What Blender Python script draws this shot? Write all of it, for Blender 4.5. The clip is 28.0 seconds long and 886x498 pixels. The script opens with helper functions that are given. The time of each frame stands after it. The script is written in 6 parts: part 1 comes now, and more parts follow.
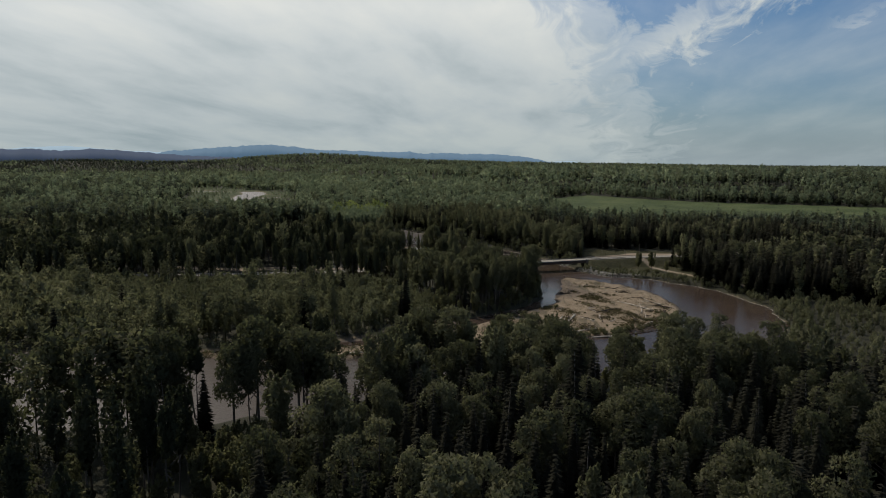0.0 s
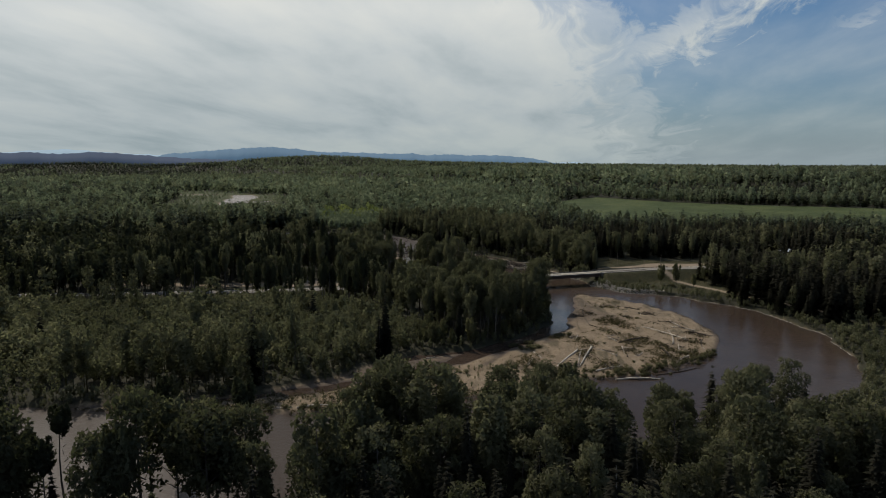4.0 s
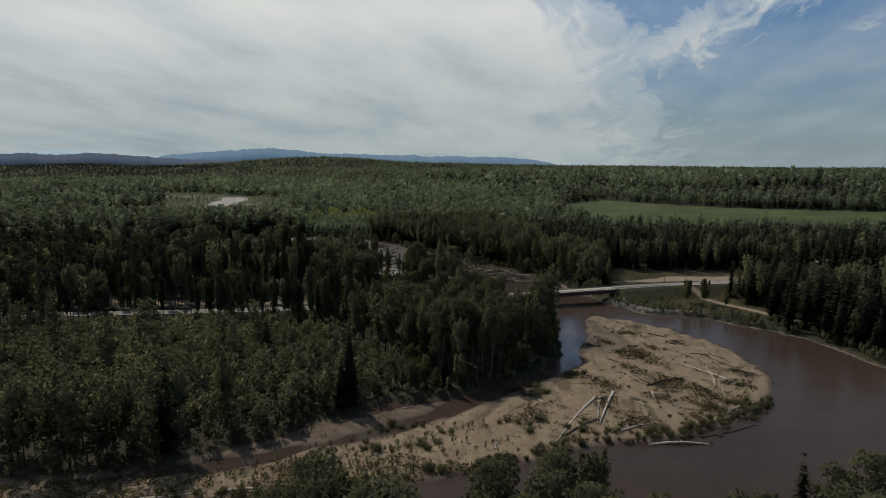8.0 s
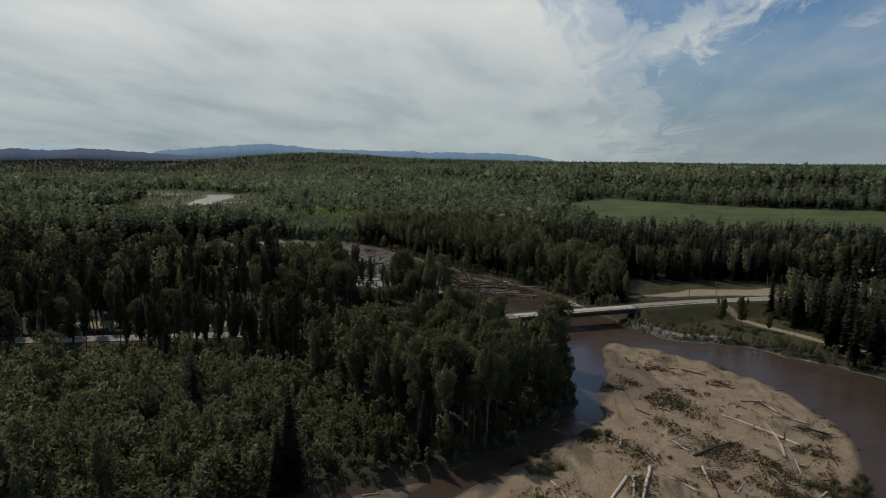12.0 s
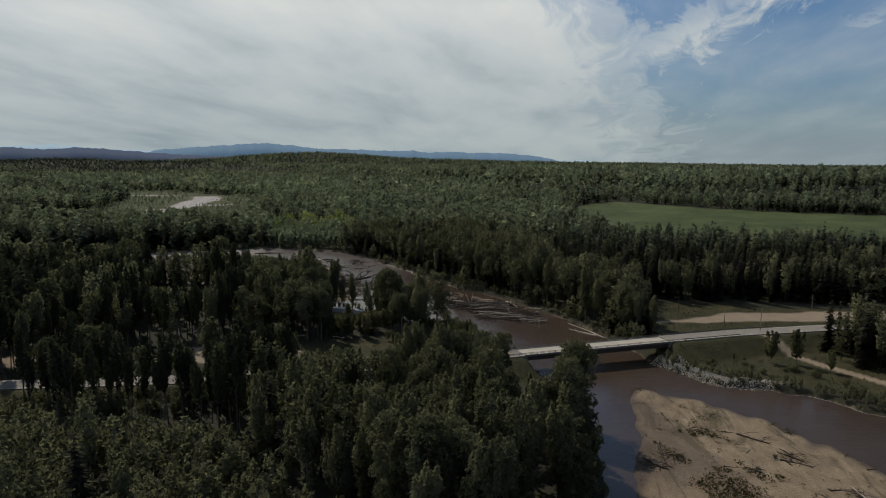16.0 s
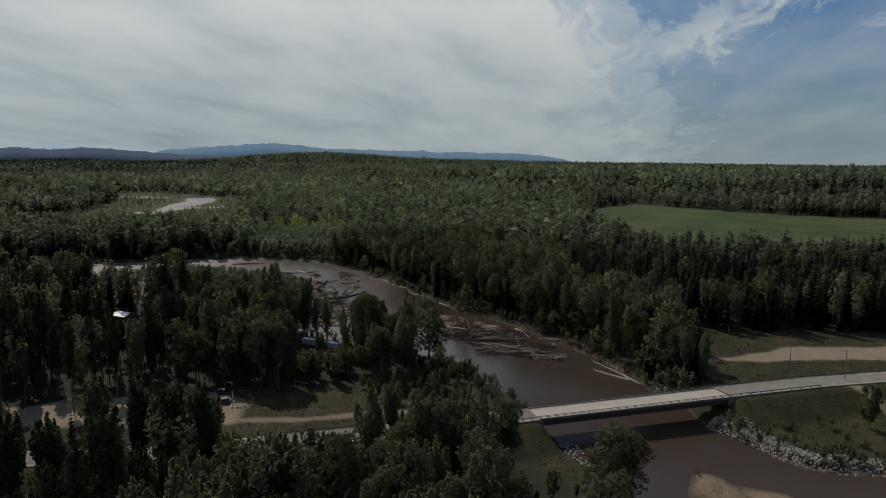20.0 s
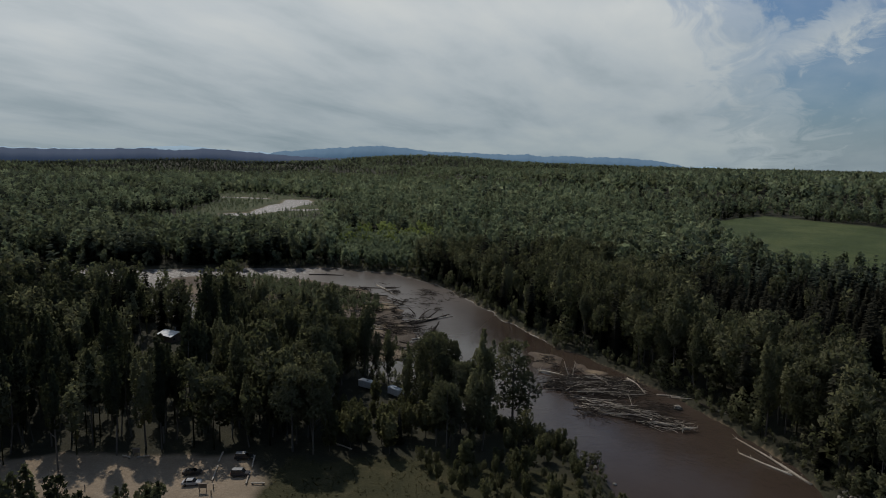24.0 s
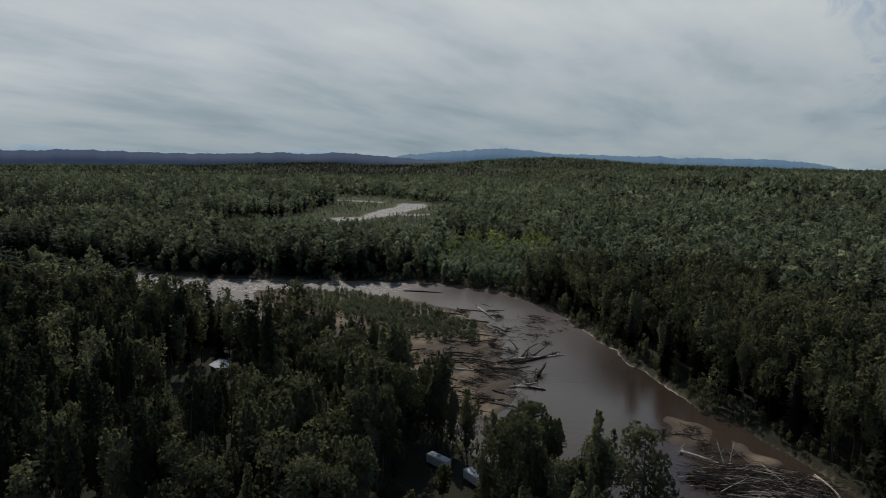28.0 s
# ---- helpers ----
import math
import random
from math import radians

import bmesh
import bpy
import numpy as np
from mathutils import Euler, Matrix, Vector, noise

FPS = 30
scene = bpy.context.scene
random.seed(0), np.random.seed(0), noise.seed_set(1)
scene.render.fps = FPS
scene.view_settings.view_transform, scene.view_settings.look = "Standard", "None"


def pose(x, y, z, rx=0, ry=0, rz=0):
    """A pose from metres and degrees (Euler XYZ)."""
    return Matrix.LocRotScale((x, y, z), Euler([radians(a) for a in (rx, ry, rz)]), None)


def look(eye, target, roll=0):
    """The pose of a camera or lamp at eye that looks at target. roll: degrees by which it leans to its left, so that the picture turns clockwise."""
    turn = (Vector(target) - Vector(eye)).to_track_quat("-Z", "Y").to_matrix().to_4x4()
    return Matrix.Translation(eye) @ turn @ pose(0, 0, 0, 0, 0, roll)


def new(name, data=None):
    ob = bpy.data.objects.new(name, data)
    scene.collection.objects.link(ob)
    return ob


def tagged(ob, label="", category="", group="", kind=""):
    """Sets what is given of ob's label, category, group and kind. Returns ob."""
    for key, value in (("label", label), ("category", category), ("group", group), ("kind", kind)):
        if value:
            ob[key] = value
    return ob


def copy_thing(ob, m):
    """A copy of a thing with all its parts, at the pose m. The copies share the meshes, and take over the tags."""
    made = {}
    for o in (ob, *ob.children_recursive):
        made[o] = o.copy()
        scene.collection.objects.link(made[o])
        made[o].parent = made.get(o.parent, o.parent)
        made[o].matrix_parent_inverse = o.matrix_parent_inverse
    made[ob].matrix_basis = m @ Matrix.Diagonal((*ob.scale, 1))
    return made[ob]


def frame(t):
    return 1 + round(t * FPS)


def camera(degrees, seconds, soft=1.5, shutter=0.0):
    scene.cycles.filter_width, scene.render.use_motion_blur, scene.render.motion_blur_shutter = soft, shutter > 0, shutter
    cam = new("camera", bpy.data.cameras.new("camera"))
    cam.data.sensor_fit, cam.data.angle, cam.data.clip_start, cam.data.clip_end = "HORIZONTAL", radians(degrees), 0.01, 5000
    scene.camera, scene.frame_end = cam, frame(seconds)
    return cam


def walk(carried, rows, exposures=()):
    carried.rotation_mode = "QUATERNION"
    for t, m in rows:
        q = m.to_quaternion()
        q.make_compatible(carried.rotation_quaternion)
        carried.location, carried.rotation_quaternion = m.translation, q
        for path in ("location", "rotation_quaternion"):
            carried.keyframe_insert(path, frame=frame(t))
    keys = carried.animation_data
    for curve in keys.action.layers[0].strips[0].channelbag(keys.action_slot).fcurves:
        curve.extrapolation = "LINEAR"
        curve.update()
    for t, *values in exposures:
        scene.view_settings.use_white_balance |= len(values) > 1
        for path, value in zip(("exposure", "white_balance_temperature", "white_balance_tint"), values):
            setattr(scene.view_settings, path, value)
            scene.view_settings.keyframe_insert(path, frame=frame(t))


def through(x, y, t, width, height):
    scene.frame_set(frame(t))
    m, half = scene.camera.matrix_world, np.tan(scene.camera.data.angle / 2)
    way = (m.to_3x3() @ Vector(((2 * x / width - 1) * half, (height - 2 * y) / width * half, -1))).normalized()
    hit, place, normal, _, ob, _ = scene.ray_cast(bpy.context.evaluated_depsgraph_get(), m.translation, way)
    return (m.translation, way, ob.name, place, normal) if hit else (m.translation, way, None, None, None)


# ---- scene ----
cam = camera(67.6, 28.0, soft=1.0)
PATH = [
    (0, (-3.21, -3.866, 83.357), (-3.351, -1.889, 83.091), 0.2),
    (0.5, (-2.868, 4.622, 83.215), (-3.012, 6.599, 82.947), 0.0),
    (1, (-2.281, 13.185, 82.932), (-2.428, 15.161, 82.662), -0.1),
    (1.5, (-2.102, 21.584, 82.736), (-2.249, 23.56, 82.464), 0.1),
    (2, (-2.043, 29.808, 82.351), (-2.192, 31.784, 82.08), 0.1),
    (2.5, (-1.805, 37.407, 82.017), (-1.955, 39.384, 81.749), 0.1),
    (3, (-1.209, 44.888, 82.059), (-1.363, 46.864, 81.792), -0.0),
    (3.5, (-1.052, 52.558, 82.08), (-1.206, 54.535, 81.816), -0.0),
    (4, (-0.663, 59.862, 82.005), (-0.818, 61.839, 81.744), -0.1),
    (4.5, (-0.264, 67.134, 82.157), (-0.421, 69.111, 81.899), -0.1),
    (6.5, (1.191, 98.881, 79.902), (1.029, 100.858, 79.65), 0.2),
    (7, (1.396, 105.892, 79.973), (1.232, 107.869, 79.721), 0.1),
    (7.5, (1.872, 113.558, 80.11), (1.708, 115.535, 79.857), 0.0),
    (8, (1.945, 121.491, 79.742), (1.78, 123.468, 79.487), 0.0),
    (8.5, (2.015, 128.744, 79.568), (1.85, 130.721, 79.312), 0.1),
    (9, (1.87, 135.886, 79.541), (1.705, 137.863, 79.284), 0.2),
    (9.5, (1.875, 143.207, 80.02), (1.71, 145.183, 79.76), 0.0),
    (10, (1.913, 150.653, 80.058), (1.748, 152.629, 79.796), 0.0),
    (10.5, (1.908, 158.15, 80.22), (1.744, 160.126, 79.957), -0.0),
    (11, (2.176, 165.793, 80.06), (2.011, 167.769, 79.796), -0.0),
    (11.5, (2.333, 173.644, 79.927), (2.169, 175.62, 79.662), 0.0),
    (12, (2.467, 181.959, 79.416), (2.303, 183.935, 79.15), 0.1),
    (12.5, (2.459, 188.908, 79.388), (2.296, 190.883, 79.123), 0.2),
    (14.5, (1.726, 215.319, 80.774), (1.559, 217.294, 80.507), 0.1),
    (15, (1.811, 222.657, 80.922), (1.643, 224.632, 80.655), 0.1),
    (15.5, (1.728, 230.322, 80.765), (1.56, 232.297, 80.497), 0.2),
    (16, (1.65, 238.221, 80.676), (1.484, 240.196, 80.409), 0.2),
    (16.5, (1.873, 246.408, 80.829), (1.708, 248.383, 80.562), 0.2),
    (17, (2.163, 255.071, 80.501), (1.998, 257.047, 80.234), 0.2),
    (17.5, (2.255, 263.233, 80.491), (2.093, 265.208, 80.224), 0.2),
    (18, (2.622, 271.803, 80.123), (2.461, 273.779, 79.856), 0.2),
    (18.5, (2.782, 279.284, 79.922), (2.623, 281.26, 79.655), 0.2),
    (19, (2.714, 287.135, 79.703), (2.557, 289.111, 79.436), 0.2),
    (19.5, (2.751, 295.08, 79.571), (2.592, 297.056, 79.305), 0.2),
    (20, (2.97, 302.856, 79.625), (2.772, 304.828, 79.359), 0.2),
    (20.5, (2.672, 310.249, 79.364), (2.442, 312.218, 79.102), 0.4),
    (21, (2.637, 317.106, 79.381), (2.367, 319.07, 79.12), 0.5),
    (21.5, (2.395, 324.303, 79.189), (2.092, 326.263, 78.929), 0.6),
    (23.5, (1.206, 354.109, 79.295), (0.75, 356.039, 79.037), 0.7),
    (24, (0.369, 361.164, 79.397), (-0.134, 363.082, 79.139), 0.8),
    (24.5, (-0.059, 368.96, 79.515), (-0.61, 370.866, 79.256), 0.7),
    (25, (-1.224, 376.454, 79.798), (-1.782, 378.356, 79.538), 0.6),
    (25.5, (-2.567, 383.567, 79.539), (-3.126, 385.47, 79.281), 0.8),
    (26, (-3.404, 392.344, 79.138), (-4.073, 394.212, 78.882), 0.7),
    (26.5, (-4.458, 401.873, 78.476), (-5.193, 403.716, 78.222), 0.6),
    (27, (-6.021, 409.578, 78.258), (-6.798, 411.403, 78.005), 0.6),
    (27.5, (-8.317, 416.351, 78.43), (-9.112, 418.169, 78.176), 0.6),
    (28, (-10.29, 422.901, 78.604), (-11.143, 424.692, 78.35), 0.6),
]
EXPOSURE = -0.1
walk(cam, [(t, look(eye, target, roll)) for t, eye, target, roll in PATH],
     exposures=[(0.0, EXPOSURE + 0.12, 6500, 10), (4.0, EXPOSURE + 0.05, 6500, 10), (8.0, EXPOSURE, 6500, 10), (15.0, EXPOSURE, 6450, 10),
                (20.0, EXPOSURE - 0.18, 6350, 10), (28.0, EXPOSURE - 0.24, 6150, 10)])

# ---- sun, sky ----
SUN_AZ = radians(-40)        # from +y, towards -x
SUN_EL = radians(49)
sun_dir = Vector((math.sin(SUN_AZ) * math.cos(SUN_EL), math.cos(SUN_AZ) * math.cos(SUN_EL), math.sin(SUN_EL)))
sun = new("sun", bpy.data.lights.new("sun", "SUN"))
sun.data.energy, sun.data.angle, sun.data.color = 2.6, radians(1.2), (1.0, 0.905, 0.785)
sun.matrix_world = look(sun_dir * 1000, (0, 0, 0))


def N(tree, kind, **sockets):
    node = tree.nodes.new(kind)
    for key, value in sockets.items():
        node.inputs[key.replace("_", " ")].default_value = value
    return node


def ramp(tree, source, stops, mode="LINEAR"):
    node = tree.nodes.new("ShaderNodeValToRGB")
    els = node.color_ramp.elements
    node.color_ramp.interpolation = mode
    while len(els) < len(stops):
        els.new(0.5)
    for el, (p, c) in zip(els, stops):
        el.position = p
        el.color = (c, c, c, 1) if isinstance(c, (int, float)) else (*c, 1)
    tree.links.new(source, node.inputs[0])
    return node.outputs[0]


def mathn(tree, op, a, b=0.0, c=0.0):
    node = tree.nodes.new("ShaderNodeMath")
    node.operation = op
    for i, v in enumerate((a, b, c)):
        if isinstance(v, (int, float)):
            node.inputs[i].default_value = v
        else:
            tree.links.new(v, node.inputs[i])
    return node.outputs[0]


def mix(tree, fac, a, b, blend="MIX"):
    node = tree.nodes.new("ShaderNodeMix")
    node.data_type, node.blend_type = "RGBA", blend
    for i, v in ((0, fac), (6, a), (7, b)):
        if isinstance(v, (int, float)):
            node.inputs[i].default_value = v
        elif isinstance(v, tuple):
            node.inputs[i].default_value = (*v, 1)
        else:
            tree.links.new(v, node.inputs[i])
    return node.outputs[2]


def noise_tex(tree, vec, scale, detail=4.0, rough=0.55, distort=0.0):
    node = N(tree, "ShaderNodeTexNoise", Scale=scale, Detail=detail, Roughness=rough, Distortion=distort)
    if vec is not None:
        tree.links.new(vec, node.inputs["Vector"])
    return node.outputs["Fac"]


world = bpy.data.worlds.new("sky")
scene.world = world
world.use_nodes = True
wt = world.node_tree
wt.nodes.clear()
sky = wt.nodes.new("ShaderNodeTexSky")
sky.sky_type, sky.sun_disc = "NISHITA", False
sky.sun_elevation, sky.sun_rotation = SUN_EL, SUN_AZ
sky.air_density, sky.dust_density, sky.ozone_density = 1.0, 1.2, 1.6
geo = wt.nodes.new("ShaderNodeTexCoord")
sep = wt.nodes.new("ShaderNodeSeparateXYZ")
wt.links.new(geo.outputs["Generated"], sep.inputs[0])
up = mathn(wt, "MAXIMUM", sep.outputs["Z"], 0.0)
den = mathn(wt, "ADD", up, 0.16)
cx, cy = mathn(wt, "DIVIDE", sep.outputs["X"], den), mathn(wt, "DIVIDE", sep.outputs["Y"], den)
comb = wt.nodes.new("ShaderNodeCombineXYZ")
# high cloud drawn out into long streaks that run up the valley
ALONG = radians(7)
run = mathn(wt, "ADD", mathn(wt, "MULTIPLY", cx, math.sin(ALONG)), mathn(wt, "MULTIPLY", cy, math.cos(ALONG)))
across = mathn(wt, "SUBTRACT", mathn(wt, "MULTIPLY", cx, math.cos(ALONG)), mathn(wt, "MULTIPLY", cy, math.sin(ALONG)))
wt.links.new(mathn(wt, "MULTIPLY", run, 0.5), comb.inputs[0])
wt.links.new(across, comb.inputs[1])
big = noise_tex(wt, comb.outputs[0], 0.55, 3.0, 0.5, 0.2)
fine = noise_tex(wt, comb.outputs[0], 2.1, 6.0, 0.55, 0.18)
curl = noise_tex(wt, comb.outputs[0], 4.0, 7.0, 0.62, 1.6)
# slopes of the line of sight, sideways and upwards, against the valley's axis
ahead = mathn(wt, "MAXIMUM", sep.outputs["Y"], 0.05)
slope_x, slope_z = mathn(wt, "DIVIDE", sep.outputs["X"], ahead), mathn(wt, "DIVIDE", up, ahead)
# the veil is thick towards the sun and breaks off ragged on the other side of the valley
edge = mathn(wt, "ADD", slope_x, mathn(wt, "ADD", mathn(wt, "MULTIPLY_ADD", curl, -0.34, 0.17), mathn(wt, "MULTIPLY_ADD", big, -0.34, 0.17)))
edge = mathn(wt, "ADD", edge, mathn(wt, "MULTIPLY", mathn(wt, "MAXIMUM", mathn(wt, "SUBTRACT", slope_z, 0.16), 0.0), 1.1))
thin = ramp(wt, fine, [(0.35, 0.06), (0.65, 0.30)])
veil = mathn(wt, "MAXIMUM", ramp(wt, edge, [(0.10, 0.97), (0.19, 0.62), (0.30, 0.0)], "EASE"), thin)
# a drawn-out wisp stands apart in the blue, and a fainter one beyond it
def wisp(x0, z0, ux, uz, wide, start, end, most):
    dx, dz = mathn(wt, "SUBTRACT", slope_x, x0), mathn(wt, "SUBTRACT", slope_z, z0)
    along_ = mathn(wt, "ADD", mathn(wt, "MULTIPLY", dx, ux), mathn(wt, "MULTIPLY", dz, uz))
    off = mathn(wt, "ADD", mathn(wt, "MULTIPLY", dz, ux), mathn(wt, "MULTIPLY_ADD", dx, -uz, mathn(wt, "MULTIPLY_ADD", curl, 0.11, -0.055)))
    body = ramp(wt, mathn(wt, "ABSOLUTE", off), [(0.0, most), (wide * 0.5, most * 0.75), (wide, 0.0)], "EASE")
    return mathn(wt, "MULTIPLY", mathn(wt, "MULTIPLY", body, ramp(wt, curl, [(0.32, 0.35), (0.6, 1.0)])),
                 mathn(wt, "MULTIPLY", ramp(wt, along_, [(max(start, 0), 0.0), (max(start, 0) + 0.05, 1.0)]), ramp(wt, along_, [(end, 1.0), (end + 0.12, 0.0)])))
veil = mathn(wt, "MAXIMUM", veil, wisp(0.15, 0.118, 0.89, 0.457, 0.044, 0.0, 0.42, 1.0))
veil = mathn(wt, "MAXIMUM", veil, wisp(0.44, 0.165, 0.92, 0.39, 0.016, 0.0, 0.10, 0.5))
streak = ramp(wt, mathn(wt, "ADD", mathn(wt, "MULTIPLY", fine, 0.55), mathn(wt, "MULTIPLY", big, 0.45)), [(0.37, (0.79, 0.84, 0.87)), (0.5, (1.03, 1.04, 1.05)), (0.63, (1.20, 1.17, 1.13))])
cloud_light = mix(wt, 1.0, ramp(wt, slope_z, [(0.0, (3.3, 3.85, 4.0)), (0.07, (3.95, 4.4, 4.5)), (0.22, (5.7, 5.95, 5.85)), (0.6, (5.9, 6.1, 6.0))]), streak, "MULTIPLY")
low_haze = ramp(wt, slope_z, [(0.0, 0.9), (0.08, 0.5), (0.26, 0.0)])
blue = mix(wt, low_haze, mix(wt, 1.0, sky.outputs[0], (0.235, 0.43, 0.62), "MULTIPLY"), (2.6, 3.15, 3.4))
sky_mix = mix(wt, veil, blue, cloud_light)
bg = N(wt, "ShaderNodeBackground", Strength=0.108)
wt.links.new(sky_mix, bg.inputs["Color"])
out = wt.nodes.new("ShaderNodeOutputWorld")
wt.links.new(bg.outputs[0], out.inputs[0])

# ---- materials ----
def material(name):
    m = bpy.data.materials.new(name)
    m.use_nodes = True
    return m, m.node_tree, m.node_tree.nodes["Principled BSDF"]


def coords(tree):
    return tree.nodes.new("ShaderNodeNewGeometry").outputs["Position"]


def bump(tree, bsdf, height, strength, distance):
    node = N(tree, "ShaderNodeBump", Strength=strength, Distance=distance)
    tree.links.new(height, node.inputs["Height"])
    tree.links.new(node.outputs[0], bsdf.inputs["Normal"])


def plain(name, low, high, scale=2.0, rough=0.8, metal=0.0, relief=0.3, fine=9.0, local=True, gloss=0.5):
    """A surface between two colours, broken up at two sizes."""
    m, t, b = material(name)
    vec = t.nodes.new("ShaderNodeTexCoord").outputs["Object"] if local else coords(t)
    a, c = noise_tex(t, vec, scale), noise_tex(t, vec, scale * fine)
    rnd = t.nodes.new("ShaderNodeObjectInfo").outputs["Random"]
    fac = mathn(t, "ADD", mathn(t, "MULTIPLY", a, 0.7), mathn(t, "ADD", mathn(t, "MULTIPLY", c, 0.4), mathn(t, "MULTIPLY", rnd, 0.3)))
    t.links.new(ramp(t, fac, [(0.4, low), (1.0, high)]), b.inputs["Base Color"])
    b.inputs["Roughness"].default_value, b.inputs["Metallic"].default_value = rough, metal
    b.inputs["Specular IOR Level"].default_value = gloss
    bump(t, b, c, relief, 0.05)
    return m


def leaves(name, dark, light, through=0.3, stuff=False):
    """Foliage: diffuse with some light let through, each plant and each leaf of its own green."""
    m, t, b = material(name)
    if stuff:
        node = t.nodes.new("ShaderNodeAttribute")
        node.attribute_name = "tint"
        rnd = node.outputs["Fac"]
    else:
        rnd = t.nodes.new("ShaderNodeObjectInfo").outputs["Random"]
    leaf = t.nodes.new("ShaderNodeNewGeometry").outputs["Random Per Island"]
    fac = mathn(t, "ADD", mathn(t, "MULTIPLY", rnd, 0.8), mathn(t, "MULTIPLY", leaf, 0.2))
    col = ramp(t, fac, [(0.05, dark), (0.6, tuple(0.5 * (a + c) for a, c in zip(dark, light))), (0.95, light)])
    dif = t.nodes.new("ShaderNodeBsdfDiffuse")
    t.links.new(col, dif.inputs["Color"])
    # sprays lie roughly along the outside of their crown, so their shading leans that way
    outward = t.nodes.new("ShaderNodeAttribute")
    outward.attribute_name = "outward"
    turn = t.nodes.new("ShaderNodeVectorTransform")
    turn.vector_type, turn.convert_from, turn.convert_to = "NORMAL", "OBJECT", "WORLD"
    t.links.new(outward.outputs["Vector"], turn.inputs[0])
    lean = t.nodes.new("ShaderNodeVectorMath")
    lean.operation = "MULTIPLY_ADD"
    lean.inputs[1].default_value = (2.4, 2.4, 2.4)
    t.links.new(turn.outputs[0], lean.inputs[0])
    t.links.new(t.nodes.new("ShaderNodeNewGeometry").outputs["Normal"], lean.inputs[2])
    unit = t.nodes.new("ShaderNodeVectorMath")
    unit.operation = "NORMALIZE"
    t.links.new(lean.outputs[0], unit.inputs[0])
    t.links.new(unit.outputs[0], dif.inputs["Normal"])
    t.nodes.remove(b)
    tr = t.nodes.new("ShaderNodeBsdfTranslucent")
    t.links.new(mix(t, 0.3, col, (0.11, 0.15, 0.025)), tr.inputs["Color"])
    sh = t.nodes.new("ShaderNodeMixShader")
    sh.inputs[0].default_value = through
    t.links.new(dif.outputs[0], sh.inputs[1])
    t.links.new(tr.outputs[0], sh.inputs[2])
    t.links.new(sh.outputs[0], t.nodes["Material Output"].inputs["Surface"])
    return m


SPRUCE = leaves("spruce_needles", (0.018, 0.0178, 0.014), (0.035, 0.0345, 0.024), 0.12)
POPLAR = leaves("poplar_leaves", (0.100, 0.100, 0.062), (0.215, 0.212, 0.126), 0.50)
ALDER = leaves("alder_leaves", (0.088, 0.086, 0.050), (0.178, 0.172, 0.092), 0.48)
WILLOW = leaves("willow_leaves", (0.095, 0.0920, 0.052), (0.175, 0.1650, 0.092), 0.35)
DRY = leaves("dry_weeds", (0.060, 0.054, 0.028), (0.160, 0.132, 0.070), 0.25, True)
POPLAR_N = leaves("poplar_leaves_near", (0.100, 0.100, 0.064), (0.212, 0.209, 0.126), 0.50, True)
# cottonwood greens are poplar greens darkened, with backlit shade put into the colour
COTTON_SHADED = leaves("cottonwood_leaves_shaded", (0.066, 0.067, 0.043), (0.144, 0.142, 0.087), 0.42)
COTTON_SHADED_N = leaves("cottonwood_leaves_shaded_near", (0.066, 0.067, 0.043), (0.144, 0.142, 0.087), 0.42, True)
SPRUCE_N = leaves("spruce_needles_near", (0.026, 0.0255, 0.020), (0.050, 0.049, 0.034), 0.15, True)
# aerial haze is painted into the next three greens: lighter and bluer leaves
SPRUCE_HAZED = leaves("spruce_needles_hazed", (0.042, 0.050, 0.039), (0.088, 0.102, 0.072), 0.2, True)
POPLAR_HAZED = leaves("poplar_leaves_hazed", (0.084, 0.095, 0.065), (0.246, 0.264, 0.166), 0.5, True)
ASPEN_HAZED = leaves("aspen_leaves_hazed", (0.122, 0.152, 0.104), (0.335, 0.385, 0.235), 0.5, True)
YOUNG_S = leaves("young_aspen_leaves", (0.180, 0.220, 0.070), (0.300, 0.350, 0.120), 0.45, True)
BARK = plain("grey_bark", (0.05, 0.043, 0.035), (0.14, 0.125, 0.105), 1.5)
DRIFT = plain("bleached_driftwood", (0.24, 0.205, 0.16), (0.62, 0.55, 0.45), 0.6, 0.85, gloss=0.15)
DRIFT_DARK = plain("wet_driftwood", (0.020, 0.016, 0.013), (0.10, 0.083, 0.067), 0.6, 0.85, gloss=0.12)
ROCK = plain("riprap_rock", (0.13, 0.117, 0.097), (0.46, 0.42, 0.355), 1.2, 0.85, gloss=0.2)
ASPHALT = plain("worn_asphalt", (0.165, 0.150, 0.126), (0.28, 0.257, 0.218), 0.25, 0.9, local=False, relief=0.1, gloss=0.15)
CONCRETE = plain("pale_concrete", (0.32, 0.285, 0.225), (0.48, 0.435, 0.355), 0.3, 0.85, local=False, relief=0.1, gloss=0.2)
# darker copy of the concrete, with the shade of the bridge's sides in it
CONCRETE_DK = plain("shade_toned_concrete", (0.09, 0.086, 0.078), (0.18, 0.172, 0.156), 0.4, 0.9, local=False, relief=0.15)
STEEL = plain("weathered_girder_steel", (0.045, 0.030, 0.024), (0.10, 0.07, 0.055), 0.5, 0.7, 0.3)
GALV = plain("galvanised_rail", (0.08, 0.078, 0.073), (0.17, 0.166, 0.156), 2.0, 0.6, 0.3, 0.1, gloss=0.3)
PAINT = plain("road_paint", (0.55, 0.54, 0.50), (0.78, 0.76, 0.72), 2.0, 0.7)
YELLOW = plain("yellow_road_paint", (0.42, 0.30, 0.05), (0.60, 0.45, 0.08), 2.0, 0.7)
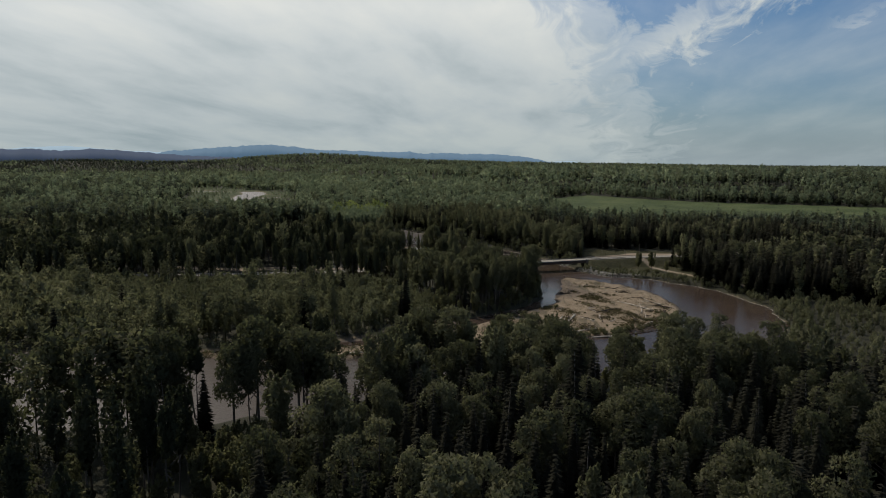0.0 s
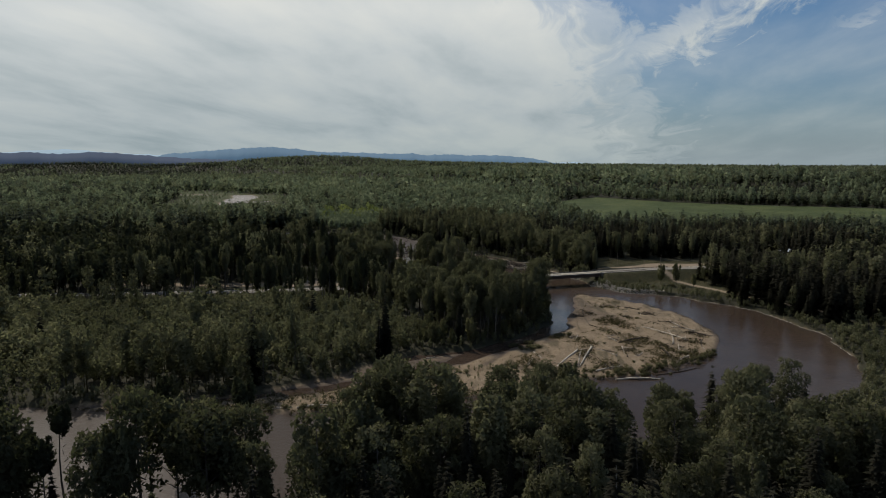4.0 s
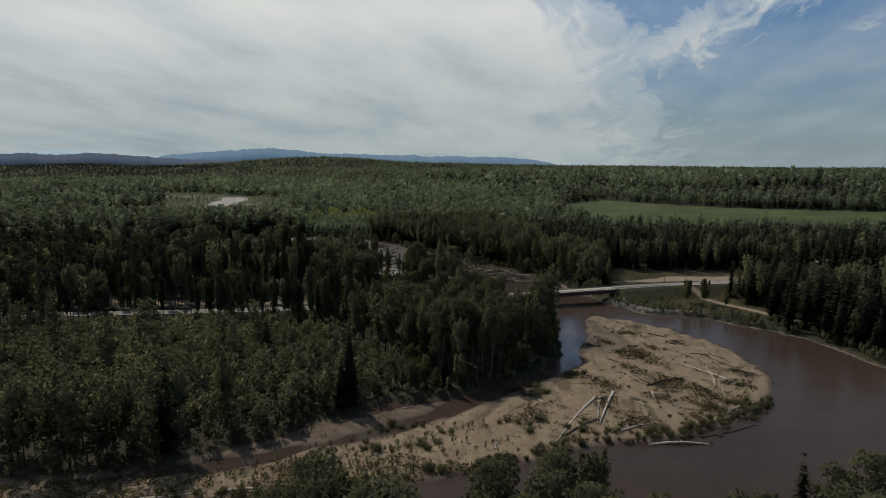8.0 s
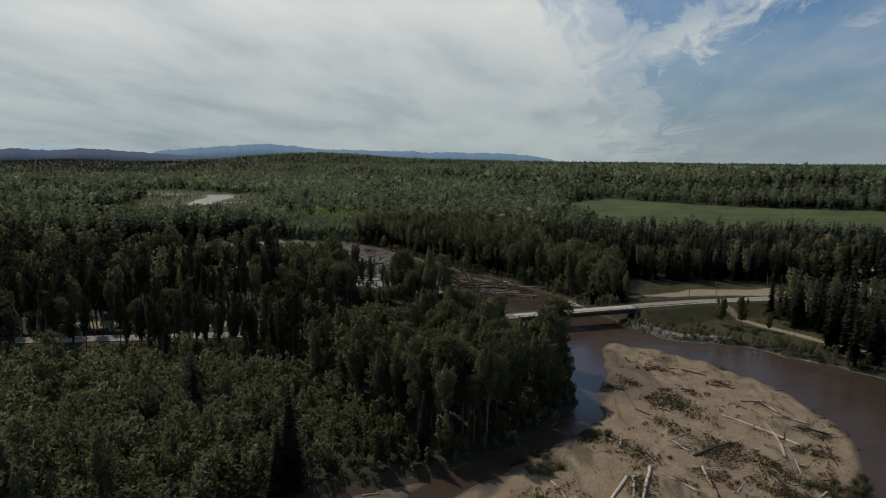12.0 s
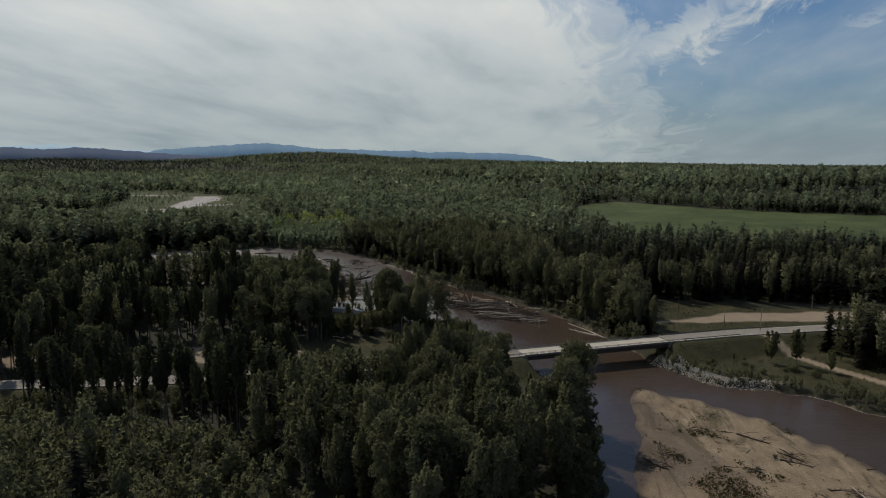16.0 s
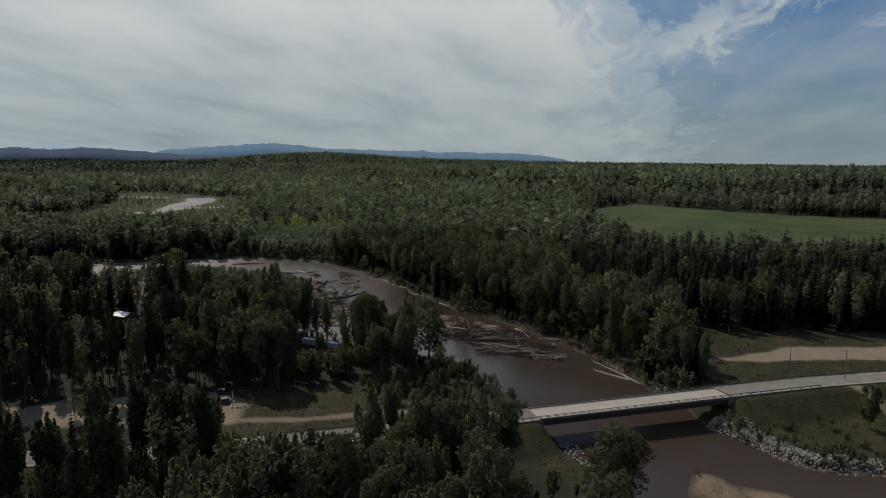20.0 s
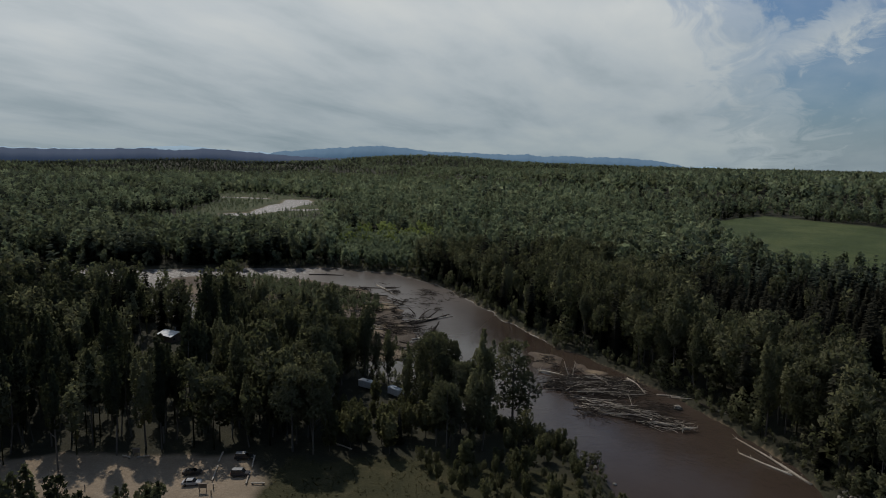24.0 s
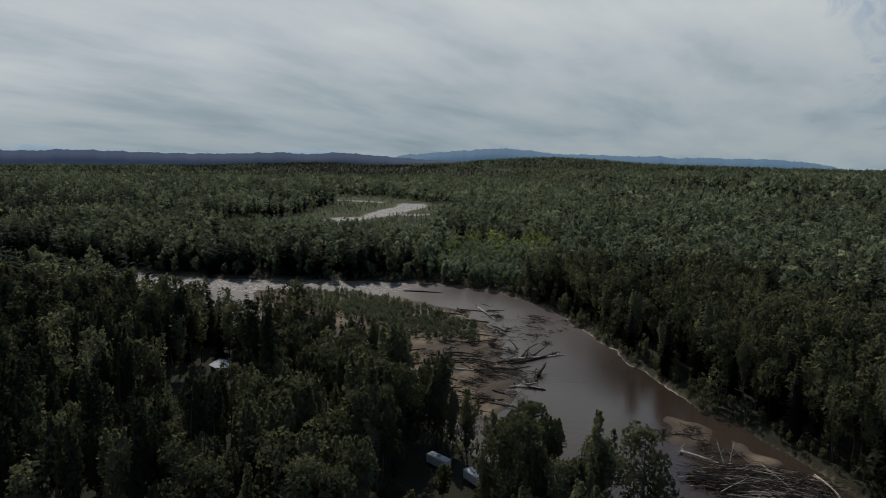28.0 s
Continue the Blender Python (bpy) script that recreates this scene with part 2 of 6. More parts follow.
WOODPOLE = plain("weathered_pole_wood", (0.10, 0.08, 0.06), (0.22, 0.18, 0.14), 1.0)


def water_material():
    m, t, b = material("muddy_river_water")
    vec = coords(t)
    big, mid = noise_tex(t, vec, 0.012, 3.0), noise_tex(t, vec, 0.09, 4.0, 0.6, 0.6)
    silt = ramp(t, mathn(t, "ADD", mathn(t, "MULTIPLY", big, 0.7), mathn(t, "MULTIPLY", mid, 0.3)),
                [(0.35, (0.041, 0.029, 0.022)), (0.65, (0.061, 0.044, 0.033))])
    node = t.nodes.new("ShaderNodeAttribute")
    node.attribute_name = "rapid_glint"
    foam_n = noise_tex(t, vec, 0.45, 6.0, 0.7, 1.2)
    # foam colour whitens riffles and also stretches that only glint
    foam = ramp(t, mathn(t, "MULTIPLY", foam_n, node.outputs["Fac"]), [(0.50, 0.0), (0.62, 0.8)])
    t.links.new(mix(t, foam, silt, (0.55, 0.53, 0.5)), b.inputs["Base Color"])
    t.links.new(mathn(t, "ADD", mathn(t, "MULTIPLY_ADD", node.outputs["Fac"], 0.42, 0.12), mathn(t, "MULTIPLY", foam, 0.3)), b.inputs["Roughness"])
    b.inputs["IOR"].default_value = 1.33
    # painted sheen: a mask sets how strongly each stretch reflects
    sky_sheen = t.nodes.new("ShaderNodeAttribute")
    sky_sheen.attribute_name = "sky_sheen"
    t.links.new(mathn(t, "MULTIPLY_ADD", sky_sheen.outputs["Fac"], 0.9, 0.1), b.inputs["Specular IOR Level"])
    rip = mathn(t, "ADD", noise_tex(t, vec, 0.5, 5.0, 0.6, 0.5), mathn(t, "MULTIPLY", noise_tex(t, vec, 2.2, 2.0), 0.3))
    bump(t, b, mathn(t, "MULTIPLY", rip, mathn(t, "MULTIPLY", mathn(t, "ADD", 0.6, node.outputs["Fac"]), mathn(t, "MULTIPLY_ADD", sky_sheen.outputs["Fac"], -0.75, 1.0))), 0.5, 0.35)
    return m


def ground_material():
    """One sheet: forest floor, with gravel bars, cut grass, the meadow and worn gravel lots where the sheet says so."""
    m, t, b = material("valley_ground")
    vec = coords(t)

    def mask(name):
        node = t.nodes.new("ShaderNodeAttribute")
        node.attribute_name = name
        return node.outputs["Fac"]
    big, mid, fine = noise_tex(t, vec, 0.02, 3.0), noise_tex(t, vec, 0.16, 5.0, 0.6, 0.4), noise_tex(t, vec, 1.6, 5.0, 0.65)
    floor = ramp(t, mathn(t, "ADD", mathn(t, "MULTIPLY", mid, 0.6), mathn(t, "MULTIPLY", fine, 0.4)),
                 [(0.35, (0.020, 0.020, 0.012)), (0.7, (0.044, 0.042, 0.023))])
    grass = ramp(t, mathn(t, "ADD", mathn(t, "MULTIPLY", mid, 0.6), mathn(t, "MULTIPLY", fine, 0.4)),
                 [(0.35, (0.026, 0.027, 0.010)), (0.52, (0.044, 0.042, 0.017)), (0.70, (0.088, 0.072, 0.036))])
    meadow = ramp(t, mathn(t, "ADD", mathn(t, "MULTIPLY", big, 0.7), mathn(t, "MULTIPLY", mid, 0.3)),
                  [(0.35, (0.038, 0.055, 0.015)), (0.5, (0.056, 0.076, 0.022)), (0.65, (0.088, 0.102, 0.034))])
    speck = N(t, "ShaderNodeTexVoronoi", Scale=2.2)
    t.links.new(vec, speck.inputs["Vector"])
    gravel = ramp(t, mathn(t, "ADD", mathn(t, "MULTIPLY", mid, 0.46), mathn(t, "ADD", mathn(t, "MULTIPLY", fine, 0.42), mathn(t, "MULTIPLY", speck.outputs["Distance"], 0.3))),
                  [(0.3, (0.128, 0.094, 0.059)), (0.55, (0.225, 0.171, 0.110)), (0.8, (0.35, 0.276, 0.184))])
    flow = N(t, "ShaderNodeMapping")
    flow.inputs["Rotation"].default_value = (0, 0, radians(-24))
    flow.inputs["Scale"].default_value = (1.0, 0.3, 1.0)
    t.links.new(vec, flow.inputs["Vector"])
    drift = noise_tex(t, flow.outputs[0], 0.16, 6.0, 0.62, 1.0)
    gravel = mix(t, ramp(t, drift, [(0.40, 0.0), (0.50, 0.38), (0.57, 0.08), (0.68, 0.6)]), gravel, (0.150, 0.106, 0.066))
    scrub = ramp(t, mathn(t, "ADD", noise_tex(t, flow.outputs[0], 0.11, 6.0, 0.68, 0.8), mathn(t, "MULTIPLY", fine, 0.2)), [(0.63, 0.0), (0.72, 0.7)])
    gravel = mix(t, scrub, gravel, (0.062, 0.055, 0.030))
    wet = mask("wet")
    gravel = mix(t, wet, gravel, (0.085, 0.065, 0.05))
    lot = ramp(t, mathn(t, "ADD", mathn(t, "MULTIPLY", mid, 0.5), mathn(t, "MULTIPLY", fine, 0.5)), [(0.3, (0.20, 0.155, 0.105)), (0.7, (0.32, 0.255, 0.180))])
    col = mix(t, mask("grass"), floor, grass)
    col = mix(t, mask("meadow"), col, meadow)
    col = mix(t, mask("gravel"), col, gravel)
    col = mix(t, mask("lot"), col, lot)
    t.links.new(col, b.inputs["Base Color"])
    b.inputs["Roughness"].default_value = 0.9
    b.inputs["Specular IOR Level"].default_value = 0.2
    bump(t, b, mathn(t, "ADD", mathn(t, "ADD", fine, mid), mathn(t, "MULTIPLY", speck.outputs["Distance"], 0.6)), 0.8, 0.25)
    return m


WATER, GROUND = water_material(), ground_material()

# ---- mesh helpers ----
def np_mesh(name, verts, faces, mat=None, smooth=False):
    """A mesh from arrays; faces all have the same number of corners."""
    verts, faces = np.asarray(verts, np.float32), np.asarray(faces, np.int32)
    me = bpy.data.meshes.new(name)
    n, k = faces.shape
    me.vertices.add(len(verts))
    me.vertices.foreach_set("co", verts.ravel())
    me.loops.add(n * k)
    me.loops.foreach_set("vertex_index", faces.ravel())
    me.polygons.add(n)
    me.polygons.foreach_set("loop_start", np.arange(0, n * k, k, dtype=np.int32))
    me.update(calc_edges=True)
    me.polygons.foreach_set("use_smooth", np.full(n, smooth))
    if mat:
        me.materials.append(mat)
    return me


def attribute(me, name, values):
    me.attributes.new(name, "FLOAT", "POINT").data.foreach_set("value", np.asarray(values, np.float32).ravel())


def part(name, bm, mat, parent=None, label="", smooth=False):
    me = bpy.data.meshes.new(name)
    bm.to_mesh(me)
    bm.free()
    me.materials.append(mat)
    if smooth:
        me.polygons.foreach_set("use_smooth", np.full(len(me.polygons), True))
    ob = new(name, me)
    ob.parent = parent
    return tagged(ob, label)


def box(bm, x0, x1, y0, y1, z0, z1, m=None, bevel=0.0):
    r = bmesh.ops.create_cube(bm, size=1)
    vs = r["verts"]
    for v in vs:
        v.co = Vector((x0 + (v.co.x + 0.5) * (x1 - x0), y0 + (v.co.y + 0.5) * (y1 - y0), z0 + (v.co.z + 0.5) * (z1 - z0)))
    if bevel:
        es = list({e for v in vs for e in v.link_edges})
        vs = list({v for f in bmesh.ops.bevel(bm, geom=es, offset=bevel, segments=1, affect="EDGES")["faces"] for v in f.verts} | {v for v in vs if v.is_valid})
    if m is not None:
        bmesh.ops.transform(bm, matrix=m, verts=[v for v in vs if v.is_valid])
    return bm


# ---- the plan ----
def smoothstep(a, b, v):
    v = np.clip((v - a) / (b - a), 0, 1)
    return v * v * (3 - 2 * v)


def inside(poly, x, y):
    """Which of the places lie in the outline."""
    hit = np.zeros(np.shape(x), bool)
    px, py = np.array(poly, float).T
    for i in range(len(px)):
        j = i - 1
        if py[i] != py[j]:
            hit ^= ((py[i] > y) != (py[j] > y)) & (x < (px[j] - px[i]) * (y - py[i]) / (py[j] - py[i]) + px[i])
    return hit


def line_dist(line, x, y):
    """Distance to a line of points, and how far along it (0 to 1) the nearest place lies."""
    best = np.full(np.shape(x), 1e9)
    along = np.zeros(np.shape(x))
    pts = np.array(line, float)
    for i in range(len(pts) - 1):
        a, d = pts[i], pts[i + 1] - pts[i]
        s = np.clip(((x - a[0]) * d[0] + (y - a[1]) * d[1]) / (d @ d), 0, 1)
        r = np.hypot(x - a[0] - s * d[0], y - a[1] - s * d[1])
        near = r < best
        best = np.where(near, r, best)
        along = np.where(near, (i + s) / (len(pts) - 1), along)
    return best, along


def signed(poly, x, y):
    """Metres outside (positive) or inside (negative) an outline."""
    d, _ = line_dist(list(poly) + [poly[0]], x, y)
    return np.where(inside(poly, x, y), -d, d)


# the river: from the far loop, down to the bridge, round the bar and away across the foreground
RIVER = [(-600, 700), (-480, 735), (-400, 735), (-330, 742), (-287, 757), (-241, 775), (-190, 792), (-146, 784), (-106, 756), (-78, 722), (-52, 683), (-36, 664),
         (-25, 646), (-4, 626), (19, 600), (35, 576), (43, 560), (50, 545), (53, 531), (64, 503), (71, 490), (80, 478), (98, 474), (114, 466), (122, 455),
         (135, 443), (144, 428), (152, 405), (157, 380), (152, 345), (140, 312), (118, 286), (85, 264), (40, 250), (0, 240), (-40, 218),
         (-66, 199), (-110, 184), (-180, 168), (-280, 156), (-420, 145), (-420, 222), (-280, 250), (-200, 262), (-150, 263), (-110, 270),
         (-82, 282), (-64, 297), (-53, 310), (-42, 327), (-28, 334), (-13, 342), (0, 352), (13, 367), (27, 389), (30, 425), (33, 455),
         (24, 470), (14, 490), (4, 508), (0, 526), (-9, 541), (-21, 547), (-36, 555), (-50, 565), (-70, 577), (-88, 587), (-108, 605),
         (-125, 621), (-170, 639), (-207, 636), (-250, 650), (-290, 656), (-345, 680), (-420, 676), (-600, 645)]
BAR = [(50, 473), (69, 462), (89, 441), (103, 413), (107, 385), (103, 361), (95, 346), (86, 333), (71, 320), (55, 310), (38, 305), (21, 299),
       (5, 288), (-15, 278), (-45, 266), (-87, 259), (-125, 258), (-145, 262), (-120, 270), (-89, 276), (-66, 284), (-54, 293), (-37, 304),
       (-22, 315), (-4, 334), (6, 347), (19, 360), (34, 382), (41, 417), (45, 450)]
UPBAR = [(-80, 606), (-78, 622), (-86, 646), (-97, 666), (-108, 690), (-124, 714), (-150, 734), (-190, 748), (-250, 745), (-282, 728),
         (-262, 702), (-215, 664), (-170, 644), (-130, 626), (-108, 608), (-94, 598)]
JAMBAR = [(-32, 633), (-22, 635), (-17, 628), (-17, 617), (-24, 611), (-31, 613)]
JAMBAR_B = [(-14, 626), (0, 613), (-5, 607), (-14, 611)]
MUD = [(-12, 338), (-19, 336), (-29, 330), (-38, 323), (-51, 316), (-62, 302), (-80, 288), (-112, 277), (-88, 280), (-66, 289), (-50, 298), (-36, 309), (-28, 316), (-20, 325)]
FARWATER = [(-462, 1010), (-480, 1095), (-454, 1112), (-464, 1144), (-482, 1209), (-484, 1248), (-520, 1332), (-479, 1340), (-452, 1302), (-434, 1246), (-405, 1250), (-400, 1238), (-436, 1226), (-424, 1172), (-398, 1186), (-376, 1180), (-388, 1150), (-424, 1136), (-428, 1090), (-432, 1020)]
FARWATER_B = [(-660, 1352), (-618, 1358), (-562, 1350), (-530, 1330), (-549, 1314), (-603, 1324), (-650, 1322)]
FARGRAVEL = [(-500, 1005), (-530, 1094), (-585, 1250), (-650, 1300), (-680, 1400), (-676, 1443), (-630, 1453), (-505, 1373), (-405, 1310), (-352, 1176), (-372, 1080), (-410, 1005)]
FARWATER_C = [(-1150, 1748), (-1075, 1712), (-900, 1440), (-960, 1460), (-1130, 1775)]
MEADOW = [(101, 1172), (180, 1276), (275, 1174), (372, 1126), (471, 1098), (640, 1050), (900, 1000), (900, 770), (640, 800), (300, 826),
          (170, 832), (116, 850), (100, 900), (96, 1000)]
LOT = [(-255, 476), (-190, 468), (-145, 474), (-78, 484), (-79, 497), (-92, 510), (-125, 501), (-150, 491), (-200, 479), (-255, 486)]
LOT_R = [(78, 563), (107, 579), (127, 588), (160, 592), (230, 603), (230, 586), (154, 573), (128, 571), (98, 565)]
GRASS = [(-80, 481), (-64, 468), (-30, 481), (2, 495), (0, 510), (-12, 524), (-45, 522), (-78, 512)]
GRASS_R = [(64, 540), (72, 528), (110, 540), (160, 556), (240, 572), (330, 590), (330, 612), (230, 606), (160, 598), (120, 606), (84, 608), (72, 580)]
GRASS_B = [(72, 503), (84, 488), (112, 473), (140, 462), (150, 480), (165, 505), (200, 528), (200, 545), (150, 534), (110, 520)]
BANK_L = [(8, 470), (24, 452), (32, 462), (26, 482), (16, 486), (2, 480)]
PATH_L = [(-86, 484), (-79, 486), (-58, 490), (-39, 496), (-25, 500), (-12, 503)]
TRACK_R = [(110, 527), (119, 519), (128, 503), (137, 488), (147, 470), (157, 452), (168, 436), (182, 415)]
# (x, y, height of the surface) along the middle of the road
ROAD = [(-420, 404, 4.0), (-217, 434, 4.0), (-144, 445, 4.5), (-100, 452, 5.2), (-64, 461, 6.0), (-40, 468, 6.6), (-20, 475, 7.0), (11, 487.3, 7.2),
        (70.5, 510.8, 7.8), (104, 524, 7.8), (150, 540, 7.2), (210, 556, 6.2), (330, 578, 5.0), (520, 600, 5.0)]
BRIDGE_A, BRIDGE_B, DECK_W = Vector((11, 487.3, 7.2)), Vector((70.5, 510.8, 7.8)), 9.0


def base(y):
    """The level of the valley, which climbs gently upstream."""
    return np.interp(y, [-5000, 560, 690, 822, 1207, 1645, 2600, 6000], [0, 0, 1.8, 5, 15.5, 21, 24, 26])


def wobble(x, y, size, seed):
    """Soft pseudo-random relief of about -1 to 1."""
    rs = np.random.RandomState(seed)
    out = np.zeros(np.shape(x))
    for k in range(6):
        a, p = rs.uniform(0, 2 * math.pi, 2)
        f = 2 * math.pi / size * rs.uniform(0.6, 1.8)
        out = out + np.sin((x * math.cos(a) + y * math.sin(a)) * f + p) / 6 * 1.6
    return out


# the wooded skyline round the valley's head: bearing from (0, 300) in degrees, height of the treetops
SKYLINE = [(-80, 60), (-57, 60), (-50, 62), (-43, 69), (-40, 78), (-35.5, 87), (-33, 85), (-31, 76), (-27.6, 78), (-23.5, 89), (-22, 101), (-18.5, 114), (-15.7, 121),
           (-13.8, 115), (-11.4, 107), (-9, 93), (-5, 85), (1, 77), (6, 72), (10, 70), (19, 64), (25, 62), (40, 62)]


def hills(x, y):
    """The wooded bluff beyond the meadow, the plateau behind it and the far rise that closes the valley."""
    foot = np.interp(x, [-3000, -1600, -800, -400, -100, 100, 300, 470, 800, 3000], [3800, 3100, 2500, 1950, 1560, 1380, 1262, 1180, 1060, 700])
    d = y - foot
    h = 24 * smoothstep(0, 170, d) + 2.5 * wobble(x, y, 600, 5) * smoothstep(-100, 300, d)
    r, az = np.hypot(x, y - 300), np.degrees(np.arctan2(x, y - 300))
    crest = np.interp(az, *zip(*SKYLINE)) - 13
    rise = smoothstep(2500, 3540, r) * (1 - smoothstep(3580, 4100, r))
    return h + (crest - base(y) - h) * rise


def river_depth(x, y):
    return np.minimum(np.minimum(signed(RIVER, x, y), signed(FARWATER, x, y)), np.minimum(signed(FARWATER_B, x, y), signed(FARWATER_C, x, y)))


def land_fields(x, y):
    """Height above the valley's level, and the masks of what covers it."""
    jig = wobble(x, y, 26, 3) * 1.6 + wobble(x, y, 9, 4) * 0.7
    riv = river_depth(x, y) + jig
    h = -2.0 + 3.6 * smoothstep(-4, 2.5, riv) + 0.45 * wobble(x, y, 60, 6) * smoothstep(4, 30, riv)
    bar = np.minimum(np.minimum(signed(BAR, x, y), signed(UPBAR, x, y)), np.minimum(signed(JAMBAR, x, y), signed(JAMBAR_B, x, y))) + jig * 0.6 - 1.5
    hb = -1.2 + 1.75 * smoothstep(5, -7, bar) + 0.6 * smoothstep(-6, -30, bar) + 0.16 * wobble(x, y, 14, 8) + 0.26 * wobble(0.9 * x - 0.4 * y, 0.25 * (0.4 * x + 0.9 * y), 11, 9)
    mud = signed(MUD, x, y) + jig * 0.7
    hb = np.maximum(hb, -0.7 + 0.95 * smoothstep(3.5, -3, mud) + 0.1 * wobble(x, y, 7, 18))
    bar = np.minimum(bar, mud + 1.0)
    on_bar = riv < 1.0
    h = np.where(on_bar, np.maximum(h, hb), h)
    gravel = np.maximum(smoothstep(-0.8, -1.5, riv + 0.7 * wobble(x, y, 17, 14)), smoothstep(1.5, -1.0, bar) * smoothstep(1.2, 0.2, riv))
    wet = np.where(on_bar & (bar < 3), smoothstep(0.55, 0.1, h), 0.0)
    wet = np.maximum(wet, 0.6 * smoothstep(4, -4, x - 49 - 0.24 * (465 - y) + 2.5 * wobble(x, y, 18, 19)) * smoothstep(385, 410, y) * (bar < 3) * (y < 520))
    wet = np.maximum(wet, 0.85 * smoothstep(-0.6, 0.3, wobble(x, y, 30, 17)) * (y > 580) * (bar < 3))
    gravel = np.maximum(gravel, 0.12 * smoothstep(4, -10, signed(FARGRAVEL, x, y) + jig * 3) * smoothstep(-0.5, 0.3, wobble(x, y, 70, 15) + 0.35))
    road, s = line_dist([p[:2] for p in ROAD], x, y)
    rh = np.interp(s, np.linspace(0, 1, len(ROAD)), [p[2] for p in ROAD]) - 0.35
    gap, sb = line_dist([BRIDGE_A[:2], BRIDGE_B[:2]], x, y)
    t_br = ((x - BRIDGE_A.x) * (BRIDGE_B.x - BRIDGE_A.x) + (y - BRIDGE_A.y) * (BRIDGE_B.y - BRIDGE_A.y)) / (BRIDGE_B - BRIDGE_A).xy.length_squared
    over = smoothstep(-0.02, 0.06, t_br) * smoothstep(1.02, 0.94, t_br)
    fill = np.maximum(rh - np.maximum(road - 6.5, 0) * 0.55, h) * (1 - over) + h * over
    h = np.where(road < 30, np.maximum(h, fill), h)
    lot = np.maximum(smoothstep(1.5, -1.5, signed(LOT, x, y) + jig * 0.7), smoothstep(1.5, -1.5, signed(LOT_R, x, y) + jig * 0.7))
    track, _ = line_dist(TRACK_R, x, y)
    lot = np.maximum(lot, smoothstep(2.8, 1.8, track))
    lot = np.maximum(lot, 0.7 * smoothstep(2.4, 1.2, line_dist(PATH_L, x, y)[0] + 0.3 * jig))
    grass = np.maximum.reduce([smoothstep(2, -2, signed(g, x, y) + jig) for g in (GRASS, GRASS_R, GRASS_B, BANK_L)])
    grass = np.maximum(grass, smoothstep(11, 7, road) * (1 - over))
    grass = np.maximum(grass, smoothstep(4, -10, signed(FARGRAVEL, x, y)))
    meadow = np.maximum(smoothstep(6, -6, signed(MEADOW, x, y) + jig * 2), 0.6 * smoothstep(4, -10, signed(FARGRAVEL, x, y) + jig * 3))
    return h, dict(gravel=gravel * (1 - grass * (riv > 1.5)), wet=wet, lot=lot, grass=grass, meadow=meadow), riv, bar, road


def axis(*stretches):
    out = [np.arange(a, b, step) for a, b, step in stretches]
    return np.concatenate(out + [[stretches[-1][1]]])


def sheet(xs, ys):
    gx, gy = np.meshgrid(xs, ys)
    nx, ny = len(xs), len(ys)
    i = np.arange(nx * (ny - 1)).reshape(ny - 1, nx)[:, :-1].ravel()
    return gx.ravel(), gy.ravel(), np.stack([i, i + 1, i + 1 + nx, i + nx], 1)


def ground_z(x, y):
    return land_fields(x, y)[0] + base(y) + hills(x, y)


gx, gy, gf = sheet(axis((-4700, -3100, 150), (-3100, -1400, 45), (-1400, -700, 20), (-700, -480, 7), (-480, -170, 5), (-170, 180, 1.5), (180, 480, 6), (480, 1400, 30), (1400, 2000, 60), (2000, 4700, 150)),
                   axis((-1500, 60, 60), (60, 150, 6), (150, 640, 1.5), (640, 840, 3), (840, 1420, 7), (1420, 2400, 30), (2400, 3900, 60), (3900, 4900, 100)))
gh, masks, _, _, _ = land_fields(gx, gy)
me = np_mesh("ground", np.stack([gx, gy, gh + base(gy) + hills(gx, gy)], 1), gf, GROUND, True)
for key, value in masks.items():
    attribute(me, key, value)
tagged(new("ground", me), "valley floor of forest soil, gravel bars, grass and meadow", "ground", kind="structure")

wx, wy, wf = sheet(axis((-1300, -480, 30), (-480, 260, 5)), axis((100, 840, 5), (840, 1900, 20)))
keep = (river_depth(wx, wy) < 25)[wf].any(1)
me = np_mesh("water", np.stack([wx, wy, base(wy)], 1), wf[keep], WATER, True)
# besides riffles, some terms stand in for sun glint on the water
rap = np.exp(-(((wx - 95) / 45) ** 2 + ((wy - 478) / 10) ** 2)) + np.exp(-(((wx + 60) / 60) ** 2 + ((wy - 735) / 30) ** 2)) * 0.35
rap = rap + np.exp(-(((wx - 25) / 30) ** 2 + ((wy - 590) / 30) ** 2)) * 0.5 + 0.6 * smoothstep(-30, -80, wx) * smoothstep(300, 250, wy)
rap = rap + 0.5 * smoothstep(-170, -215, wx) * smoothstep(690, 730, wy) * smoothstep(820, 790, wy) + 0.8 * smoothstep(1000, 1100, wy)
rap = rap + 0.55 * smoothstep(-30, -80, wx) * smoothstep(625, 660, wy)
attribute(me, "rapid_glint", np.clip(rap, 0, 1))
# reflection is raised by place, so these stretches look bright with sky
sky_sheen = 0.5 * np.exp(-((wx - 34) / 11) ** 2) * smoothstep(370, 400, wy) * smoothstep(486, 465, wy)
sky_sheen = sky_sheen + 0.5 * smoothstep(510, 560, wy) + 0.25 * smoothstep(590, 650, wy) + smoothstep(900, 1000, wy) + smoothstep(650, 700, wy) * (0.4 + 0.4 * smoothstep(-190, -260, wx))
sky_sheen = sky_sheen + 0.3 * smoothstep(-40, -90, wx) * smoothstep(290, 250, wy)
attribute(me, "sky_sheen", np.clip(sky_sheen, 0, 1))
tagged(new("water", me), "muddy brown river water with small ripples", "water", kind="structure")

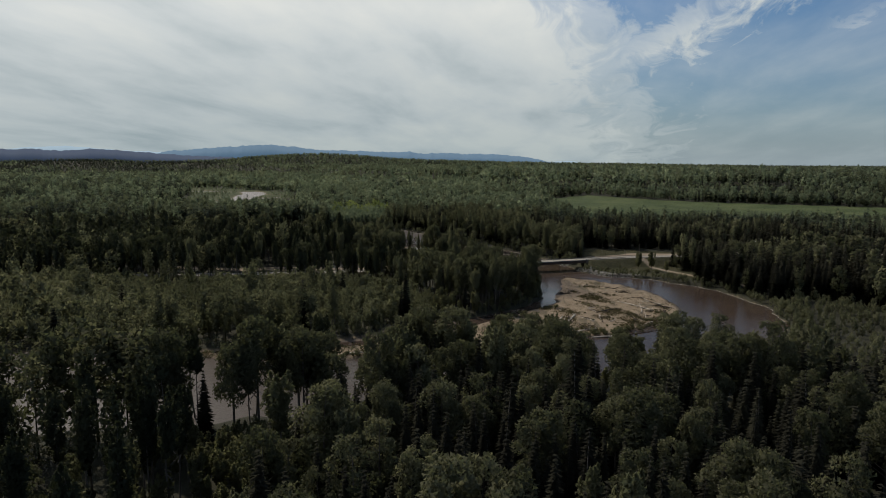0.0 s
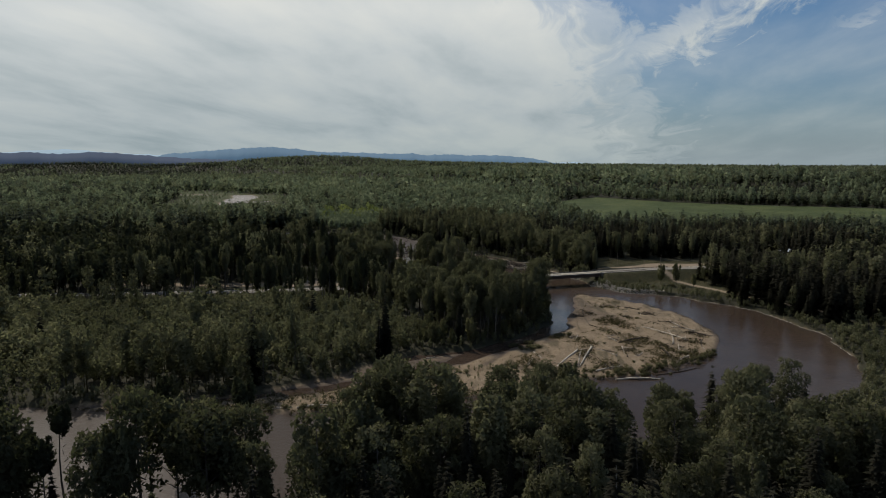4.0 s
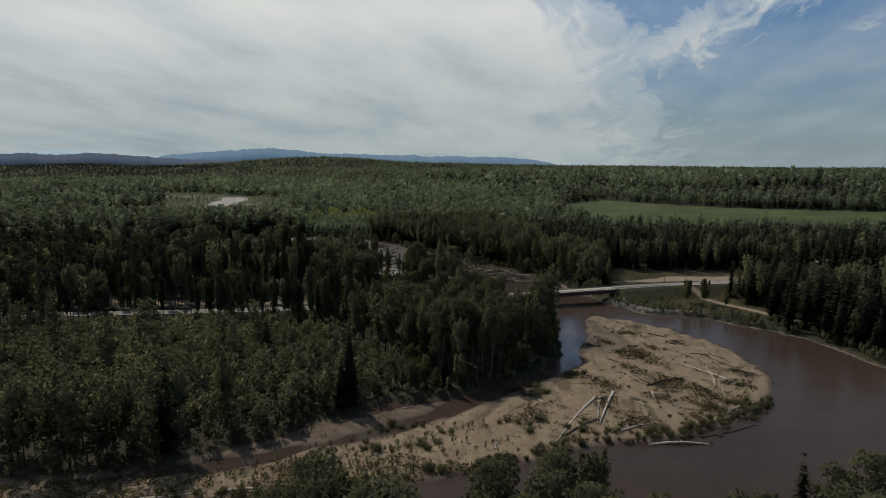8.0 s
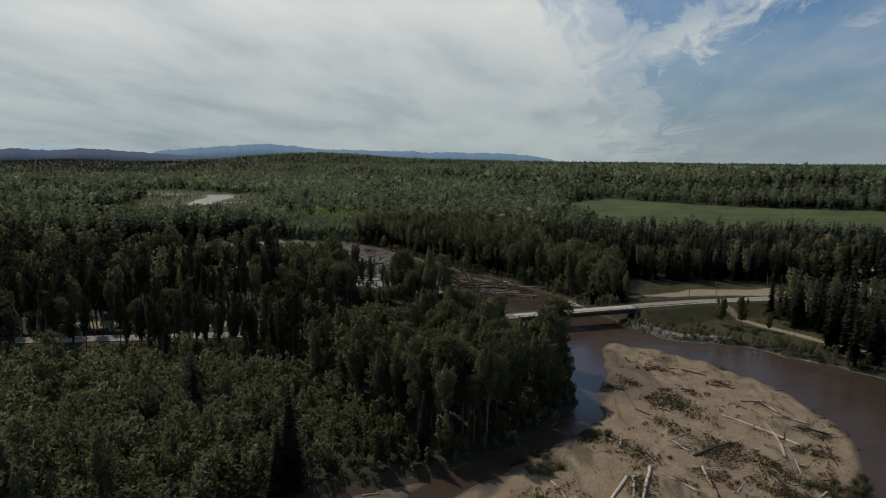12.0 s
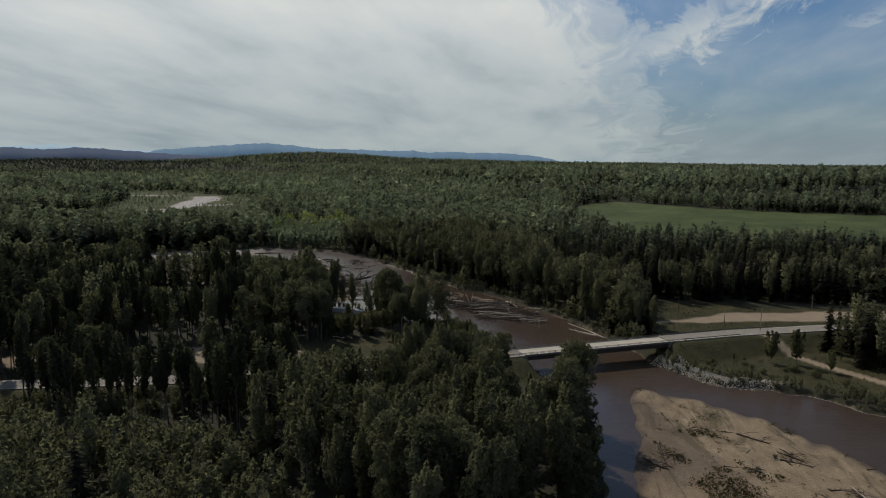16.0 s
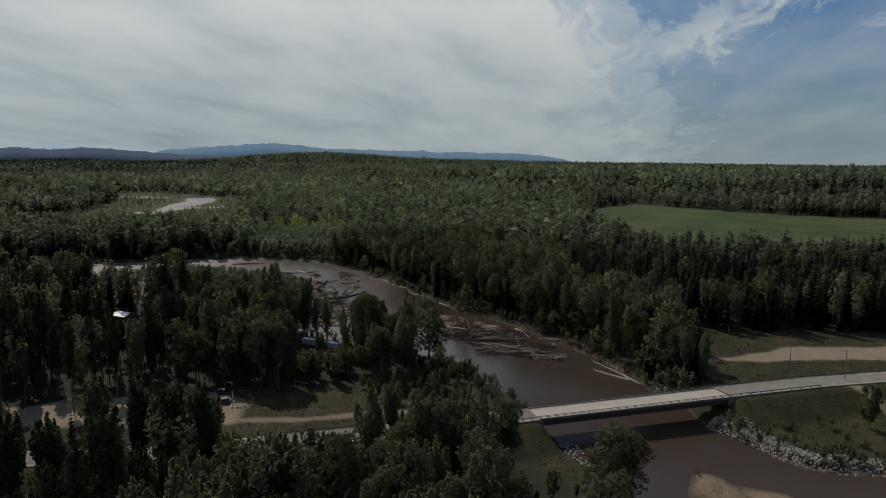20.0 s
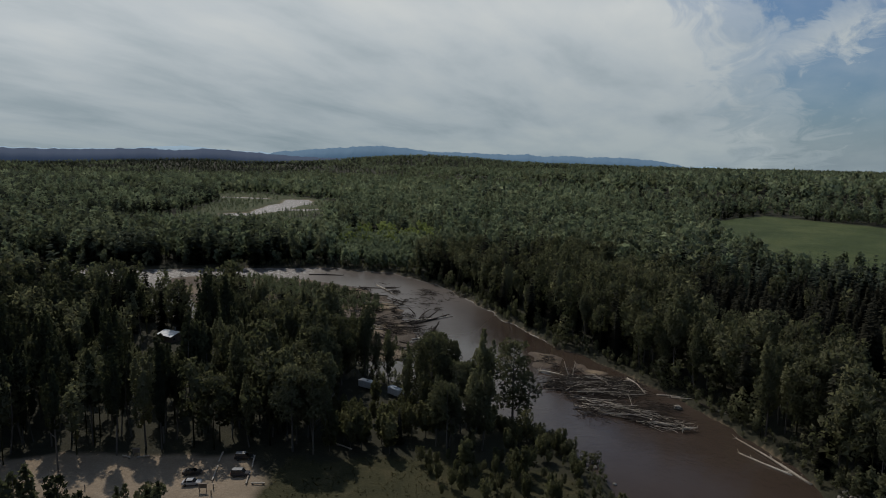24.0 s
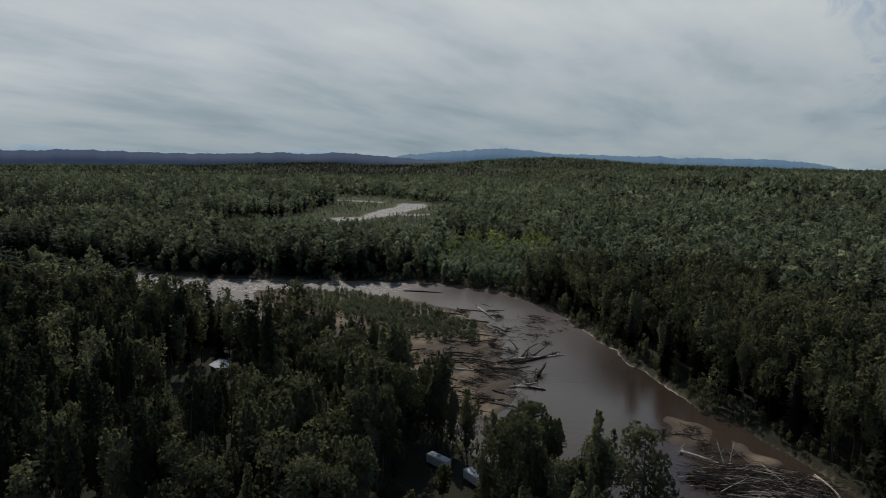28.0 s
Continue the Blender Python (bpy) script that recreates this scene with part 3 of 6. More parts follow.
# ---- trees ----
def leaf_quads(rs, centres, size, flat=0.0, stretch=1.0):
    """A small leafy spray at each centre: one three-cornered blade, turned at random."""
    n = len(centres)
    a = rs.normal(size=(n, 3))
    a[:, 2] *= 1 - flat
    a /= np.linalg.norm(a, axis=1, keepdims=True)
    b = np.cross(a, rs.normal(size=(n, 3)))
    b /= np.linalg.norm(b, axis=1, keepdims=True)
    s = np.asarray(size) * rs.uniform(0.6, 1.3, n)
    a, b = a * (s * stretch)[:, None], b * (s * 0.62)[:, None]
    off = rs.normal(size=(n, 3)) * (s * 0.22)[:, None]
    v = np.stack([centres - a - b, centres + a - b * 0.4 + off, centres + b * 1.2 - off], 1)
    return v.reshape(-1, 3), np.arange(3 * n).reshape(-1, 3)


def broad_crown(rs, n, height, width, low, size, lumps=9):
    """A deciduous crown: upswept plumes of leafy tufts round a leader, each widest below its middle."""
    k = max(3, lumps // 2)
    ang = rs.uniform(0, 6.28) + np.arange(k + 1) * 2.4 + rs.normal(size=k + 1) * 0.3
    lean = np.r_[width * rs.uniform(0.16, 0.36, k), 0.03 * width]
    bot = height * np.r_[low + (1 - low) * rs.uniform(0.0, 0.42, k), low + 0.1 * (1 - low)]
    top = height * np.r_[low + (1 - low) * rs.uniform(0.68, 1.0, k), 0.97]
    rad = width * np.r_[rs.uniform(0.16, 0.25, k), 0.25]
    share = rad * (top - bot)
    w = rs.choice(k + 1, n, p=share / share.sum())
    tufts = 8
    j = rs.randint(tufts, size=n)
    f = np.clip((j + 0.5 + rs.normal(size=n) * 0.42) / tufts, 0.01, 0.99)
    turn = rs.uniform(0, 6.28, (k + 1, tufts))[w, j] + rs.normal(size=n) * 1.25
    r = rad[w] * np.sin(np.pi * f ** 0.85) ** 0.6 * rs.uniform(0.7, 1.2, (k + 1, tufts))[w, j] * np.sqrt(rs.uniform(0.12, 1.0, n))
    axis_r = lean[w] * (0.65 + 0.45 * f)
    p = np.stack([np.cos(ang[w]) * axis_r + np.cos(turn) * r, np.sin(ang[w]) * axis_r + np.sin(turn) * r, bot[w] + (top - bot)[w] * f], 1)
    return leaf_quads(rs, p, size, -0.4)


def round_crown(rs, n, height, width, low, size, lumps=14):
    """A billowing deciduous crown: leafy masses set round the trunk, widest about the middle, with gaps between them."""
    f = np.r_[(np.arange(lumps) + rs.uniform(0, 1, lumps)) / lumps, 0.98]
    prof = np.sqrt(np.clip(1 - ((f - 0.46) / 0.58) ** 2, 0.04, 1))
    ang = np.arange(lumps + 1) * 2.4 + rs.normal(size=lumps + 1) * 0.5
    reach = width * 0.5 * prof * rs.uniform(0.4, 0.85, lumps + 1)
    rad = width * rs.uniform(0.13, 0.25, lumps + 1) * (0.65 + 0.35 * prof)
    mid = np.stack([np.cos(ang) * reach, np.sin(ang) * reach, height * (low + (1 - low) * (0.06 + 0.86 * f))], 1)
    w = rs.choice(lumps + 1, n, p=rad ** 2 / (rad ** 2).sum())
    d = rs.normal(size=(n, 3))
    d[:, 2] = d[:, 2] * 0.8 + 0.25
    d /= np.linalg.norm(d, axis=1, keepdims=True)
    return leaf_quads(rs, mid[w] + d * (rad[w] * rs.uniform(0.55, 1.1, n))[:, None], size, -0.4)


def outward(v, height):
    """The way out of a crown at each of its corners: sideways below, upwards at the top."""
    d = np.array(v, float)
    d[:, 2] = np.clip(d[:, 2] / height - 0.45, -0.15, 0.6) * 3.0
    side = np.linalg.norm(d[:, :2], axis=1, keepdims=True)
    d[:, :2] /= np.maximum(side, 0.08 * height)
    return d / np.maximum(np.linalg.norm(d, axis=1, keepdims=True), 1e-4)


def vectors(me, name, values):
    me.attributes.new(name, "FLOAT_VECTOR", "POINT").data.foreach_set("vector", np.asarray(values, np.float32).ravel())


def spruce_crown(rs, n, height, width, low, size):
    """Drooping boughs in ragged tiers that narrow to a pointed leader."""
    z = 1 - (1 - low) * np.sqrt(rs.uniform(0.0004, 1, n))
    tier = np.round(z * 26) / 26
    z = 0.65 * tier + 0.35 * z
    r = width * 0.5 * (1 - z) / (1 - low) * rs.uniform(0.72, 1.12, 26 * 2)[np.clip((tier * 26).astype(int), 0, 51)] + 0.12
    ang = rs.uniform(0, 2 * np.pi, n)
    t = rs.uniform(0.1, 1.0, n) ** 0.8
    out = np.stack([np.cos(ang), np.sin(ang), np.full(n, -0.42)], 1)
    side = np.stack([-np.sin(ang), np.cos(ang), np.zeros(n)], 1)
    c = np.stack([np.cos(ang) * r * t, np.sin(ang) * r * t, z * height - r * t * 0.35], 1)
    s = size * rs.uniform(0.7, 1.3, n) * (0.45 + 0.55 * np.clip((1 - z) * 2.2, 0, 1))
    a, b = out * s[:, None], side * (s * 0.55)[:, None]
    up = np.array([0, 0, 0.25]) * s[:, None]
    v = np.stack([c - a * 0.6 + b - up, c + a, c - a * 0.6 - b - up], 1)
    return v.reshape(-1, 3), np.arange(3 * n).reshape(-1, 3)


def trunk_mesh(rs, height, r0, limbs, reach):
    """A tapered, slightly bent trunk with limbs, as tubes of five sides."""
    vs, fs = [], []

    def tube(p, q, ra, rb, steps=3):
        p, q = np.array(p, float), np.array(q, float)
        d = (q - p) / np.linalg.norm(q - p)
        u = np.cross(d, [0.3, 0.9, 0.1])
        u /= np.linalg.norm(u)
        w = np.cross(d, u)
        start = sum(len(v) for v in vs)
        bend = rs.normal(size=3) * np.linalg.norm(q - p) * 0.02
        for i in range(steps + 1):
            f = i / steps
            c = p + (q - p) * f + bend * math.sin(math.pi * f)
            r = ra + (rb - ra) * f
            k = np.arange(5) * 2 * np.pi / 5
            vs.append(c + r * (np.cos(k)[:, None] * u + np.sin(k)[:, None] * w))
        for i in range(steps):
            for k in range(5):
                a = start + i * 5
                fs.append([a + k, a + (k + 1) % 5, a + 5 + (k + 1) % 5, a + 5 + k])
    tube((0, 0, -0.6), (0, 0, height), r0, r0 * 0.15, 5)
    for z in np.linspace(0.35, 0.88, limbs):
        a = rs.uniform(0, 2 * np.pi)
        l = reach * (1.1 - z) * rs.uniform(0.7, 1.2)
        tube((0, 0, z * height), (math.cos(a) * l, math.sin(a) * l, z * height + l * 0.8), r0 * (1 - z) * 0.6 + 0.03, 0.02, 2)
    return np.vstack(vs), np.array(fs)


def make_tree(name, seed, crown, mat, height, r0, limbs, reach):
    rs = np.random.RandomState(seed)
    ob = new(name)
    ob.empty_display_size = 0.5
    t = new("trunk", np_mesh("trunk", *trunk_mesh(rs, height * 0.94, r0, limbs, reach), BARK, True))
    v, f = crown(rs)
    c = new("crown", np_mesh("crown", v, f, mat))
    vectors(c.data, "outward", outward(v, height))
    t.parent = c.parent = ob
    return ob


def is_seen(x, y, margin=0.0):
    """The part of the valley that lies before the flight, with room at its sides."""
    right = x < np.maximum(y, 0) * 0.68 + 40 + margin
    left = (x > -(y * 0.92 + 60 + margin)) | (x > -((y - 330) * 1.95 + 60 + margin))
    return right & left


rs = np.random.RandomState(11)


def scatter(x0, x1, y0, y1, step):
    xs, ys = np.arange(x0, x1, step), np.arange(y0, y1, step)
    x, y = [a.ravel() for a in np.meshgrid(xs, ys)]
    x = x + rs.uniform(-0.48, 0.48, len(x)) * step
    y = y + rs.uniform(-0.48, 0.48, len(x)) * step
    return x, y


LOW_L = [(-420, 235), (-200, 268), (-110, 288), (-82, 296), (-64, 305), (-53, 318), (-42, 335), (-28, 342), (-18, 350), (-34, 372), (-60, 395),
         (-85, 414), (-150, 417), (-420, 374)]
ROADSIDE_L = [(-420, 380), (-150, 418), (-70, 430), (-45, 455), (-60, 475), (-100, 480), (-420, 470)]
LOW_R = [(90, 262), (118, 286), (140, 312), (152, 345), (158, 385), (185, 400), (260, 330), (240, 230), (150, 215), (105, 235)]
WILLOWS = [(-112, 676), (-125, 700), (-165, 722), (-215, 736), (-245, 728), (-235, 700), (-190, 690), (-140, 672)]
SAND_N = [(66, 240), (100, 262), (135, 262), (120, 240), (90, 230)]
SLOPE = [(60, 480), (112, 460), (134, 446), (140, 462), (150, 490), (190, 524), (205, 548), (150, 545), (60, 520)]
OPEN_R = [(72, 526), (110, 528), (330, 574), (330, 616), (200, 612), (120, 612), (80, 612), (74, 590)]
UNDER = [(-75, 462), (-46, 474), (-36, 492), (-40, 508), (-50, 519), (-82, 514), (-92, 514), (-88, 484), (-80, 470)]
POINT = [(-36, 562), (-30, 528), (-14, 512), (-6, 498), (14, 492), (16, 560)]
LOW_P = [(-46, 474), (0, 490), (4, 500), (0, 530), (-14, 540), (-50, 519), (-36, 492)]
PATH_GAP = [(7, 408), (20, 408), (28, 452), (30, 488), (8, 488)]
FLATS = [(-180, 860), (-440, 860), (-560, 960), (-520, 1110), (-440, 1130), (-340, 1130), (-300, 1000)]
YOUNG = [(-240, 930), (-150, 935), (-118, 790), (-190, 765)]
STAND_R = [(133, 512), (139, 498), (150, 480), (162, 466), (176, 470), (205, 548), (160, 534), (140, 524)]
RIVER_GAP = [(-70, 197), (-46, 197), (-52, 234), (-80, 234)]
SIGHT_CABIN = [(-197, 601), (-174, 613), (-124, 528), (-144, 514)]
SIGHT_TRAILERS = [(-90, 566), (-60, 562), (-46, 505), (-68, 505)]
PINES_L = [(-420, 380), (-150, 405), (-62, 405), (-62, 462), (-100, 480), (-110, 500), (-115, 560), (-140, 600), (-420, 600)]
OPEN_L = [(-68, 462), (-30, 474), (-24, 446), (-50, 430)]

x, y = scatter(-620, 600, 20, 900, 4.6)
ok = is_seen(x, y, 20)
x, y = x[ok], y[ok]
_, mk, riv, bar, road = land_fields(x, y)
in_lot = inside(LOT, x, y) & (x < -122) & (rs.uniform(size=len(x)) < 0.7)
free = (riv > 2.2) & ((mk["lot"] < 0.1) | in_lot) & (mk["meadow"] < 0.1) & (road > 9.5) & ~inside(OPEN_R, x, y) & ~inside(UNDER, x, y) & ~inside(GRASS_B, x, y) & ~inside(SLOPE, x, y) & ~inside(BANK_L, x, y) & ~inside(SAND_N, x, y) & ~inside(RIVER_GAP, x, y)
free |= inside(STAND_R, x, y) & (riv > 2.2) & (mk["lot"] < 0.1) & (road > 9.5)
x, y, riv = x[free], y[free], riv[free]
in_l, in_r = inside(LOW_L, x, y), inside(LOW_R, x, y)
near = (y < 262) & ~in_l & ~in_r
in_p = inside(POINT, x, y) | inside(OPEN_L, x, y) | inside(LOW_P, x, y) | inside(PATH_GAP, x, y)
tall_in_low = rs.uniform(size=len(x)) < np.where(x < -70, 0.06, 0.02)
low = (in_l & ~tall_in_low) | in_r | in_p
pick = rs.uniform(size=len(x))
wood = wobble(x, y, 130, 21) * 0.28
bank = np.interp(x, [-420, -280, -180, -110, -66, -40, 0, 40, 85, 118, 300], [145, 156, 168, 184, 199, 218, 240, 250, 264, 286, 330])
belt = bank - y > np.where(x < 40, 42, 66)
conifer = np.where(near, pick < np.where(belt, np.where(x < -55, 0.45, np.where(x < -5, 0.7, 0.8)), 0.10), pick < 0.34 + wood + 0.48 * np.maximum(smoothstep(60, 160, x), smoothstep(10, 60, x) * smoothstep(600, 640, y) * smoothstep(900, 780, y)) + 0.25 * smoothstep(-150, -300, x) * smoothstep(470, 520, y) - 0.3 * smoothstep(60, 0, x) * smoothstep(620, 540, y))
conifer &= ~low & ~((x > -115) & (x < -20) & (y > 530) & (y < 650))
size_n = rs.normal(size=len(x))
height = np.where(conifer, 23 + 4.5 * size_n, 23 + 3.6 * size_n)
height = np.where(near & ~conifer, 27 + 4.5 * smoothstep(-50, -80, x) + 3.2 * size_n, height)
height = np.where(near & ~conifer & (y > 214) & (x > -25), height - np.where(x > 25, 8, 3), height)
height = np.where(near & conifer, 21.5 + 4.2 * size_n, np.where(near & belt & (x > -55), height - 4, height))
height = np.where(low, np.where(in_r, 5.0, np.where(in_p, np.where(x > -18, 4.0, 5.5), np.where(y > 402, 6.0, np.where(x < -60, 10.5, 8.8)))) + 1.9 * size_n, height)
height = np.where((riv < 6) & ~near & ~low & (pick > 0.5), height * 0.45, height)
scrub = near & (x < -58) & (bank - y > 24)
height = np.where(scrub, 9.5 + 2 * size_n, height)
conifer &= ~scrub
tall_pine = scrub & (pick < 0.34) & ~((x > -72) & (x < -50))
height = np.where(tall_pine, 27 + 2.5 * size_n, height)
conifer |= inside(STAND_R, x, y) & (pick < 0.75)
height = np.where((x > 70) & (y > 640), height * 0.78, height)
young = inside(YOUNG, x, y)
height = np.where(young, 13 + 1.5 * size_n, height)
conifer &= ~young
height = np.where(inside(FLATS, x, y), np.minimum(height, np.interp(y, [860, 960, 1060], [17, 12, 5]) * (1 + 0.12 * size_n)), height)
# growth capped to clear the camera's sight lines to road, cabin and camp trailers
to_road = 461 + 0.34 * (x + 64) - y
road_cap = 3.5 + 0.43 * np.maximum(to_road, 0) + 9 * (np.abs(x + 29) < 3.5) + 7 * smoothstep(-18, -12, x)
height = np.where((x > -66) & (x < -4) & (to_road > 0) & (to_road < 60), np.minimum(height, road_cap * (1 + 0.1 * size_n)), height)
height = np.where(inside(SIGHT_CABIN, x, y), np.minimum(height, 1.5 + 0.19 * np.hypot(x + 184, y - 606)), height)
height = np.where(inside(SIGHT_TRAILERS, x, y), np.minimum(height, 1.5 + 0.22 * np.hypot(x + 75, y - 566)), height)
height = np.clip(height, 3.2, 37)
# near-bank broadleaves mostly become kind 3, whose leaf colour carries their shade
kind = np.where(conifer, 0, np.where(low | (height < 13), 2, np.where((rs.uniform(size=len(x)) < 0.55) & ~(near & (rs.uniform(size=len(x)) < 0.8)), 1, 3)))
kind = np.where(tall_pine, 4, kind)
kind = np.where((kind != 2) & inside(PINES_L, x, y) & (rs.uniform(size=len(x)) < 0.62), 4, kind)
height = np.where(kind == 4, height * 1.12, height)
share = np.where(kind == 2, 0.9, np.where(near, np.where(belt, 0.66 - 0.22 * smoothstep(-20, -60, x), 0.40 - 0.1 * smoothstep(-60, -80, x) - 0.2 * smoothstep(-30, -45, x) * smoothstep(-95, -80, x)), 0.52 + 0.1 * wobble(x, y, 70, 23)))
share = np.where(inside(ROADSIDE_L, x, y) & (kind != 2), np.where(x < -72, 0.55, 0.12), share)
share = np.where(inside(ROADSIDE_L, x, y) & (x > -165) & (kind != 2), np.where(y > 452 + 0.2 * (x + 100), 0.0, np.where(x > -135, 0.62, 0.45)), share)
share = np.where(near & (y > 222) & (x > -25), share * np.where(x > 25, 0.5, 0.95), share)
thin = rs.uniform(size=len(x)) < share
x, y, height, kind = x[thin], y[thin], height[thin], kind[thin]
z = ground_z(x, y)
spine, _ = line_dist([(0, 130), (10, 300), (20, 470), (-40, 540), (-60, 600)], x, y)
spine = np.where((y < 262) & (kind == 0), np.hypot(x * 0.8, y - 175), spine)

clear = np.zeros(len(x), bool)
for cx_, cy_, r_ in ((-80, 566, 9), (-69, 561, 9), (-183, 600, 9), (-180, 588, 6), (215, 603, 12), (248, 640, 14), (14, 470, 20), (60, 560, 3), (-150, 838, 14), (-28, 557, 5), (-95.7, 492, 6), (-99, 497, 6), (-91, 507, 6), (-86.6, 499, 6), (-119, 501, 4), (-174, 584, 17), (-160, 562, 10), (-73, 556, 9), (-68, 548, 7)):
    clear |= np.hypot(x - cx_, y - cy_) < r_
x, y, height, kind = x[~clear], y[~clear], height[~clear], kind[~clear]
PINE = leaves("pine_needles", (0.030, 0.034, 0.022), (0.062, 0.066, 0.040), 0.2)
PINE_N = leaves("pine_needles_wood", (0.034, 0.037, 0.025), (0.068, 0.072, 0.045), 0.2, True)
pines = [make_tree("pine_tree", 350 + i, lambda r, l=l: broad_crown(r, 1500, 30, 6.4, l, 0.42, 11), PINE, 30, 0.34, 9, 3.4) for i, l in enumerate((0.70, 0.62))]
for n, (px, py, ph) in enumerate(((-57, 199, 33), (-88, 224, 27), (-98, 196, 29), (-120, 203, 28), (-76, 191, 30), (-104, 174, 29), (-96, 182, 27), (-112, 177, 30), (-86, 173, 29), (-128, 173, 29), (-92, 163, 30), (-79, 181, 26))):
    gz = float(ground_z(np.array([px]), np.array([py]))[0])
    o = copy_thing(pines[n % 2], pose(0, 0, 0))
    o.matrix_basis = Matrix.LocRotScale(Vector((px, py, gz)), Euler((0, 0, n * 1.9)), Vector((ph / 30,) * 3))
    tagged(o, "tall pine with a long bare trunk and a small high crown", "tree", "pines of the near bank")
for src in pines:
    for o in (*src.children_recursive, src):
        bpy.data.objects.remove(o)
# trees that stand out: the lone poplar at the upstream bank, the big ones by the far approach, the pair on the grass
for px_, py_, ph_, pk_ in ((-28, 557, 27, 3), (57, 563, 24, 3), (63, 567, 26, 3), (66, 573, 25, 1), (55, 570, 22, 1), (109, 500, 13.5, 2), (119, 501, 14.5, 2),
                           (128, 492, 9, 2), (86, 497, 2.6, 2), (96, 503, 3, 2), (66, 218, 27.5, 0), (-49, 190, 21, 0), (81, 215, 22, 0), (-53, 454, 7.5, 2), (-46, 456.5, 9, 2), (-40, 459, 6.5, 2), (-31, 462, 9, 2), (-23, 465.5, 8, 2),
                           (-93, 582, 21, 1), (-86, 578.5, 22, 1), (-80, 575.5, 19, 1), (-73.5, 572, 21, 1), (-66, 569, 18, 1), (-59, 564, 21, 1), (-60, 550, 17, 1), (-53, 546, 20, 1), (-72, 554, 9, 2)):
    x, y, height, kind = np.r_[x, px_], np.r_[y, py_], np.r_[height, ph_], np.r_[kind, pk_]
z = ground_z(x, y)
spine, _ = line_dist([(0, 130), (10, 300), (20, 470), (-40, 540), (-60, 600)], x, y)
spine = np.where((y < 262) & (kind == 0), np.hypot(x * 0.8, y - 175), spine)
spine = np.where((y < 262) & (kind != 0), 0.5 * np.abs(x) + np.clip(120 - y, 0, 200), spine)
spine[inside(ROADSIDE_L, x, y) & (x > -260) & (kind != 2)] = 1
spine[-27:] = 0

KINDS = [("spruce_tree", "dark green spruce with drooping boughs and pointed top", SPRUCE, SPRUCE_HAZED, 22.0),
         ("poplar_tree", "tall green poplar with a pale trunk and loose crown", POPLAR, POPLAR_HAZED, 24.0),
         ("alder_tree", "young green alder of the riverside thicket", ALDER, POPLAR_HAZED, 8.0),
         ("cottonwood_tree", "broad cottonwood with a full uneven crown, leaves darkened for backlight", COTTON_SHADED, POPLAR_HAZED, 24.0),
         ("pine_tree", "tall dark pine with a bare trunk and high crown", PINE, PINE_N, 30.0)]
protos = {0: [make_tree("spruce_tree", 100 + i, lambda r, w=w: spruce_crown(r, 1000, 22, w, 0.04, 1.2), SPRUCE, 22, 0.24, 3, 1.2) for i, w in enumerate((4.0, 4.8, 3.4))],
          1: [make_tree("poplar_tree", 200 + i, lambda r, w=w, l=l: broad_crown(r, 2900, 24, w, l, 0.37, 13), POPLAR, 24, 0.26, 11, 4.0) for i, (w, l) in enumerate(((7.8, 0.16), (6.8, 0.22), (7.2, 0.42)))],
          3: [make_tree("cottonwood_tree", 250 + i, lambda r, w=w, l=l: round_crown(r, 3200, 24, w, l, 0.37, 19), COTTON_SHADED, 24, 0.3, 12, 4.6) for i, (w, l) in enumerate(((10.5, 0.16), (9.4, 0.24), (10.0, 0.42)))],
          4: [make_tree("pine_tree", 380 + i, lambda r, w=w, l=l: broad_crown(r, 1700, 30, w, l, 0.46, 15), PINE, 30, 0.3, 10, 3.0) for i, (w, l) in enumerate(((6.6, 0.36), (5.8, 0.46), (6.4, 0.28)))],
          2: [make_tree("alder_tree", 300 + i, lambda r, w=w: broad_crown(r, 620, 8, w, 0.1, 0.34, 8), ALDER, 8, 0.09, 5, 2.0) for i, w in enumerate((4.0, 5.0, 4.4))]}


def plant(k, i):
    name, label, _, _, h0 = KINDS[k]
    s = height[i] / h0
    m = Matrix.LocRotScale((x[i], y[i], z[i]), Euler((0, 0, rs.uniform(0, 6.28))), Vector((s * (1.3 if i >= len(x) - 27 and k == 3 else rs.uniform(0.85, 1.15)),) * 2 + (s,)))
    src = protos[k][2 if k in (1, 3) and ((inside(ROADSIDE_L, x[i], y[i]) and x[i] < -130) or (x[i] < -50 and y[i] < 225)) else 0 if i >= len(x) - 27 else rs.randint(len(protos[k]))]
    ob = copy_thing(src, m)
    ob.matrix_basis = m
    return tagged(ob, label, "tree", "trees of the valley woods")


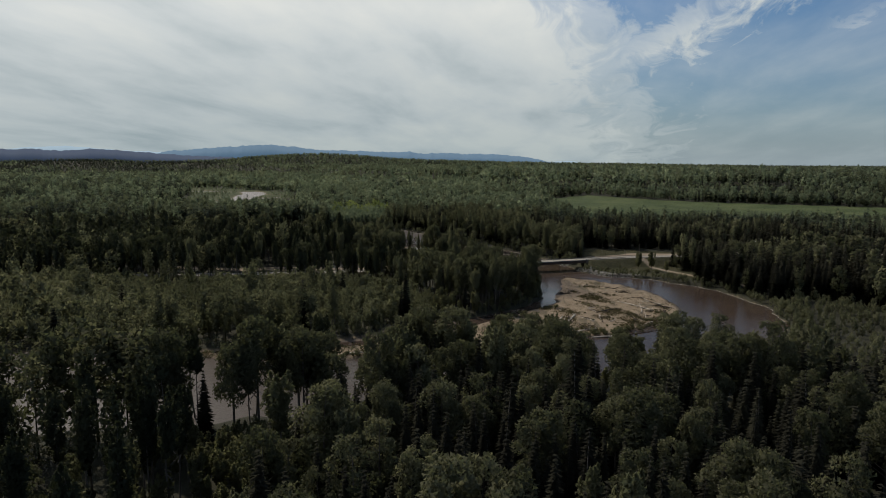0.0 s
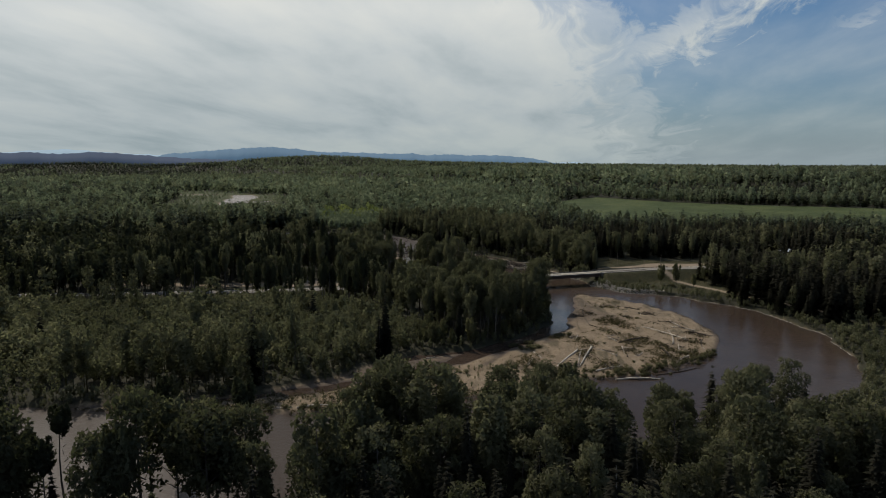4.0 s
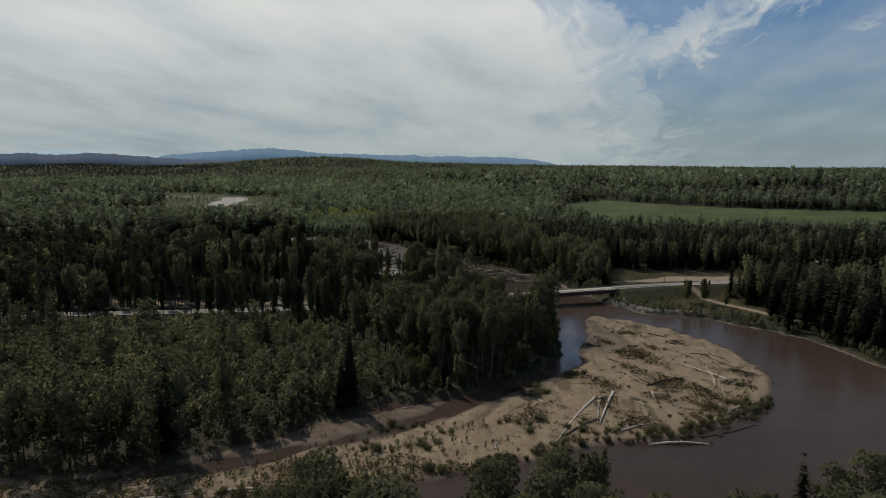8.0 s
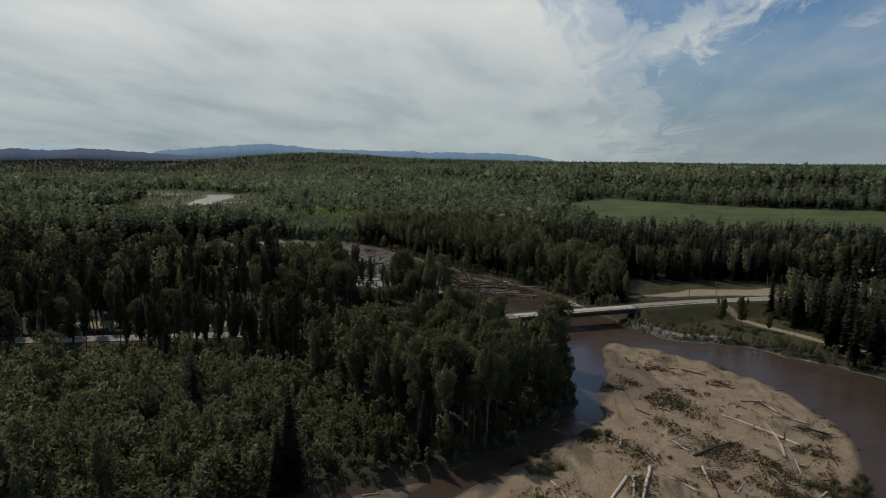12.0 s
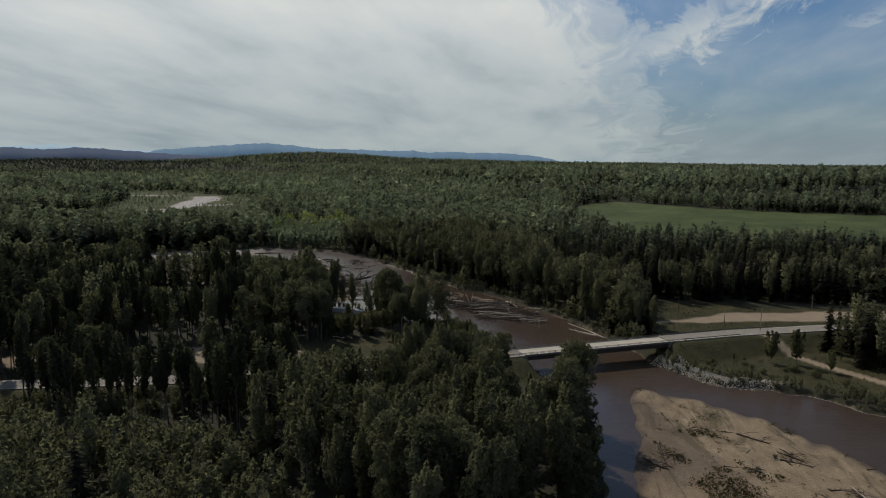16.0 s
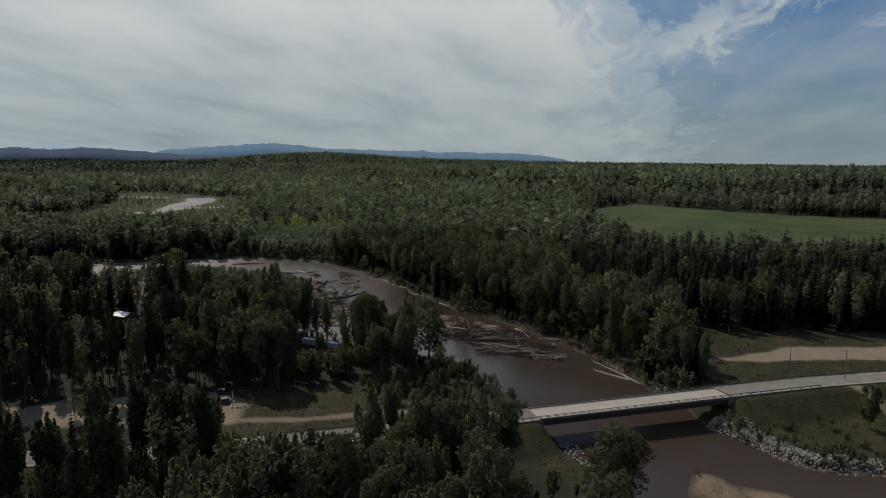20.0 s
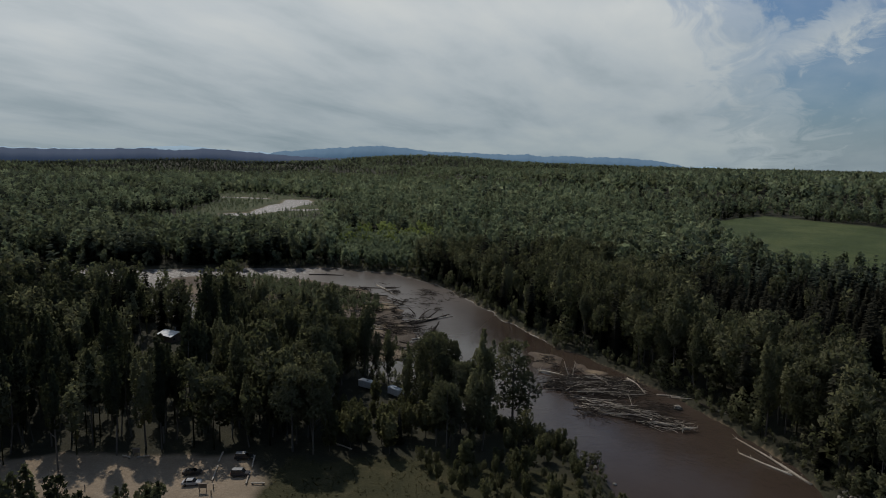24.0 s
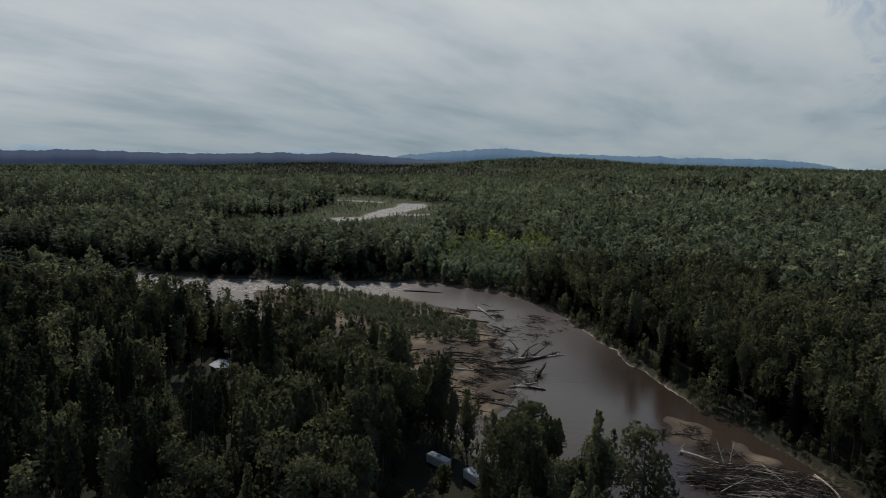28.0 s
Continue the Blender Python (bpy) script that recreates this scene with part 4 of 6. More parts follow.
def wood_mesh(name, templates, xs, ys, zs, hs, h0, mat, mat_trunk=None):
    """Many alike trees joined: each a turned and scaled copy of a template, with a tint of its own."""
    vs, fs, ts, ds, n = [], [], [], [], 0
    which = rs.randint(len(templates), size=len(xs))
    for j, (tv, tf) in enumerate(templates):
        at = np.where(which == j)[0]
        if not len(at):
            continue
        s = hs[at] / h0
        a = rs.uniform(0, 2 * np.pi, len(at))
        w = s * rs.uniform(0.85, 1.2, len(at))
        px = (tv[None, :, 0] * np.cos(a)[:, None] - tv[None, :, 1] * np.sin(a)[:, None]) * w[:, None] + xs[at][:, None]
        py = (tv[None, :, 0] * np.sin(a)[:, None] + tv[None, :, 1] * np.cos(a)[:, None]) * w[:, None] + ys[at][:, None]
        pz = tv[None, :, 2] * s[:, None] + zs[at][:, None]
        vs.append(np.stack([px, py, pz], 2).reshape(-1, 3))
        fs.append((tf[None] + (np.arange(len(at)) * len(tv))[:, None, None]).reshape(-1, tf.shape[1]) + n)
        d = outward(tv, h0)
        ds.append(np.stack([d[None, :, 0] * np.cos(a)[:, None] - d[None, :, 1] * np.sin(a)[:, None],
                            d[None, :, 0] * np.sin(a)[:, None] + d[None, :, 1] * np.cos(a)[:, None], np.repeat(d[None, :, 2], len(at), 0)], 2).reshape(-1, 3))
        patch = 0.5 + 0.55 * wobble(xs[at], ys[at], 110, 51) + 0.2 * wobble(xs[at], ys[at], 420, 52)
        ts.append(np.repeat(np.clip(0.5 * rs.uniform(size=len(at)) + 0.62 * patch - 0.06, 0, 1), len(tv)))
        n += len(at) * len(tv)
    me = np_mesh(name, np.vstack(vs), np.vstack(fs), mat)
    attribute(me, "tint", np.concatenate(ts))
    vectors(me, "outward", np.vstack(ds))
    return new(name, me)


def with_stem(crown, height, r):
    """A crown template with a plain three-sided stem."""
    v, f = crown
    k = np.arange(4) * np.pi / 2
    ring = np.stack([np.cos(k), np.sin(k), 0 * k], 1)
    sv = np.vstack([ring * r + [0, 0, -0.5], [[0, 0, height * 0.9]]])
    sf = np.array([[i, (i + 1) % 4, 4] for i in range(4)]) + len(v)
    return np.vstack([v, sv]), np.vstack([f, sf])


rt = np.random.RandomState(5)
NEAR = {0: [with_stem(spruce_crown(rt, 250, 22, w, 0.04, 1.65), 22, 0.2) for w in (4.2, 5.0, 3.6)],
        1: [with_stem(broad_crown(rt, 520, 24, w, l, 0.62, 13), 24, 0.24) for w, l in ((7.8, 0.14), (6.8, 0.2), (7.2, 0.36))],
        2: [broad_crown(rt, 190, 8, w, 0.06, 0.42, 9) for w in (4.0, 5.0, 4.4)],
        3: [with_stem(round_crown(rt, 600, 24, w, l, 0.64, 17), 24, 0.26) for w, l in ((10.4, 0.14), (9.4, 0.24), (10.0, 0.36))]}
MID = {0: [with_stem(spruce_crown(rt, 170, 22, w, 0.05, 2.0), 22, 0.2) for w in (4.2, 5.0, 3.6)],
       1: [with_stem(broad_crown(rt, 170, 24, w, l, 1.15, 12), 24, 0.24) for w, l in ((8.2, 0.12), (7.0, 0.2), (9.2, 0.1), (7.6, 0.36))],
       2: [broad_crown(rt, 110, 8, w, 0.08, 0.62, 8) for w in (4.2, 5.2, 4.6)]}
BACK = {0: [with_stem(spruce_crown(rt, 70, 22, w, 0.05, 2.9), 22, 0.2) for w in (4.2, 5.0, 3.6)],
        1: [with_stem(broad_crown(rt, 95, 24, w, l, 1.5, 11), 24, 0.22) for w, l in ((8.0, 0.12), (7.0, 0.18), (9.0, 0.1), (7.4, 0.2))],
        2: [broad_crown(rt, 45, 8, w, 0.08, 1.1, 6) for w in (4.2, 5.2, 4.6)]}
MID[3] = [with_stem(round_crown(rt, 180, 24, w, l, 1.15, 13), 24, 0.24) for w, l in ((9.6, 0.12), (8.6, 0.22), (10.4, 0.16))]
BACK[3] = [with_stem(round_crown(rt, 100, 24, w, l, 1.5, 11), 24, 0.22) for w, l in ((9.6, 0.1), (8.6, 0.2), (10.4, 0.14))]
NEAR[4] = [with_stem(broad_crown(rt, 420, 30, w, l, 0.8, 14), 30, 0.26) for w, l in ((6.8, 0.34), (6.0, 0.44))]
MID[4] = [with_stem(broad_crown(rt, 170, 30, w, l, 1.25, 13), 30, 0.26) for w, l in ((7.0, 0.32), (6.2, 0.42))]
BACK[4] = MID[4]
close = line_dist([(0, 130), (10, 300), (20, 470), (-20, 560)], x, y)[0] < np.where((x < 0) & (y > 330), 245, 190)
mid_to = np.where((x > -120) & (x < 320), 745, 640)
for k in range(5):
    here = np.where(kind == k)[0]
    order = here[np.argsort(spine[here])]
    for i in order[:290]:
        plant(k, i)
    rest = order[290:]
    # the share of haze-lightened leaves grows with distance
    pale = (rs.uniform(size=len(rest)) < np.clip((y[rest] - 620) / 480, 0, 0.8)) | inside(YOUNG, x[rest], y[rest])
    # side woods take the darker leaves, painting in the dim edges of the view
    for here, some, mat in ((rest[close[rest]], NEAR, (SPRUCE_N, POPLAR_N, POPLAR_N, COTTON_SHADED_N, PINE_N)[k]), (rest[~close[rest] & ((x[rest] < -60) | (x[rest] > 70)) & (y[rest] < mid_to[rest])], MID, (SPRUCE_N, POPLAR_N, POPLAR_N, COTTON_SHADED_N, PINE_N)[k]), (rest[~close[rest] & (x[rest] >= -60) & (x[rest] <= 70) & (y[rest] < mid_to[rest])], MID, KINDS[k][3]), (rest[~close[rest] & (y[rest] >= mid_to[rest]) & ~pale], BACK, KINDS[k][3]), (rest[~close[rest] & (y[rest] >= mid_to[rest]) & pale], BACK, SPRUCE_HAZED if k in (0, 4) else ASPEN_HAZED)):
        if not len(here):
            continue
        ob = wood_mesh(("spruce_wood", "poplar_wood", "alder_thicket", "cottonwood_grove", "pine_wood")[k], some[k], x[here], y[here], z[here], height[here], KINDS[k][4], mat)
        tagged(ob, ("dense dark spruces of the valley woods", "dense green poplars of the valley woods", "dense bright green alder thicket", "dense cottonwoods of the valley woods, leaves darkened for backlight", "dark pines with bare trunks round the camp")[k], "woods", kind="stuff")
for src in [o for k in protos for o in protos[k]]:
    for o in (*src.children_recursive, src):
        bpy.data.objects.remove(o)

# the woods beyond, thinner with distance
xs, ys, hs = [], [], []
for y0, y1, step in ((840, 1250, 7.0), (1250, 1800, 10), (1800, 2500, 14), (2500, 3900, 16)):
    a, b = scatter(-1.7 * y1, 0.7 * y1 + 100, y0, y1, step)
    ok = is_seen(a, b, 60) & (a > -3050) & (np.hypot(a, b - 300) < 3570)
    a, b = a[ok], b[ok]
    xs.append(a), ys.append(b), hs.append(np.full(len(a), step))
fx, fy, fs_ = np.concatenate(xs), np.concatenate(ys), np.concatenate(hs)
_, mk, riv, _, _ = land_fields(fx, fy)
young = inside(YOUNG, fx, fy)
ok = (riv > 3) & ((mk["meadow"] < 0.1) | inside(FARGRAVEL, fx, fy)) & ~(inside(FARGRAVEL, fx, fy) & (rs.uniform(size=len(fx)) < np.where(riv < 6, 1.0, 0.1))) & ((fy > 900) | (rs.uniform(size=len(fx)) < 0.5)) & (rs.uniform(size=len(fx)) < 0.74 + 0.3 * wobble(fx, fy, 90, 33) + 0.2 * smoothstep(1700, 2200, fy))
fx, fy, fs_, young = fx[ok], fy[ok], fs_[ok], young[ok]
fz = ground_z(fx, fy)
spread = rs.normal(size=len(fx))
fh = np.where(fy < 1800, np.clip(17 + 4.0 * spread, 8, 29), 14 + 1.8 * spread) * np.where(inside(FARGRAVEL, fx, fy), 0.3, 1.0)
fh = np.where(inside(FLATS, fx, fy), np.minimum(fh, np.interp(fy, [860, 960, 1060], [17, 12, 5]) * (1 + 0.12 * spread)), fh)
con = (rs.uniform(size=len(fx)) < 0.27 + 0.32 * wobble(fx, fy, 240, 31) + 0.45 * smoothstep(-0.32, -0.55, fx / fy) + 0.35 * smoothstep(0.27, 0.42, fx / fy) + 0.35 * smoothstep(2300, 3000, fy)) & ~young & ~inside(FARGRAVEL, fx, fy)
FAR_C = [spruce_crown(rt, 40, 20, w, 0.04, 2.7) for w in (4.8, 5.6)]
FAR_B = [round_crown(rt, 58, 20, w, 0.06, 1.7, 9) for w in (8.6, 9.8, 7.6)] + [broad_crown(rt, 55, 20, 7.4, 0.08, 1.7, 8)]
LAST_C = [spruce_crown(rt, 14, 20, w, 0.02, 5.4) for w in (7, 9)]
LAST_B = [round_crown(rt, 17, 20, w, 0.02, 3.5, 6) for w in (11, 14, 12)]
for few, c_mesh, b_mesh in ((fy < 1350, FAR_C, FAR_B), (fy >= 1350, LAST_C, LAST_B)):
    # these far greens hold the painted haze
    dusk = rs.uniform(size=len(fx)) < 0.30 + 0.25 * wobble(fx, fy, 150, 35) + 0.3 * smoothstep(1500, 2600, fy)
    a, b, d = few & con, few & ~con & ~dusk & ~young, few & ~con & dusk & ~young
    tagged(wood_mesh("far_poplar_wood", b_mesh, fx[d], fy[d], fz[d], fh[d], 20, POPLAR_HAZED), "poplars of the far woods, green lightened for haze", "woods", kind="stuff")
    tagged(wood_mesh("far_spruce_wood", c_mesh, fx[a], fy[a], fz[a], fh[a] * 1.1, 20, SPRUCE_HAZED), "spruces of the far woods, green lightened for haze", "woods", kind="stuff")
    tagged(wood_mesh("far_aspen_wood", b_mesh, fx[b], fy[b], fz[b], fh[b], 20, ASPEN_HAZED), "light green aspens of the far woods, lightened further for haze", "woods", kind="stuff")
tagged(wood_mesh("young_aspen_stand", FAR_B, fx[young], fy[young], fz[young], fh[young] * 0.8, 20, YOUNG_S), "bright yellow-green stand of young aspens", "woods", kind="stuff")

# the woods go on at both sides of the flight and behind its start
sx_, sy_ = scatter(-420, 360, -140, 470, 6.6)
_, mk, riv, _, road = land_fields(sx_, sy_)
ok = ~is_seen(sx_, sy_, 20) & (riv > 3) & (road > 11) & (mk["lot"] < 0.1) & (mk["grass"] < 0.3) & ~inside(LOW_R, sx_, sy_) & ~inside(SAND_N, sx_, sy_) & (rs.uniform(size=len(sx_)) < 0.8)
sx_, sy_ = sx_[ok], sy_[ok]
sz_, sh_ = ground_z(sx_, sy_), np.clip(21 + 4 * rs.normal(size=len(sx_)), 9, 31)
sc_ = rs.uniform(size=len(sx_)) < 0.5 + 0.3 * wobble(sx_, sy_, 120, 71)
tagged(wood_mesh("flank_spruce_wood", FAR_C, sx_[sc_], sy_[sc_], sz_[sc_], sh_[sc_], 20, SPRUCE_N), "dense dark spruces of the near woods", "woods", kind="stuff")
tagged(wood_mesh("flank_poplar_wood", FAR_B, sx_[~sc_], sy_[~sc_], sz_[~sc_], sh_[~sc_], 20, POPLAR_N), "dense green poplars of the near woods", "woods", kind="stuff")

# ---- far ridges ----
def ridge(name, near, az0, az1, profile, lowest, mat, label):
    """A far backdrop fold, fitted to the camera's view, climbing to an uneven crest."""
    pts = np.array(profile, float)
    az = np.linspace(az0, az1, 260)
    crest = np.interp(az, pts[:, 0], pts[:, 1]) + 5 * np.sin(az * 3.1) * 0.3 + 2.0 * np.interp(az * 9 % 40, range(41), np.random.RandomState(3).normal(size=41))
    rows = []
    for f, g in ((0, 0.0), (90, 0.72), (160, 1.0), (260, 0.55)):
        d = near + f
        rows.append(np.stack([np.sin(np.radians(az)) * d, 300 + np.cos(np.radians(az)) * d, lowest + (crest - lowest) * g], 1))
    v = np.concatenate(rows)
    n = len(az)
    i = np.concatenate([np.arange(n - 1) + r * n for r in range(3)])
    return tagged(new(name, np_mesh(name, v, np.stack([i, i + 1, i + 1 + n, i + n], 1), mat, True)), label, "hills", kind="structure")


# distance haze is painted as a blue base colour plus a glow
def haze_glow_material(name, colour, glow):
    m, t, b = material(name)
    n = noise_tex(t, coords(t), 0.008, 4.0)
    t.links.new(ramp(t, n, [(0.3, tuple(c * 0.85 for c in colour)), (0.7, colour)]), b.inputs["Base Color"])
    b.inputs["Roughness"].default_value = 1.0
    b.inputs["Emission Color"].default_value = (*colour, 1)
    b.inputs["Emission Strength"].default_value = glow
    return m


HAZE_C = haze_glow_material("painted_haze_peaks", (0.205, 0.275, 0.325), 0.9)
HAZE_A = haze_glow_material("painted_haze_ridge", (0.072, 0.122, 0.172), 0.9)
HAZE_B = haze_glow_material("painted_haze_hills", (0.036, 0.052, 0.084), 0.7)
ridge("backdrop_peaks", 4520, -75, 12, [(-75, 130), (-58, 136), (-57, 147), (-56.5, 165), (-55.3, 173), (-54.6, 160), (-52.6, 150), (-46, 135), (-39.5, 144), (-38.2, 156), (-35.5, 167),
      (-33.6, 155), (-31.3, 140), (-20, 110), (4.9, 73), (5.9, 77), (7.1, 81), (8.9, 66), (12, 50)], -60, HAZE_C, "farthest mountain tops, haze painted on in pale blue")
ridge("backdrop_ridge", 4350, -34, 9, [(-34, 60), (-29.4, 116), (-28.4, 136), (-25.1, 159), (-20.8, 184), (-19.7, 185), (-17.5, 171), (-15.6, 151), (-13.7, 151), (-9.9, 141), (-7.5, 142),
      (-6, 128), (-4.5, 138), (-2.6, 128), (-0.6, 130), (1.3, 122), (3.7, 103), (4.9, 78), (6.6, 59), (9, 50)], -60, HAZE_A, "far mountain ridge, haze painted on in blue")
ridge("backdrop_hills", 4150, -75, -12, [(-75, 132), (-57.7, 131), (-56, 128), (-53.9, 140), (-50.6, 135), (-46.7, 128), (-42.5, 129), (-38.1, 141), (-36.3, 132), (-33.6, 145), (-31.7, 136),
      (-29, 120), (-26.5, 107), (-23, 98), (-18.5, 71), (-12, 50)], -60, HAZE_B, "distant wooded hills, haze painted on in dark blue")

# ---- road and bridge ----
def strip(line, half, lift, mat, name, u0=0.0):
    """A band along the road, its two edges at -half and +half of the middle, sampled finely."""
    pts = np.array(line, float)
    s = np.r_[0, np.cumsum(np.hypot(*np.diff(pts[:, :2], axis=0).T))]
    q = np.linspace(0, s[-1], int(s[-1] / 3) + 2)
    c = np.stack([np.interp(q, s, pts[:, k]) for k in range(3)], 1)
    for _ in range(3):
        c[1:-1] = (c[:-2] + 2 * c[1:-1] + c[2:]) / 4
    d = np.gradient(c[:, :2], axis=0)
    d /= np.linalg.norm(d, axis=1, keepdims=True)
    nrm = np.stack([-d[:, 1], d[:, 0]], 1)
    a, b = half if isinstance(half, tuple) else (-half, half)
    v = []
    for o, dz in ((a, -0.5), (a, 0), (b, 0), (b, -0.5)):
        v.append(np.column_stack([c[:, :2] + nrm * o, c[:, 2] + lift + dz]))
    n = len(c)
    i = np.concatenate([np.arange(n - 1) + r * n for r in range(3)])
    return new(name, np_mesh(name, np.concatenate(v), np.stack([i, i + 1, i + 1 + n, i + n], 1), mat))


def split_road():
    i = next(k for k, p in enumerate(ROAD) if p[0] == 11)
    return ROAD[:i + 1], ROAD[i + 1:]


for piece in split_road():
    tagged(strip(piece, 4.6, 0.0, ASPHALT, "road"), "worn grey two-lane asphalt road on a low embankment", "road", kind="structure")

axis_x = (BRIDGE_B - BRIDGE_A).normalized()
BRIDGE_M = Matrix((axis_x, Vector((-axis_x.y, axis_x.x, 0)).normalized(), Vector((0, 0, 1)))).transposed().to_4x4()
BRIDGE_M = Matrix.Translation(BRIDGE_A) @ BRIDGE_M
SPAN = (BRIDGE_B - BRIDGE_A).length


def bridge():
    ob = new("road_bridge")
    ob.matrix_world = BRIDGE_M
    tagged(ob, "single-span two-lane bridge with pale concrete deck and dark steel girders", "bridge")
    h = DECK_W / 2
    # shade is in the deck's side colour; a thin paler slab makes its top
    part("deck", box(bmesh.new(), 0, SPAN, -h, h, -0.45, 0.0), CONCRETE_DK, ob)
    part("wearing_surface", box(bmesh.new(), 0, SPAN, -h + 0.41, h - 0.41, 0.0, 0.035), CONCRETE, ob, "pale concrete slab, the lit top over the shade-toned deck")
    for yk in (-3.3, -1.1, 1.1, 3.3):
        bm = bmesh.new()
        box(bm, 0.5, SPAN - 0.5, yk - 0.25, yk + 0.25, -0.50, -0.45)
        box(bm, 0.5, SPAN - 0.5, yk - 0.03, yk + 0.03, -2.2, -0.5)
        box(bm, 0.5, SPAN - 0.5, yk - 0.3, yk + 0.3, -2.26, -2.2)
        part("girder", bm, STEEL, ob)
    for yk in (-h, h - 0.4):
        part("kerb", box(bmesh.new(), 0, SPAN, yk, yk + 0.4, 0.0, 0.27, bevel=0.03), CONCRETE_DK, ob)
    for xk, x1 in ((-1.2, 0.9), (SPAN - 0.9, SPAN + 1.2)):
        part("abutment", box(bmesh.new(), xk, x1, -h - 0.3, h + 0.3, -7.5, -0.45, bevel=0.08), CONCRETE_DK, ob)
    for sy in (-1, 1):
        yk = sy * (h - 0.2)
        rail = part("railing", box(bmesh.new(), -8, SPAN + 8, yk - 0.06, yk + 0.06, 0.92, 1.05, bevel=0.02), GALV, ob)
        part("lower_rail", box(bmesh.new(), -8, SPAN + 8, yk - 0.05, yk + 0.05, 0.58, 0.70, bevel=0.02), GALV, rail)
        for xk in np.arange(-7.5, SPAN + 8, 2.5):
            part("post", box(bmesh.new(), xk - 0.06, xk + 0.06, yk - 0.07, yk + 0.07, 0.0, 0.95), GALV, rail)
    return ob


bridge()

# ---- guard rails, markings, poles ----
def along(line, s0, s1, step):
    """Places and headings every few metres along a line of (x, y, z)."""
    pts = np.array(line, float)
    s = np.r_[0, np.cumsum(np.hypot(*np.diff(pts[:, :2], axis=0).T))]
    q = np.arange(s0, min(s1, s[-1]), step)
    if len(q) < 2:
        q = np.array([s0, s0 + step])
    c = np.stack([np.interp(q, s, pts[:, k]) for k in range(3)], 1)
    d = np.gradient(c, axis=0)
    return c, np.arctan2(d[:, 1], d[:, 0])


def guard_rail(line, side, s0, s1):
    ob = new("guard_rail")
    tagged(ob, "low galvanised guard rail on wooden posts beside the road", "guard rail", "guard rails of the road")
    c, a = along(line, s0, s1, 3.8)
    off = c + np.stack([-np.sin(a), np.cos(a), 0 * a], 1) * side
    post = bmesh.new()
    box(post, -0.1, 0.1, -0.1, 0.1, -0.7, 0.72)
    me = bpy.data.meshes.new("post")
    post.to_mesh(me)
    post.free()
    me.materials.append(WOODPOLE)
    for p, t in zip(off, a):
        o = new("post", me)
        o.parent = ob
        o.matrix_basis = pose(p[0], p[1], p[2], 0, 0, math.degrees(t))
    n = len(off)
    prof = [(0.12, 0.42), (0.17, 0.48), (0.12, 0.55), (0.17, 0.62), (0.12, 0.70), (0.09, 0.70), (0.09, 0.42)]
    k = len(prof)
    nrm = np.stack([-np.sin(a), np.cos(a), 0 * a], 1) * -math.copysign(1, side)
    v = np.concatenate([off + nrm * u + [0, 0, w] for u, w in prof])
    f = [[j * n + i, j * n + i + 1, ((j + 1) % k) * n + i + 1, ((j + 1) % k) * n + i] for j in range(k) for i in range(n - 1)]
    o = new("beam", np_mesh("beam", v, f, GALV))
    o.parent = ob


road_l, road_r = split_road()
len_l = float(np.hypot(*np.diff(np.array(road_l)[:, :2], axis=0).T).sum())
guard_rail(road_l, 4.5, len_l - 70, len_l - 6)
guard_rail(road_l, -4.5, len_l - 58, len_l - 6)
guard_rail(road_r, 4.5, 7, 60)
guard_rail(road_r, -4.5, 7, 34)


def marking(line, offset, width, s0, s1, mat, label, dash=0.0, gap=0.0):
    quads, verts = [], []
    s = s0
    while s < s1:
        e = min(s + (dash or 3.0), s1)
        c, a = along(line, s, e + 0.5, max(0.4, (e - s) / 2))
        if len(c) > 1:
            nr = np.stack([-np.sin(a), np.cos(a), 0 * a], 1)
            for i in range(len(c) - 1):
                b = len(verts)
                for p, q in ((c[i], nr[i]), (c[i + 1], nr[i + 1])):
                    verts += [p + q * (offset - width / 2) + [0, 0, 0.012], p + q * (offset + width / 2) + [0, 0, 0.012]]
                quads.append([b, b + 2, b + 3, b + 1])
        s = e + gap
    tagged(new("road_marking", np_mesh("road_marking", verts, quads, mat)), label, "road marking", kind="structure")


for line, s0, s1 in ((road_l, 20, len_l), (road_r, 0, 200)):
    marking(line, 3.9, 0.15, s0, s1, PAINT, "faded white edge line on the asphalt")
    marking(line, -3.9, 0.15, s0, s1, PAINT, "faded white edge line on the asphalt")
    marking(line, 0.0, 0.16, s0, s1, YELLOW, "faded yellow centre dashes on the asphalt", 3.0, 6.0)


def utility_pole(px, py, h, arm=False):
    ob = new("utility_pole")
    gz = float(ground_z(np.array([px]), np.array([py]))[0])
    ob.matrix_world = pose(px, py, gz)
    bm = bmesh.new()
    bmesh.ops.create_cone(bm, segments=10, radius1=0.17, radius2=0.11, depth=h + 0.8, cap_ends=True, matrix=pose(0, 0, h / 2 - 0.4))
    part("shaft", bm, WOODPOLE, ob)
    cap = bmesh.new()
    bmesh.ops.create_cone(cap, segments=10, radius1=0.14, radius2=0.02, depth=0.12, cap_ends=True, matrix=pose(0, 0, h + 0.06))
    part("cap", cap, GALV, ob)
    tagged(ob, "slim weathered wooden pole beside the road", "pole", "poles along the road")


for px, py, h in ((115.8, 529.5, 10.0), (96.3, 587.0, 9.0), (111.7, 562.5, 7.0), (167.8, 597.0, 9.0)):
    utility_pole(px, py, h)

